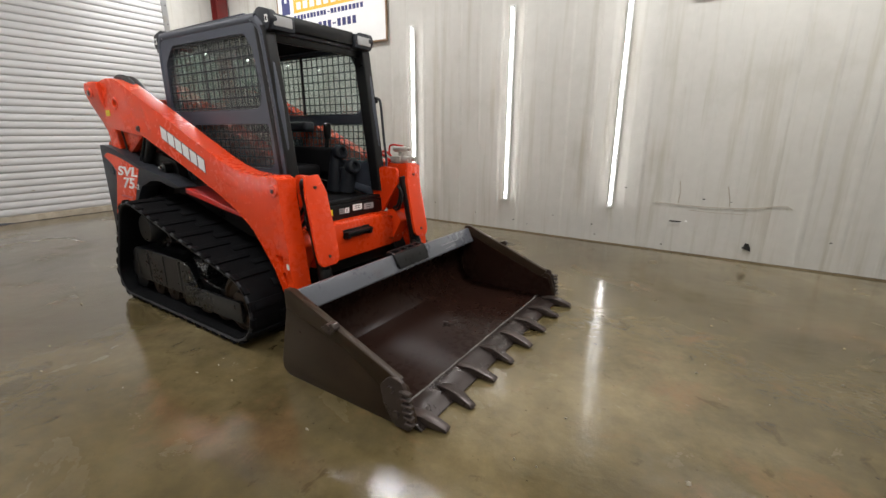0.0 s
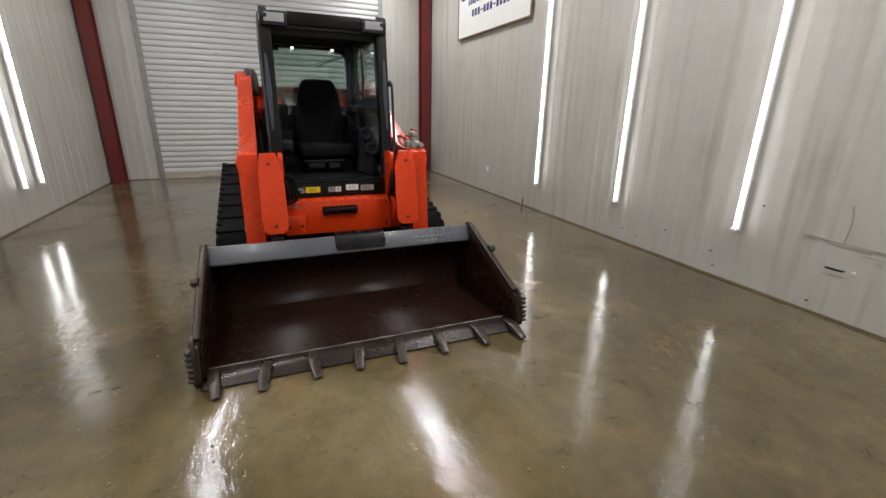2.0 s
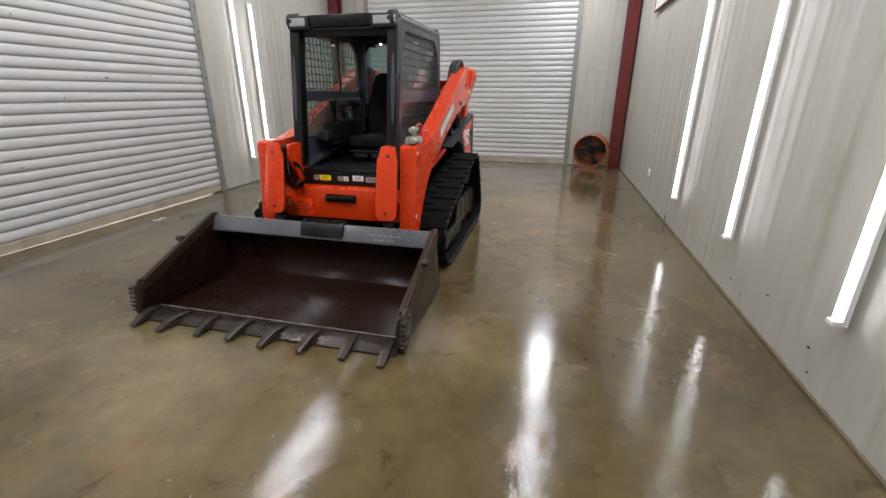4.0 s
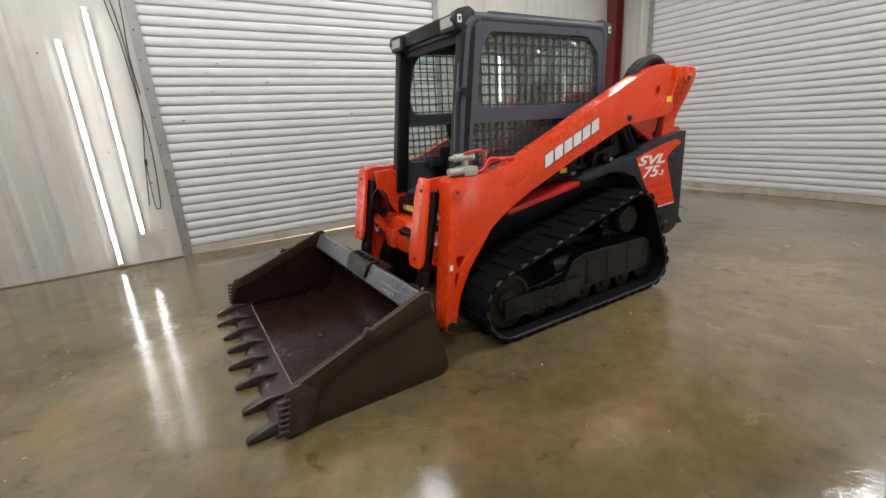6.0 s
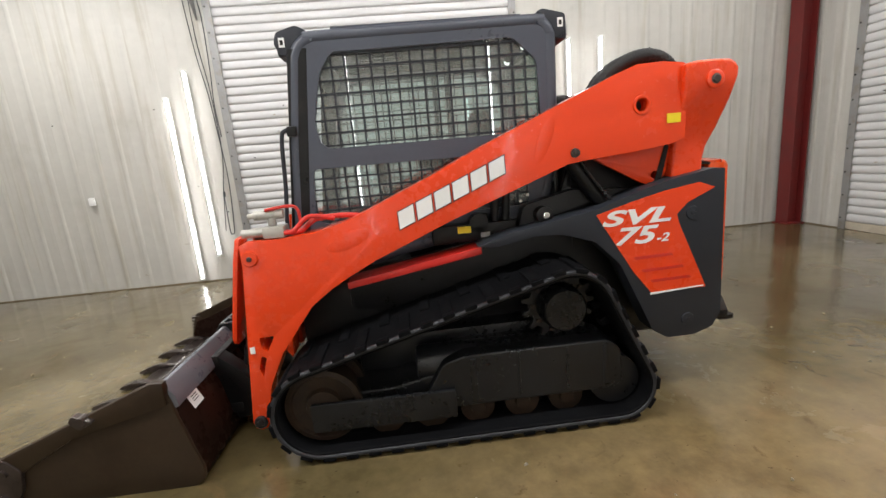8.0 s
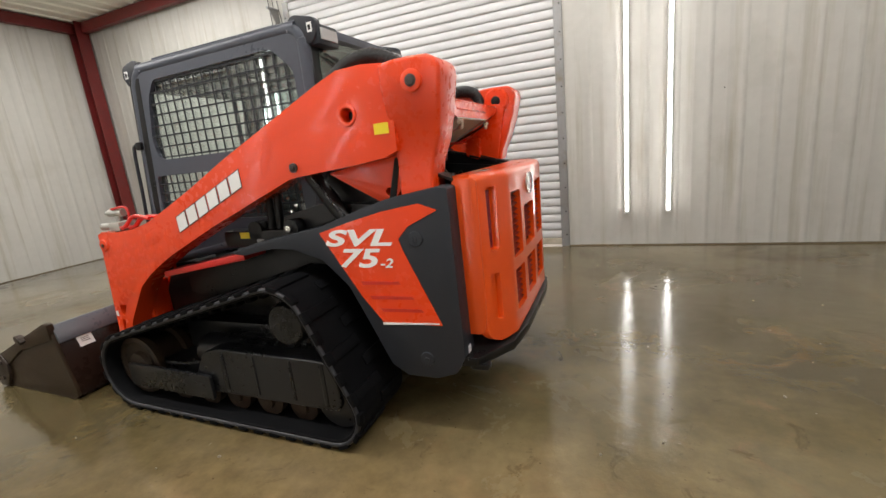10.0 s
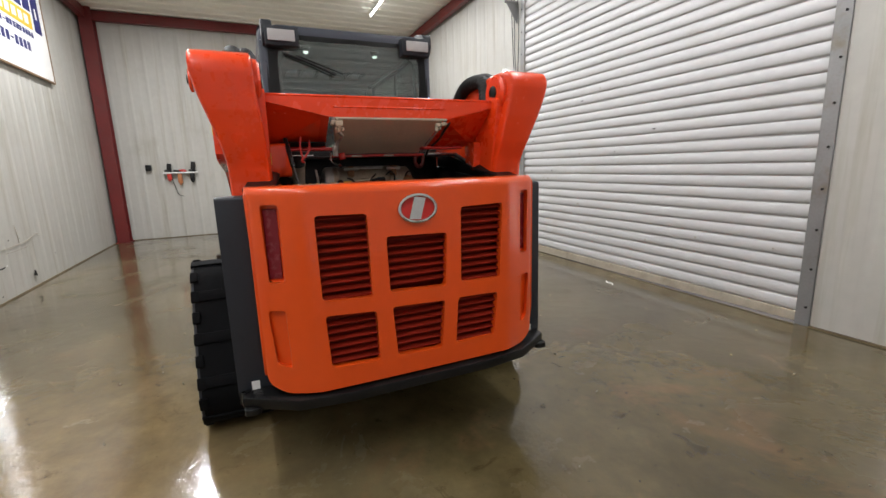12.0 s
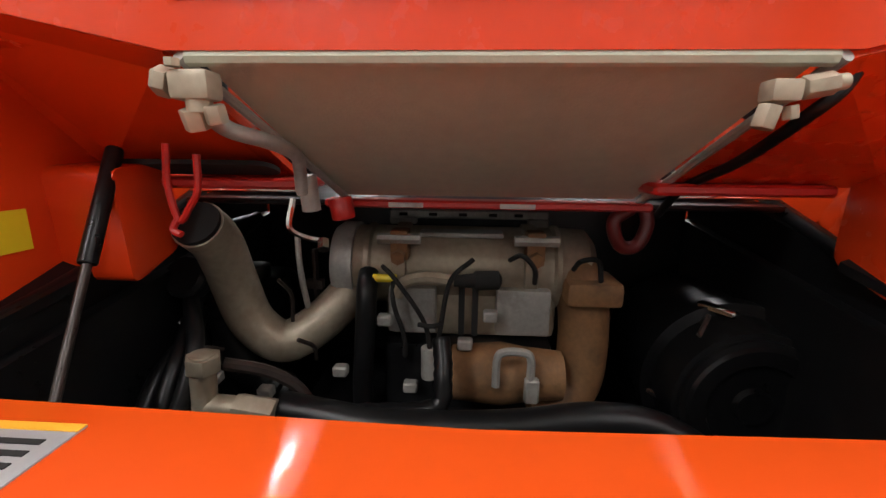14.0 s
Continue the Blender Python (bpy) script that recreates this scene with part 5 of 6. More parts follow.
cleaner = part("air_cleaner", lathe((-0.70, -0.425, 1.07), (-1, 0.03, 0.01), [(0, 0.09), (0.01, 0.12), (0.02, 0.125), (0.2, 0.125), (0.205, 0.135), (0.235, 0.135), (0.24, 0.118), (0.30, 0.112), (0.302, 0.104), (0.31, 0.104), (0.312, 0.096), (0.318, 0.092), (0.318, 0.07), (0.308, 0.066), (0.308, 0.03), (0.316, 0.026)], 40), BLACK, engine, "black plastic air cleaner")
for dy, dz in ((0.03, 0.118), (-0.125, 0.085), (0.11, -0.03)):
    part("clip", moved(block(-0.04, 0.02, -0.007, 0.007, -0.006, 0.006, 0.003, 1), Matrix.Translation((-0.93, -0.41 + dy, 1.08 + dz)) @ Matrix.Rotation(radians(30), 4, "Z")), CHROME, cleaner, "bright spring clip")
for y, z in ((-0.365, 1.065), (-0.41, 1.06)):
    part("hose_clamp", rod((-1.13, y, z), (-1.12, y + 0.025, z - 0.01), 0.012, seg=10), CAST, engine)
part("coolant_tank", block(-0.93, -0.74, 0.36, 0.455, 0.98, 1.20, 0.03, 3), BLACK, engine, "glossy black plastic tank")
part("tank_cap", rod((-0.84, 0.41, 1.20), (-0.84, 0.41, 1.225), 0.03, seg=16, bevel=0.005), BLACK, engine)
for k in range(3):
    part("black_line", hose([(-1.16, 0.44 - 0.02 * k, 1.02), (-1.08, 0.44 - 0.03 * k, 1.12 + 0.02 * k), (-0.98, 0.44, 1.16 + 0.03 * k), (-0.88, 0.45, 1.25 + 0.02 * k), (-0.75, 0.44, 1.30)], 0.012, 10), BLACK, engine, "black rubber line")
# Made-up thin wires that draw glints in the dark engine bay.
for pts in ([(-1.02, 0.44, 1.10), (-1.0, 0.42, 1.13), (-0.98, 0.40, 1.12)], [(-1.0, 0.455, 1.17), (-0.97, 0.44, 1.19), (-0.95, 0.43, 1.17)], [(-0.98, 0.30, 1.24), (-0.96, 0.29, 1.21), (-0.95, 0.295, 1.16)],
            [(-1.05, -0.30, 1.20), (-1.03, -0.32, 1.22), (-1.0, -0.33, 1.20)], [(-1.04, 0.25, 1.17), (-1.02, 0.235, 1.15), (-1.0, 0.24, 1.12)]):
    part("bare_wire", hose(pts, 0.0035, 6), EDGE, engine, "thin metal line added as a glint")
for px, py, pz in ((-1.0, 0.325, 1.06), (-0.98, 0.42, 1.07), (-0.96, 0.215, 1.08), (-0.95, 0.10, 1.05), (-0.96, 0.01, 1.135), (-0.955, 0.14, 1.17), (-0.95, -0.03, 1.18)):
    part("line_clip", block(px - 0.01, px + 0.01, py - 0.012, py + 0.012, pz - 0.009, pz + 0.009, 0.003, 1), CAST, engine, "small plated clip")
part("battery_strap", block(-1.02, -0.99, 0.24, 0.30, 1.02, 1.035, 0.004, 1), EDGE, engine)
part("cable_guide", hose([(-0.92, 0.29, 1.30), (-0.93, 0.285, 1.25), (-0.92, 0.28, 1.18), (-0.90, 0.27, 1.10)], 0.005, 8), CAST, engine)
part("clutter_bracket", join(block(-0.9, -0.885, 0.27, 0.275, 1.18, 1.27), block(-0.9, -0.885, 0.26, 0.29, 1.20, 1.215)), EDGE, engine)
part("ribbed_hose", hose([(-1.0, 0.44, 1.25), (-0.93, 0.43, 1.20), (-0.93, 0.40, 1.08), (-0.9, 0.34, 1.0)], 0.03, 12, ridges=0.14, steps=10), BLACK, engine, "ribbed black hose")
for s in (1, -1):
    part("bay_wall", flip(plate([(-1.30, 1.225), (-1.30, 0.84), (-0.62, 0.84), (-0.62, 1.36), (-0.80, 1.355), (-1.05, 1.30), (-1.2, 1.26)], 0.48, 0.505), s), BLACK, engine)
    part("bay_rim", flip(slab([(-1.325, 0.615, 1.225), (-1.325, 0.50, 1.225), (-1.05, 0.455, 1.295), (-1.05, 0.535, 1.325)], 0.012), s), BLACK, engine, "black rim of the engine bay")
    part("bay_seal", flip(hose([(-1.25, 0.50, 1.25), (-1.15, 0.485, 1.275), (-1.05, 0.48, 1.305), (-0.82, 0.51, 1.36)], 0.012, 10), s), BLACK, engine, "black rubber seal")
    part("bright_plate", flip(moved(block(-0.90, -0.80, 0.29, 0.48, 0, 0.006, 0.002, 1), Matrix.Translation((0, 0, 1.366))), s), CHROME, engine, "bright sheet metal shelf")
strut = part("gas_strut", rod((-1.10, 0.43, 1.435), (-1.18, 0.414, 1.315), 0.0095, seg=14, bevel=0.003), BLACK, loader, "black gas strut")
part("strut_rod", rod((-1.18, 0.414, 1.315), (-1.26, 0.395, 1.20), 0.0048, seg=12), EDGE, strut, "thin steel strut rod")

# sleeved hoses that loop over the arm pivots
for s in (1, -1):
    for k in range(2):
        yy = 0.60 - 0.045 * k
        drop = 0.0 if s > 0 else 0.045
        part("hose_loop", flip(hose([(-0.66, yy, 1.52), (-0.75, yy, 1.68 - drop), (-0.87, yy, 1.76 - drop), (-0.99, yy, 1.782 - drop - 0.01 * k), (-1.09, yy - 0.01, 1.745 - drop), (-1.13, yy - 0.02, 1.66 - drop), (-1.09, yy - 0.03, 1.5)], 0.033, 14, ridges=0.10, steps=12), s), SLEEVE, loader, "black sleeved hydraulic hose loop")

# rear door with louvers
GR = [[(0.39, 1.14), (0.20, 1.135), (0.195, 0.812), (0.385, 0.822)], [(0.13, 1.042), (-0.125, 1.035), (-0.115, 0.812), (0.125, 0.82)], [(-0.19, 1.135), (-0.39, 1.14), (-0.375, 0.815), (-0.185, 0.82)],
      [(0.38, 0.762), (0.185, 0.752), (0.18, 0.545), (0.37, 0.555)], [(0.12, 0.757), (-0.11, 0.75), (-0.09, 0.545), (0.105, 0.55)], [(-0.17, 0.752), (-0.365, 0.748), (-0.345, 0.555), (-0.155, 0.55)]]
outline = rounded([(0.615, 1.2475), (-0.615, 1.2475), (-0.60, 0.505), (-0.54, 0.463), (0.54, 0.463), (0.60, 0.505)], [0.03, 0.03, 0.03, 0.04, 0.04, 0.03], 5)
side_holes = [rounded([(q * 0.565, 1.185), (q * 0.505, 1.185), (q * 0.505, 0.90), (q * 0.56, 0.90)], 0.016) for q in (1, -1)]
low_holes = [rounded([(q * 0.575, 0.795), (q * 0.515, 0.795), (q * 0.51, 0.565), (q * 0.56, 0.585)], 0.014) for q in (1, -1)]
bm = plate(outline, 0.0, 0.036, [rounded(g, 0.016) for g in GR] + side_holes + low_holes, "x", 0.013, 3)
for v in bm.verts:
    if v.co.x > 0.02 and v.co.z > 1.19:
        v.co.x = 0.012
for yy in (-0.585, -0.56, -0.53, -0.50, -0.47, -0.44, -0.42, -0.40, -0.2, 0, 0.2, 0.40, 0.42, 0.44, 0.47, 0.50, 0.53, 0.56, 0.585, 0.596, 0.605, 0.611, -0.596, -0.605, -0.611):
    bmesh.ops.bisect_plane(bm, geom=bm.verts[:] + bm.edges[:] + bm.faces[:], plane_co=(0, yy, 0), plane_no=(0, 1, 0))
for zz in (1.19, 1.21, 1.218, 1.225, 1.231, 1.236, 1.240, 1.244):
    bmesh.ops.bisect_plane(bm, geom=bm.verts[:] + bm.edges[:] + bm.faces[:], plane_co=(0, 0, zz), plane_no=(0, 0, 1))


def door_x(y, z):
    a = max(0.0, abs(y) - 0.40)
    return -1.535 + 0.004 * (y / 0.4) ** 2 * (abs(y) < 0.4) + (0.004 if abs(y) >= 0.4 else 0) + 0.55 * a * a / (a + 0.06) + (0.034 - math.sqrt(max(0.0, 0.034 ** 2 - max(0, abs(y) - 0.582) ** 2))) + (0.033 - math.sqrt(max(0.0, 0.033 ** 2 - max(0, z - 1.2146) ** 2)))


for v in bm.verts:
    v.co.x += door_x(v.co.y, v.co.z)
slots = []
for a0, a1 in ((0.41, 0.20), (0.158, 0.023), (-0.018, -0.155), (-0.195, -0.39)):
    for x0 in (-1.461, -1.489):
        slots.append(rect(x0 - 0.0065, x0 + 0.0065, a1, a0, 0.005, 2))
top = plate(rounded([(-1.506, 0.42), (-1.506, -0.42), (-1.47, -0.50), (-1.415, -0.59), (-1.36, -0.612), (-1.33, -0.60), (-1.33, -0.50), (-1.345, 0), (-1.33, 0.50), (-1.33, 0.60), (-1.36, 0.612), (-1.415, 0.59), (-1.47, 0.50)], 0.012), 1.222, 1.2468, slots, "z")
sides = [plate(rounded([(-1.44, 1.23), (-1.33, 1.235), (-1.33, 0.52), (-1.42, 0.52), (-1.44, 0.6)], 0.02), q * 0.583, q * 0.611, (), "y", 0.006) for q in (1, -1)]
door = part("rear_door", join(bm, top, *sides), HOOD, loader, "orange moulded rear door with six louvered openings", 50)
# Made-up black block under the top slots, so they look shaded.
part("air_shroud", block(-1.485, -1.37, -0.44, 0.44, 1.16, 1.205, 0.01), BLACK, door, "black block added to shade the slots from below")
part("radiator_core", block(-1.41, -1.39, -0.45, 0.45, 0.5, 1.17), RADIATOR, door, "dark radiator core")
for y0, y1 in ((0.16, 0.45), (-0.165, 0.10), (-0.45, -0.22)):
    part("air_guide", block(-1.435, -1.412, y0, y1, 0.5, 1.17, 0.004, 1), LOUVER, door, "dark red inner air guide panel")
for g in GR:
    ztop, zbot = max(p[1] for p in g), min(p[1] for p in g)
    z = ztop - 0.010
    while z > zbot + 0.008:
        t = (ztop - z) / (ztop - zbot)
        ya, yb = g[0][0] + (g[3][0] - g[0][0]) * t, g[1][0] + (g[2][0] - g[1][0]) * t
        xm = -1.508
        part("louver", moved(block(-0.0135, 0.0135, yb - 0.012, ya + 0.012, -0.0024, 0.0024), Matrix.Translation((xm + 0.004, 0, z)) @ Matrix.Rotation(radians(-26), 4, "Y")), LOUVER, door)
        z -= 0.0305
for q in (1, -1):
    part("reflector", moved(block(-0.004, 0.004, -0.026, 0.026, -0.13, 0.13, 0.003, 1), Matrix.Translation((-1.452, q * 0.533, 1.04)) @ Matrix.Rotation(radians(-q * 24), 4, "Z")), REFLECT, door, "dark red reflector")
    part("recess", moved(block(-0.004, 0.004, -0.045, 0.045, -0.13, 0.13), Matrix.Translation((-1.448, q * 0.542, 0.685)) @ Matrix.Rotation(radians(-q * 24), 4, "Z")), HOOD, door)
    part("recess", moved(block(-0.004, 0.004, -0.05, 0.05, -0.16, 0.16), Matrix.Translation((-1.444, q * 0.54, 1.04)) @ Matrix.Rotation(radians(-q * 24), 4, "Z")), HOOD, door)
ring_o = [(0.081 * math.cos(a), 1.143 + 0.058 * math.sin(a)) for a in np.linspace(0, 2 * math.pi, 40, endpoint=False)]
ring_i = [(0.069 * math.cos(a), 1.143 + 0.0475 * math.sin(a)) for a in np.linspace(0, 2 * math.pi, 40, endpoint=False)]
part("emblem_ring", plate(ring_o, -1.548, -1.532, [ring_i], "x", 0.003), CHROME, door, "chrome oval emblem ring")
part("emblem_plate", plate([(a * 0.98, 1.143 + (b - 1.143) * 0.98) for a, b in ring_i], -1.538, -1.533, (), "x"), RED, door)
part("emblem_bar", plate([(0.036, 1.102), (-0.012, 1.098), (-0.036, 1.182), (0.012, 1.189)], -1.543, -1.537, (), "x", 0.001, 1), CHROME, door, "plain silver bar")
lab = part("plate_label", block(-1.424, -1.361, 0.272, 0.425, 1.2468, 1.248), SILVER, door, "silver information label")
for k in range(4):
    part("label_line", block(-1.416 + 0.011 * k, -1.411 + 0.011 * k, 0.285, 0.41 - 0.03 * (k % 2), 1.248, 1.2487), HOLE, door)
part("label_band", block(-1.369, -1.361, 0.272, 0.425, 1.248, 1.2487), AMBER, door)
door.location.x = 0.012
for q in (1, -1):
    part("tie_down", moved(plate(rect(-0.045, 0.045, -0.03, 0.03, 0.02), 0.36, 0.385, [circle(-0.005, 0, 0.014, 14)], "z", 0.005), Matrix.Translation((-1.40, q * 0.665, 0.03))), BLACK, loader)
part("rear_bumper", plate([(-1.28, -0.71), (-1.40, -0.70), (-1.52, -0.50), (-1.545, -0.3), (-1.545, 0.3), (-1.52, 0.50), (-1.40, 0.70), (-1.28, 0.71)], 0.405, 0.45, (), "z", 0.01), BLACK, loader, "black rear bumper plate")

# cab
SIDE = rounded([(0.912, 0.775), (0.835, 1.5), (0.755, 2.045), (-0.58, 2.055), (-0.575, 1.36), (-0.5, 1.02)], [0.02, 0.02, 0.15, 0.14, 0.05, 0.05], 7)
WIN = rounded([(0.665, 1.50), (0.685, 1.60), (0.63, 1.84), (0.56, 1.935), (-0.35, 1.945), (-0.47, 1.83), (-0.485, 1.50), (-0.44, 1.475), (0.62, 1.475)], 0.03)
LOW = rounded([(0.725, 1.38), (0.745, 1.12), (0.70, 1.09), (-0.40, 1.09), (-0.40, 1.375)], 0.03)
def inset(loop, d):
    """Moves a closed outline inwards."""
    p = [Vector(v) for v in loop]
    turn = 1 if sum(a.x * b.y - b.x * a.y for a, b in zip(p, p[1:] + p[:1])) > 0 else -1
    out = []
    for a, b, c in zip(p[-1:] + p[:-1], p, p[1:] + p[:1]):
        u, v = (b - a).normalized(), (c - b).normalized()
        n = (Vector((-u.y, u.x)) + Vector((-v.y, v.x))).normalized() * turn
        out.append(tuple(b + n * d))
    return out


RIM = inset(SIDE, 0.036)
ROOF_SLOTS = [rect(0.20, 0.46, -0.282 + 0.115 * k, -0.187 + 0.115 * k) for k in range(5)]
cab = part("cab", join(*[flip(plate(inset(SIDE, 0.03), 0.445, 0.468, [WIN, LOW], "y", 0.004, 1), s) for s in (1, -1)],
                       *[flip(hose([(a, 0.439, b) for a, b in RIM + RIM[:1]], 0.036, 16, 2), s) for s in (1, -1)],
                       plate(rect(-0.40, 0.55, -0.45, 0.45), 2.022, 2.055, ROOF_SLOTS, "z"), plate(rect(-0.405, 0.405, 1.93, 2.045, 0.03), 0.64, 0.76, (), "x", 0.015), plate(rect(-0.405, 0.405, 1.972, 2.045, 0.03), -0.575, -0.53, (), "x", 0.015)),
           GREY, loader, "grey steel operator cab with mesh side windows", 40)
BARS = {}
for s in (1, -1):
    part("front_pillar", flip(moved(plate(rect(-0.05, 0.054, 0.385, 0.470, 0.014), 0, 1.10, (), "z"), Matrix(((1, 0, -0.125, 0.855), (0, 1, 0, 0), (0, 0, 1, 0.86), (0, 0, 0, 1)))), s), BLACK, cab, "black front cab pillar")
    part("rear_pillar", flip(block(-0.575, -0.515, 0.375, 0.446, 1.2, 2.0, 0.012), s), GREY, cab)
    part("lamp_bracket", flip(plate(rounded([(0.66, 2.04), (0.715, 2.072), (0.76, 2.06), (0.815, 2.045), (0.832, 1.99), (0.80, 1.935), (0.73, 1.925), (0.68, 1.93)], 0.02), 0.405, 0.458, (), "y", 0.008), s), DARK, cab, "dark lamp bracket")
    part("lamp_bracket", flip(plate(rounded([(-0.47, 2.05), (-0.51, 2.075), (-0.57, 2.06), (-0.632, 2.045), (-0.635, 1.97), (-0.60, 1.925), (-0.53, 1.94)], 0.02), 0.405, 0.458, (), "y", 0.008), s), DARK, cab, "dark lamp bracket")
    for xx, zz in ((0.79, 1.995), (-0.603, 2.002)):
        part("small_decal", flip(block(xx - 0.014, xx + 0.014, 0.458, 0.460, zz - 0.022, zz + 0.022), s), WHITE, cab, "small white decal")
        part("decal_mark", flip(block(xx - 0.007, xx + 0.007, 0.460, 0.4615, zz - 0.012, zz + 0.010), s), HOLE, cab)
    part("headlamp", flip(join(block(0.72, 0.82, 0.27, 0.445, 1.935, 2.03, 0.01)), s), DARK, cab, "black lamp housing")
    part("lamp_lens", flip(block(0.815, 0.826, 0.292, 0.43, 1.957, 2.017, 0.01), s), LENS, cab, "clear rectangular lamp lens")
    part("tail_lamp", flip(block(-0.56, -0.64, 0.28, 0.445, 1.925, 2.02, 0.01), s), DARK, cab, "black lamp housing")
    part("lamp_lens", flip(block(-0.641, -0.652, 0.30, 0.432, 1.945, 2.0, 0.01), s), LENS, cab, "clear rectangular lamp lens")
    part("side_window", flip(plate(inset(WIN, -0.012), 0.4385, 0.4435, (), "y"), s), PANE, cab, "greenish side window glass").visible_shadow = False
    part("lower_window", flip(plate(inset(LOW, -0.012), 0.4385, 0.4435, (), "y"), s), PANE, cab, "greenish lower window glass").visible_shadow = False
    for name, count, x1, step, z0, z1, rows, zs, dz in (("window_guard_bar", 19, 0.70, 0.0655, 1.46, 1.95, 8, 1.49, 0.0625), ("lower_guard_bar", 21, 0.74, 0.057, 1.08, 1.385, 6, 1.105, 0.0555)):
        if (name, "v") not in BARS:
            BARS[name, "v"] = finish(name, block(-0.0044, 0.0044, -0.0025, 0.0025, z0, z1), DARK)
            BARS[name, "h"] = finish(name, block(x1 - step * (count - 1) - 0.02, x1 + 0.01, -0.0025, 0.0025, -0.0044, 0.0044), DARK)
        for k in range(count + rows):
            ob = new(name, BARS[name, "v" if k < count else "h"])
            ob.location = (x1 - step * k, s * 0.4520, 0) if k < count else (0, s * 0.4575, zs + dz * (k - count))
            ob.parent = cab
    part("window_bar", flip(block(-0.02, 0.01, 0.430, 0.438, 1.47, 1.95), s), DARK, cab, "dark frame of the sliding window")
    if s > 0:
        part("door_rail", hose([(0.80, 0.47, 1.57), (0.835, 0.482, 1.58), (0.855, 0.486, 1.53), (0.872, 0.488, 1.3), (0.895, 0.486, 1.1), (0.9, 0.465, 1.0)], 0.0105, 12), DARK, cab, "bent grey door hose")
        part("hose_clamp", block(0.775, 0.825, 0.455, 0.492, 1.55, 1.60, 0.008), BLACK, cab, "black hose clamp")
part("header", join(block(0.70, 0.80, -0.27, 0.27, 1.95, 2.04, 0.012), plate(rect(-0.46, 0.46, 1.885, 1.95, 0.02), 0.70, 0.735, (), "x", 0.01)), BLACK, cab, "black cab header")
part("roof_lining", plate(rect(-0.52, 0.68, -0.44, 0.44), 1.985, 2.02, ROOF_SLOTS, "z"), LINING, cab, "black roof lining with a row of open slots")
# Added glowing discs imitate two bright spots reflected in the rear window.
for yy in (-0.16, 0.23):
    lamp = part("cab_lamp", rod((-0.47, yy, 1.985), (-0.485, yy, 1.945), 0.024, seg=16, bevel=0.006), BLACK, cab, "small black holder of an added bright spot")
    part("lamp_lens", lathe((-0.474, yy, 1.952), (0.6, 0, -0.8), [(0, 0.017), (0.012, 0.015), (0.018, 0.008)], 16), SPOT_GLOW, lamp, "glowing disc imitating a bright spot in the rear window")
part("front_sill", join(block(0.80, 0.885, -0.45, 0.45, 0.80, 0.828, 0.008)), BLACK, cab, "black door sill")
rear_glass = part("rear_window", plate(rounded([(-0.39, 1.30), (0.39, 1.30), (0.39, 1.90), (0.35, 1.97), (-0.35, 1.97), (-0.39, 1.90)], 0.03), -0.585, -0.580, (), "x"), REAR_PANE, cab, "dark tinted rear window")
rear_glass.visible_shadow = False
part("rear_panel", plate(rounded([(-0.45, 1.0), (0.45, 1.0), (0.45, 2.0), (-0.45, 2.0)], 0.03), -0.578, -0.55, [rounded([(-0.375, 1.31), (0.375, 1.31), (0.375, 1.88), (0.30, 1.95), (-0.30, 1.95), (-0.375, 1.88)], 0.05)], "x", 0.008), BLACK, cab)
part("wiper", join(hose([(-0.60, 0.36, 1.895), (-0.612, 0.25, 1.86), (-0.612, 0.1, 1.80)], 0.006, 8), hose([(-0.608, 0.30, 1.89), (-0.608, 0.06, 1.81)], 0.004, 6)), BLACK, cab, "thin black wiper arm")
part("cab_floor", block(-0.5, 0.86, -0.44, 0.44, 0.795, 0.812), FABRIC, cab)
part("seat_back", moved(plate(rounded([(-0.21, 0.0), (0.21, 0.0), (0.235, 0.18), (0.20, 0.5), (0.15, 0.66), (-0.15, 0.66), (-0.20, 0.5), (-0.235, 0.18)], 0.06), -0.055, 0.055, (), "x", 0.035, 3), Matrix.Translation((-0.14, 0.03, 0.99)) @ Matrix.Rotation(radians(-9), 4, "Y")), FABRIC, cab, "black fabric seat back")
part("seat_cushion", block(-0.16, 0.34, -0.22, 0.28, 0.95, 1.06, 0.045, 4), FABRIC, cab, "black fabric seat cushion")
part("seat_base", block(-0.12, 0.28, -0.18, 0.24, 0.81, 0.97, 0.02), FABRIC, cab)
for s in (1, -1):
    console = part("arm_console", flip(block(-0.2, 0.46, 0.28, 0.42, 0.98, 1.20, 0.035, 3), s), FABRIC, cab, "black moulded console")
    part("arm_rest", flip(block(-0.15, 0.16, 0.28, 0.40, 1.33, 1.41, 0.03, 3), s), DARK, cab, "dark padded arm rest")
    part("arm_post", flip(block(-0.2, -0.12, 0.30, 0.38, 1.15, 1.36, 0.015), s), DARK, cab)
    part("joystick", flip(join(rod((0.36, 0.33, 1.18), (0.38, 0.33, 1.28), 0.02, 0.016, 14), lathe((0.38, 0.33, 1.27), (0.1, 0, 1), [(0, 0.022), (0.03, 0.03), (0.09, 0.034), (0.12, 0.03), (0.13, 0.015)], 16)), s), BLACK, cab, "black joystick grip")
part("cup_holder", join(plate(circle(0.42, 0.36, 0.065, 24), 1.0, 1.15, [circle(0.42, 0.36, 0.048, 24)], "z", 0.006), plate(circle(0.56, 0.36, 0.06, 24), 0.92, 1.04, [circle(0.56, 0.36, 0.045, 24)], "z", 0.006)), DARK, cab, "dark cup holders")
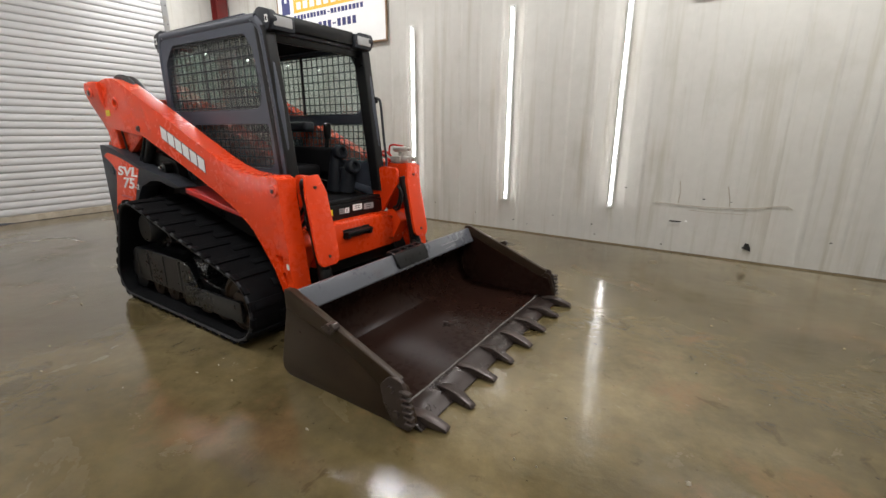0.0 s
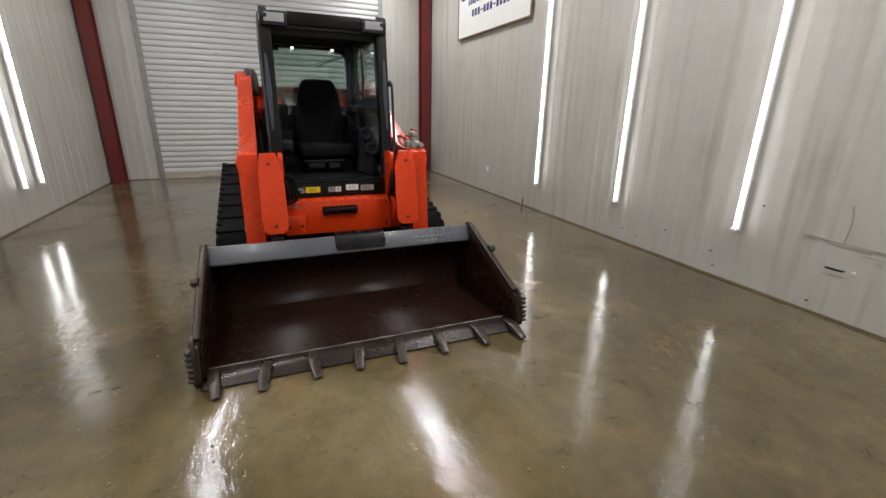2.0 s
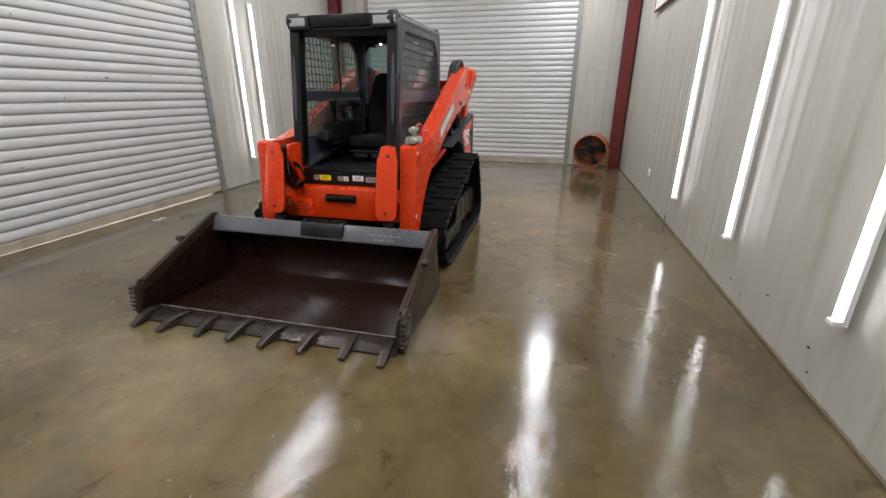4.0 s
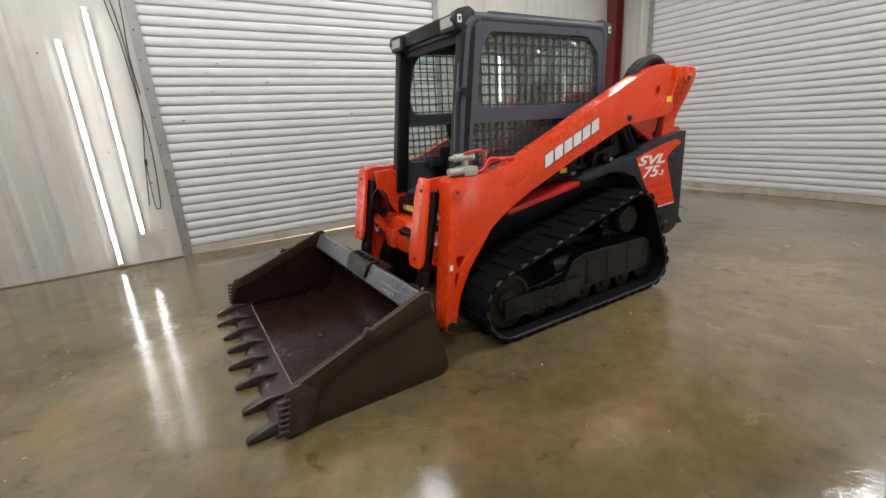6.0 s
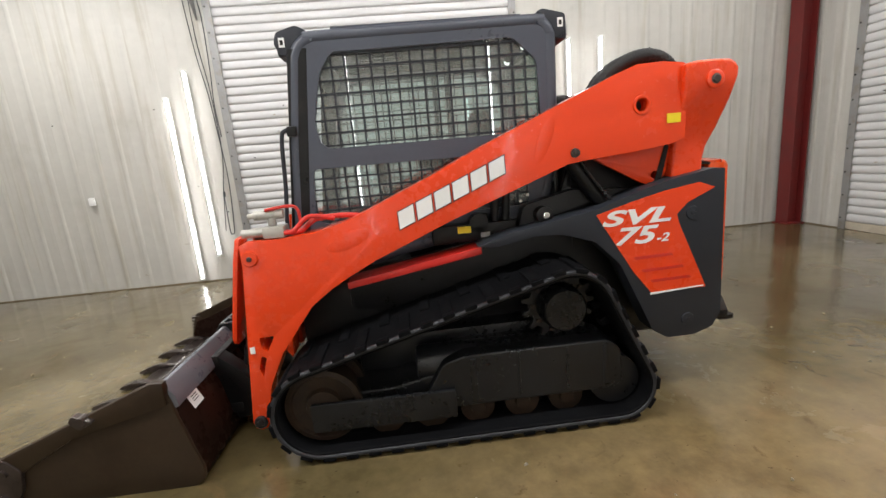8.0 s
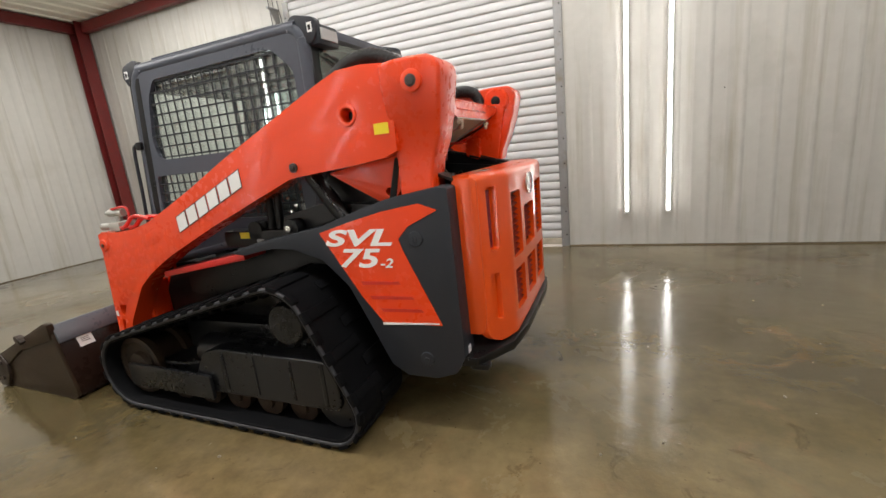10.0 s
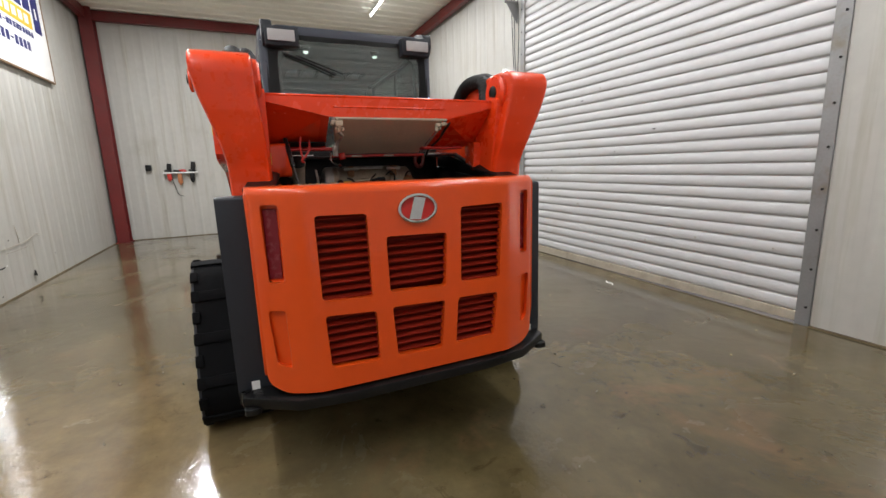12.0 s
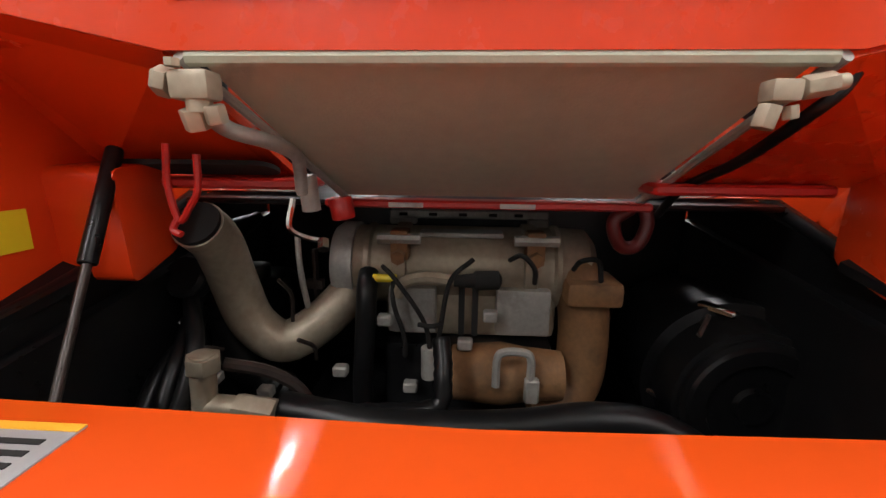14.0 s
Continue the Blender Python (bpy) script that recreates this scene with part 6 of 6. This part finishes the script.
for cx, cy, cz, r in ((0.64, 0.36, 1.05, 0.062), (0.53, 0.33, 1.165, 0.06)):
    pod = part("vent_pod", lathe((cx - 0.06, cy, cz - 0.01), (1, -0.1, 0.12), [(0, r * 0.7), (0.02, r * 0.95), (0.06, r), (0.09, r * 0.92), (0.1, r * 0.72), (0.095, r * 0.55), (0.06, r * 0.5), (0.058, 0.001)], 28), DARK, cab, "round dark plastic vent")
    part("vent_stalk", rod((cx - 0.05, cy, cz - 0.02), (cx - 0.1, cy, 0.84), 0.05, 0.07, 18), DARK, pod)
part("side_pod", block(0.47, 0.62, -0.40, -0.29, 1.03, 1.13, 0.04, 4), DARK, cab, "rounded dark grey pod")
for y0, y1, z0, z1 in ((-0.2, 0.16, 0.915, 0.93), (-0.16, -0.02, 0.86, 0.9), (0.02, 0.12, 0.855, 0.9)):
    part("foot_panel", block(0.33, 0.37, y0, y1, z0, z1, 0.006), DARK, cab)
part("engine_side", join(block(-0.30, 0.15, 0.46, 0.56, 0.93, 1.03, 0.02), rod((-0.1, 0.5, 1.03), (-0.1, 0.56, 1.03), 0.05, seg=20)), BLACK, loader)
part("warning_decal", block(-0.055, 0.015, 0.5605, 0.563, 0.985, 1.02), YELLOW, loader, "yellow warning decal")
part("filler_cap", lathe((-0.13, 0.515, 1.03), (0, 0, 1), [(0, 0.028), (0.02, 0.03), (0.04, 0.028), (0.045, 0.02)], 18), BLACK, loader, "black filler cap")
part("cap_tag", block(-0.155, -0.105, 0.5605, 0.563, 0.955, 0.98), SILVER, loader, "pale tag")
for s in (1, -1):
    for xx in (-0.195, -0.255):
        part("ribbed_duct", flip(hose([(xx + 0.01, 0.515, 0.96), (xx, 0.52, 1.08), (xx - 0.01, 0.515, 1.26)], 0.02, 12, ridges=0.16, steps=10), s), BLACK, loader, "ribbed black duct hose")
    for xx, zz in ((-0.33, 1.19), (-0.38, 1.15), (-0.34, 1.12)):
        part("panel_bolt", flip(rod((xx, 0.50, zz), (xx, 0.513, zz), 0.009, seg=6), s), CHROME, loader)

# bucket
bx = [(2.20, 0.0), (1.36, 0.0), (1.325, 0.02), (1.31, 0.07), (1.36, 0.33), (1.395, 0.41), (1.425, 0.47)]
inner_line = [(1.44, 0.455), (1.418, 0.40), (1.388, 0.31), (1.37, 0.22), (1.39, 0.13), (1.45, 0.06), (1.54, 0.028), (2.20, 0.024)]
bucket = part("bucket", plate(bx + inner_line, -0.93, 0.93, (), "y", 0.003, 1), STEEL, loader, "brown worn steel bucket resting on the floor", 50)
part("top_lip", plate([(1.44, 0.513), (1.42, 0.512), (1.375, 0.455), (1.365, 0.40), (1.40, 0.385), (1.492, 0.398), (1.494, 0.410)], -0.93, 0.93, (), "y", 0.006), LIP, bucket, "blue-grey painted top lip with chalk writing")
for s in (1, -1):
    part("bucket_side", flip(plate(rounded([(1.41, 0.505), (1.46, 0.51), (2.10, 0.24), (2.20, 0.22), (2.25, 0.05), (2.22, 0.0), (1.36, 0.0), (1.315, 0.03), (1.31, 0.08)], 0.012), 0.925, 0.948, (), "y", 0.004), s), DUSTY, bucket, "scuffed bucket side plate")
    part("side_bead", flip(plate([(1.45, 0.535), (1.40, 0.53), (1.40, 0.425), (1.83, 0.315), (2.10, 0.165), (2.17, 0.25)], 0.918, 0.960, (), "y", 0.008), s), DUSTY, bucket, "raised band along the bucket side")
    for k in range(6):
        part("wear_ridge", flip(block(2.215 - 0.006 * k, 2.262 - 0.003 * k, 0.955, 0.985, 0.05 + 0.03 * k, 0.068 + 0.03 * k, 0.005, 1), s), EDGE, bucket)
    part("side_cutter", flip(join(plate(rounded([(2.06, 0.20), (2.12, 0.262), (2.19, 0.255), (2.225, 0.18), (2.25, 0.06), (2.235, 0.01), (2.14, 0.01), (2.08, 0.10)], 0.02), 0.945, 0.968, (), "y", 0.006),
                                  rod((2.13, 0.94, 0.20), (2.13, 0.98, 0.20), 0.018, seg=8), rod((2.16, 0.94, 0.08), (2.16, 0.98, 0.08), 0.018, seg=8)), s), EDGE, bucket, "worn side cutter plate")
    part("hook", flip(join(plate(rounded([(1.70, 0.40), (1.78, 0.44), (1.80, 0.41), (1.76, 0.37)], 0.01), 0.945, 0.985, (), "y", 0.005), rod((1.75, 0.945, 0.41), (1.75, 0.99, 0.41), 0.02, seg=10)), s), EDGE, bucket, "lifting hook")
for s in (1, -1):
    part("side_lining", flip(plate([(1.44, 0.47), (2.10, 0.205), (2.19, 0.19), (2.235, 0.05), (2.2, 0.026), (1.50, 0.03), (1.40, 0.1), (1.39, 0.3)], 0.915, 0.9248, (), "y", 0.002, 1), s), STEEL, bucket, "dark glossy inner face of the bucket side")
part("cutting_edge", plate([(2.11, 0.024), (2.115, 0.036), (2.23, 0.034), (2.275, 0.01), (2.27, 0.0), (2.11, 0.0)], -0.93, 0.93, (), "y", 0.003, 1), EDGE_STRIP, bucket, "scraped bare cutting edge")
part("weld_bead", hose([(2.109, y, 0.032 + 0.002 * math.sin(31 * y)) for y in np.linspace(-0.91, 0.91, 60)], 0.005, 6, 1), WELD, bucket, "pale weld bead along the cutting edge")
tooth_me = None
for k in range(8):
    if tooth_me is None:
        bm = plate([(-0.065, 0.036), (-0.06, 0.043), (-0.01, 0.056), (0.04, 0.06), (0.09, 0.050), (0.162, 0.026), (0.175, 0.013), (0.168, 0.006), (0.10, 0.010), (0.05, 0.006), (0.02, 0.006), (0.02, 0.036)], -0.03, 0.03, (), "y", 0.005)
        for v in bm.verts:
            v.co.y *= 0.6 if v.co.x < -0.04 else 0.92 if v.co.x < 0.11 else 0.72
        tooth_me = finish("tooth", bm, EDGE)
    ob = new("tooth", tooth_me)
    ob.location = (2.205 + random.uniform(-0.012, 0.02), -0.875 + 0.25 * k, 0.002)
    ob.rotation_euler = (radians(random.uniform(-6, 6)), 0, radians(random.uniform(-10, 10)))
    ob.parent = bucket
STEP_HOLES = [rounded([(1.390, -0.095 + 0.083 * k), (1.440, -0.095 + 0.083 * k), (1.440, -0.031 + 0.083 * k), (1.390, -0.031 + 0.083 * k)], 0.012) for k in range(4)]
part("hitch_step", join(plate(rect(1.372, 1.458, -0.11, 0.233, 0.02), 0.508, 0.526, STEP_HOLES, "z", 0.003, 1),
                        *[plate(rounded([(1.37, 0.44), (1.40, 0.44), (1.485, 0.43), (1.49, 0.47), (1.46, 0.522), (1.43, 0.532), (1.385, 0.532)], 0.015), y, y + 0.016, (), "y", 0.004, 1) for y in (-0.115, -0.03, 0.053, 0.136, 0.222)],
                        plate([(1.492, 0.425), (1.502, 0.427), (1.474, 0.50), (1.455, 0.525), (1.446, 0.515)], -0.11, 0.233, (), "y", 0.003, 1)),
     BLACK, bucket, "black slotted steel step over the lip")
for line, (zz, x0, marks) in enumerate(((0.462, 0.455, (0.016, 0.02, 0.012, 0.018, 0.02, 0.012, 0.018, 0.014, 0.02)), (0.432, 0.50, (0.016, 0.012, 0.02, 0.014, 0.018, 0.012)))):
    yy = x0
    for w in marks:
        part("chalk_mark", moved(block(0, 0.0015, -w / 2, w / 2, -0.0028, 0.0028), Matrix.Translation((1.494 - (zz - 0.41) * 0.52, yy, zz)) @ Matrix.Rotation(radians(-27), 4, "Y") @ Matrix.Rotation(radians(random.uniform(-60, 60)), 4, "X")), CHALK, bucket)
        yy += w + 0.012
lab = part("bucket_label", moved(block(-0.0045, -0.0025, 0.745, 0.835, -0.048, 0.048), Matrix.Translation((1.3775, 0, 0.37)) @ Matrix.Rotation(radians(24), 4, "Y")), WHITE, bucket, "white paper label with small print")
for k in range(3):
    part("label_line", moved(block(-0.0055, -0.0045, 0.765, 0.815, 0.012 * k - 0.02, 0.012 * k - 0.016), Matrix.Translation((1.3775, 0, 0.37)) @ Matrix.Rotation(radians(24), 4, "Y")), HOLE, bucket)
part("stud", rod((1.78, 0.03, 0.024), (1.775, 0.03, 0.045), 0.012, seg=10), EDGE, bucket)
part("stud", rod((1.80, 0.06, 0.024), (1.80, 0.062, 0.036), 0.016, seg=10), EDGE, bucket)
part("coupler_frame", join(block(1.26, 1.33, -0.56, 0.56, 0.12, 0.18, 0.01), block(1.34, 1.40, -0.56, 0.56, 0.40, 0.46, 0.01), block(1.22, 1.34, -0.12, 0.12, 0.16, 0.42, 0.02)), BLACK, loader, "black quick coupler frame")


# ---- things on the walls and round the room ----
def wall_sign(x0, x1, z0, label):
    """A printed board in a thin wooden frame; the maker's marks and numbers are plain shapes."""
    y = Y1 - 0.03
    z1, w = z0 + 1.22, x1 - x0
    sign = thing("wall_sign", ((x0 + x1) / 2, y, z0), label, "sign", "wall signs")
    inv = Matrix.Translation((-(x0 + x1) / 2, -y, -z0))

    def bit(name, bm, mat, lab=""):
        return part(name, moved(bm, inv), mat, sign, lab)

    def bar(a0, a1, b0, b1, mat, name="printed_bar", d=0.004):
        bit(name, block(x0 + a0 * w, x0 + a1 * w, y - 0.018 - d, y - 0.018, z0 + b0, z0 + b1), mat)

    bit("board", block(x0, x1, y - 0.018, y, z0, z1), WHITE, "white printed board")
    for a, b, c, d in ((x0 - 0.02, x1 + 0.02, z0 - 0.02, z0 + 0.004), (x0 - 0.02, x1 + 0.02, z1 - 0.004, z1 + 0.02), (x0 - 0.02, x0 + 0.004, z0, z1), (x1 - 0.004, x1 + 0.02, z0, z1)):
        bit("sign_frame", block(a, b, y - 0.026, y, c, d, 0.002, 1), FRAME, "thin brown frame")
    bar(0.05, 0.95, 1.15, 1.18, NAVY)
    for k in range(9):
        a = 0.045 + 0.102 * k
        if k in (0, 8):
            bit("printed_shape", plate(rounded([(x0 + a * w, z0 + 0.60), (x0 + (a + 0.085) * w, z0 + 0.60), (x0 + (a + 0.085) * w, z0 + 1.11), (x0 + a * w, z0 + 1.11)], 0.02), y - 0.022, y - 0.018,
                                       [rounded([(x0 + (a + 0.03) * w, z0 + 0.78), (x0 + (a + 0.055) * w, z0 + 0.78), (x0 + (a + 0.055) * w, z0 + 0.92), (x0 + (a + 0.03) * w, z0 + 0.92)], 0.01)]), NAVY)
        else:
            bar(a, a + 0.08, 0.83, 1.10, NAVY)
    bar(0.17, 0.83, 0.60, 0.80, AMBER, "printed_band")
    for k in range(9):
        bar(0.20 + 0.068 * k, 0.245 + 0.068 * k, 0.645, 0.755, WHITE, d=0.005)
    for k in range(20):
        bar(0.17 + 0.033 * k, 0.19 + 0.033 * k + 0.003 * (k % 3), 0.49 if k != 10 else 0.515, 0.56 if k != 10 else 0.53, NAVY)
    for k in range(12):
        bar(0.23 + 0.045 * k, 0.26 + 0.045 * k, 0.29 if k not in (3, 7) else 0.335, 0.40 if k not in (3, 7) else 0.355, NAVY)
    return sign


FRAME = material("sign_frame_wood", (0.2, 0.12, 0.06), 0.6, vary=0.2, scale=8)
wall_sign(-3.68, -1.25, 2.645, "white printed sign board with navy and amber print")
wall_sign(2.77, 5.25, 2.655, "white printed sign board with navy and amber print")

# drum fan in the corner by the end door
fan = thing("drum_fan", (-5.02, 2.5, 0), "faded orange drum fan with dark wire guard on floor", "fan")
FM = pose(0.02, 0, 0.37, 0, 0, -12)
part("drum", moved(lathe((-0.18, 0, 0), (1, 0, 0), [(0, 0.305), (0.0, 0.318), (0.02, 0.328), (0.18, 0.315), (0.36, 0.328), (0.38, 0.318), (0.38, 0.308), (0.37, 0.302), (0.19, 0.298), (0.02, 0.3)], 40), FM), FANORANGE, fan, "dented orange drum")
rings = []
for r in (0.06, 0.12, 0.18, 0.24, 0.30):
    rings.append(hose([(0.20, r * math.cos(a), r * math.sin(a)) for a in np.linspace(0, 2 * math.pi, 25)], 0.004, 6, 1))
for k in range(8):
    a = math.pi * k / 4
    rings.append(rod((0.205, 0.04 * math.cos(a), 0.04 * math.sin(a)), (0.205, 0.31 * math.cos(a), 0.31 * math.sin(a)), 0.004, seg=6))
part("guard", moved(join(*rings), FM), BLACK, fan, "dark wire guard")
for k in range(4):
    blade = plate(rounded([(-0.03, 0.05), (0.03, 0.05), (0.11, 0.27), (-0.07, 0.28)], 0.03), -0.003, 0.003, (), "x", 0.001, 1)
    moved(blade, Matrix.Rotation(radians(28), 4, "Z"))
    part("blade", moved(moved(blade, Matrix.Rotation(math.pi / 2 * k + 0.4, 4, "X")), FM @ Matrix.Translation((0.04, 0, 0))), DARK, fan)
part("motor", moved(lathe((-0.14, 0, 0), (1, 0, 0), [(0, 0.06), (0.02, 0.085), (0.16, 0.085), (0.2, 0.06)], 24), FM), BLACK, fan)
part("motor_mount", moved(join(rod((-0.05, -0.31, 0), (-0.05, 0.31, 0), 0.012, seg=8), rod((-0.1, -0.31, 0), (-0.1, 0.31, 0), 0.012, seg=8)), FM), BLACK, fan)
part("back_plate", moved(plate(circle(0, 0, 0.30, 32), -0.17, -0.165, (), "x"), FM), BLACK, fan)
part("stand", moved(join(*[hose([(-0.2, q * 0.3, 0.015), (0.22, q * 0.3, 0.015)], 0.014, 8, 2) for q in (1, -1)], *[rod((0.0, q * 0.335, 0.015), (0.0, q * 0.335, 0.40), 0.014, seg=8) for q in (1, -1)],
                         *[block(-0.02, 0.02, min(q * 0.30, q * 0.35), max(q * 0.30, q * 0.35), 0.0, 0.03) for q in (1, -1)], rod((0.2, -0.3, 0.015), (0.2, 0.3, 0.015), 0.012, seg=8)), pose(0.02, 0, 0, 0, 0, -12)), FANORANGE, fan, "orange tube stand")

# tool rack on the far wall
rack = thing("tool_rack", (X1 - 0.02, 1.88, 1.3), "white shelf rail holding black and red hand tools", "tool rack")
part("rail", block(-0.10, 0.0, -0.30, 0.30, 0.0, 0.03, 0.004, 1), WHITE, rack, "white rail")
for yy, h, mt, lab in ((0.2, 0.17, BLACK, "black drill battery"), (-0.22, 0.2, BLACK, "black cordless tool"), (-0.05, 0.05, REDTOOL, "red tool"), (0.05, 0.04, BLACK, "black tool")):
    part("tool", moved(join(block(-0.09, -0.03, -0.035, 0.045, 0.03, 0.03 + h, 0.012), block(-0.10, -0.02, -0.05, 0.08, 0.03, 0.07, 0.012)), Matrix.Translation((0, yy, 0)) @ Matrix.Rotation(radians(8), 4, "X")), mt, rack, lab)
for yy, h, mt, lab in ((0.2, 0.12, REDTOOL, "red hanging tool"), (0.02, 0.2, FANORANGE, "orange hanging bottle"), (-0.2, 0.16, BLACK, "black hanging tool")):
    part("hanging_tool", join(block(-0.08, -0.02, yy - 0.04, yy + 0.04, -h, 0.0, 0.015), rod((-0.05, yy, -h), (-0.05, yy, -h - 0.03), 0.02, seg=12)), mt, rack, lab)
part("cord", hose([(-0.05, 0.16, -0.1), (-0.04, 0.12, -0.3), (-0.05, 0.08, -0.42), (-0.04, 0.0, -0.46)], 0.006, 6), BLACK, rack)
speaker = thing("wall_box", (X1 - 0.02, 2.42, 1.42), "small black box on the white wall", "wall box")
part("box", block(-0.06, 0.0, -0.05, 0.05, -0.06, 0.06, 0.015), BLACK, speaker)

# light stand
stand = thing("tripod_stand", (6.35, 0.02, 0), "slim black tripod stand by the far wall", "tripod")
part("mast", join(rod((0, 0, 0.35), (0, 0, 1.0), 0.014, seg=10), rod((0, 0, 1.0), (0, 0, 1.5), 0.009, seg=10)), BLACK, stand)
for k in range(3):
    a = 2 * math.pi * k / 3 + 0.5
    part("leg", rod((0.02 * math.cos(a), 0.02 * math.sin(a), 0.62), (0.36 * math.cos(a), 0.36 * math.sin(a), 0.006), 0.010, seg=8), BLACK, stand)
part("head", join(block(-0.03, 0.03, -0.03, 0.03, 1.5, 1.58, 0.008), rod((0, 0, 0.6), (0, 0, 0.66), 0.025, seg=12)), BLACK, stand)


# wall wear: torn sheet metal, dents and screws
def scar(x, z, pts, mat=HOLE, side=1):
    y = Y1 - 0.0165 if side > 0 else Y0 + 0.0165
    part("wall_scar", plate([(x + 0.65 * a, z + 0.65 * b) for a, b in pts], y - 0.001, y + 0.001, (), "y"), mat, wall_left if side > 0 else wall_right)


scar(2.855, 0.362, [(-0.09, -0.012), (0.0, -0.016), (0.08, -0.01), (0.10, 0.012), (0.02, 0.008), (-0.08, 0.01)])
scar(2.95, 0.372, [(0, -0.012), (0.04, -0.01), (0.045, 0.012), (0.01, 0.016)], WHITE)
scar(3.553, 0.165, [(-0.07, -0.03), (0.01, -0.05), (0.06, -0.07), (0.05, -0.02), (0.02, 0.05), (-0.03, 0.06), (-0.04, 0.01)])
for pts in ([(2.63, 0.56), (2.86, 0.55), (3.19, 0.55), (3.53, 0.57), (3.78, 0.62), (3.86, 0.59)], [(2.85, 0.81), (2.87, 0.70), (2.86, 0.56)], [(3.30, 0.78), (3.33, 0.66), (3.34, 0.57)]):
    part("wall_crease", hose([(x, Y1 - 0.0095, z) for x, z in pts], 0.0035, 6, 5), STAIN, wall_left, "tan crease line in the dented sheet")
scar(3.25, 0.50, [(-0.42, -0.004), (-0.1, -0.012), (0.3, -0.004), (0.5, 0.012), (0.3, 0.003), (-0.1, -0.005), (-0.42, 0.003)], STAIN)
for x, z in ((1.45, 0.28), (1.95, 0.22), (2.0, 0.1), (3.1, 0.63), (3.35, 0.62), (2.3, 0.7), (0.9, 0.16), (-0.4, 0.28), (1.1, 0.12), (0.3, 0.2), (2.75, 0.08), (4.2, 0.3)):
    w = random.uniform(0.008, 0.03)
    scar(x, z, [(-w, -0.006), (w * 0.4, -0.01), (w, 0.004), (0, 0.01)])
scar(-1.15, 0.06, [(-0.03, -0.06), (0.03, -0.06), (0.02, 0.07), (-0.01, 0.09), (-0.03, 0.02)])
for x, z, w in ((2.66, 0.36, 0.09), (3.3, 0.55, 0.05), (3.9, 0.18, 0.05), (4.6, 2.2, 0.02), (3.35, 2.3, 0.02), (3.0, 1.3, 0.012), (-3.2, 2.6, 0.02), (-3.0, 1.7, 0.01), (2.68, 0.93, 0.03)):
    scar(x, z, [(-w, -0.008), (w * 0.5, -0.012), (w, 0.004), (0, 0.012)], STAIN if w > 0.04 else HOLE, -1)
for pts in ([(2.76, 3.75), (2.72, 3.05), (2.69, 2.74), (2.65, 2.42), (2.62, 1.9), (2.60, 1.49), (2.61, 1.1), (2.645, 0.68), (2.67, 0.63), (2.70, 0.68), (2.69, 1.18)],
            [(2.68, 3.75), (2.67, 3.05), (2.62, 2.46), (2.615, 1.72), (2.69, 1.2), (2.755, 0.68)], [(2.60, 3.7), (2.56, 3.3), (2.575, 2.7), (2.60, 2.3), (2.585, 1.9)]):
    part("wall_cable", hose([(x, Y0 + 0.028, z) for x, z in pts], 0.0055, 6), DARK, wall_right, "thin dark cable hanging on the wall")
part("cable_plug", rod((2.69, Y0 + 0.03, 1.13), (2.685, Y0 + 0.03, 1.20), 0.016, seg=10, bevel=0.004), DARK, wall_right, "dark cable plug")
box1 = thing("outlet_box", (4.35, Y0 + 0.02, 1.22), "small white outlet box on the ribbed wall", "outlet box", "outlet boxes")
part("cover", block(-0.035, 0.035, 0, 0.03, -0.05, 0.05, 0.006), WHITE, box1)
box2 = thing("outlet_box", (-2.3, Y1 - 0.045, 0.42), "small white outlet box on the ribbed wall", "outlet box", "outlet boxes")
part("cover", block(-0.035, 0.035, 0, 0.03, -0.05, 0.05, 0.006), WHITE, box2)
bracket = thing("door_bracket", (2.62, Y0 + 0.01, 3.5), "grey steel bracket beside the rolling door", "bracket")
part("bracket_arm", join(block(-0.02, 0.02, 0.0, 0.22, 0.06, 0.09, 0.004, 1), plate([(0.0, -0.2), (0.02, -0.2), (0.2, 0.07), (0.0, 0.07)], -0.006, 0.006, (), "x", 0.002, 1)), TRACKING, bracket)

# a scrap of white tape and grit on the floor
tape = thing("tape_scrap", (0.25, -2.83, 0.0), "small curled scrap of white tape on the floor", "tape scrap")
part("strip", hose([(-0.06, 0.03, 0.006), (-0.02, 0.0, 0.008), (0.03, 0.01, 0.006), (0.08, -0.02, 0.008)], 0.006, 6), WHITE, tape)
grit = bmesh.new()
for k in range(170):
    x, y = random.uniform(-3.5, 4.8), random.uniform(-2.9, 2.9)
    if -1.6 < x < 2.5 and abs(y) < 1.0:
        continue
    g = random.uniform(0.003, 0.011)
    bmesh.ops.create_icosphere(grit, subdivisions=1, radius=g, matrix=Matrix.LocRotScale((x, y, g * 0.3), Euler((random.random() * 6, random.random() * 6, 0)), (1, random.uniform(0.5, 1.3), 0.5)))
tagged(part("floor_grit", grit, STAIN), "scattered mud crumbs and grit on the wet floor", "grit", kind="stuff")
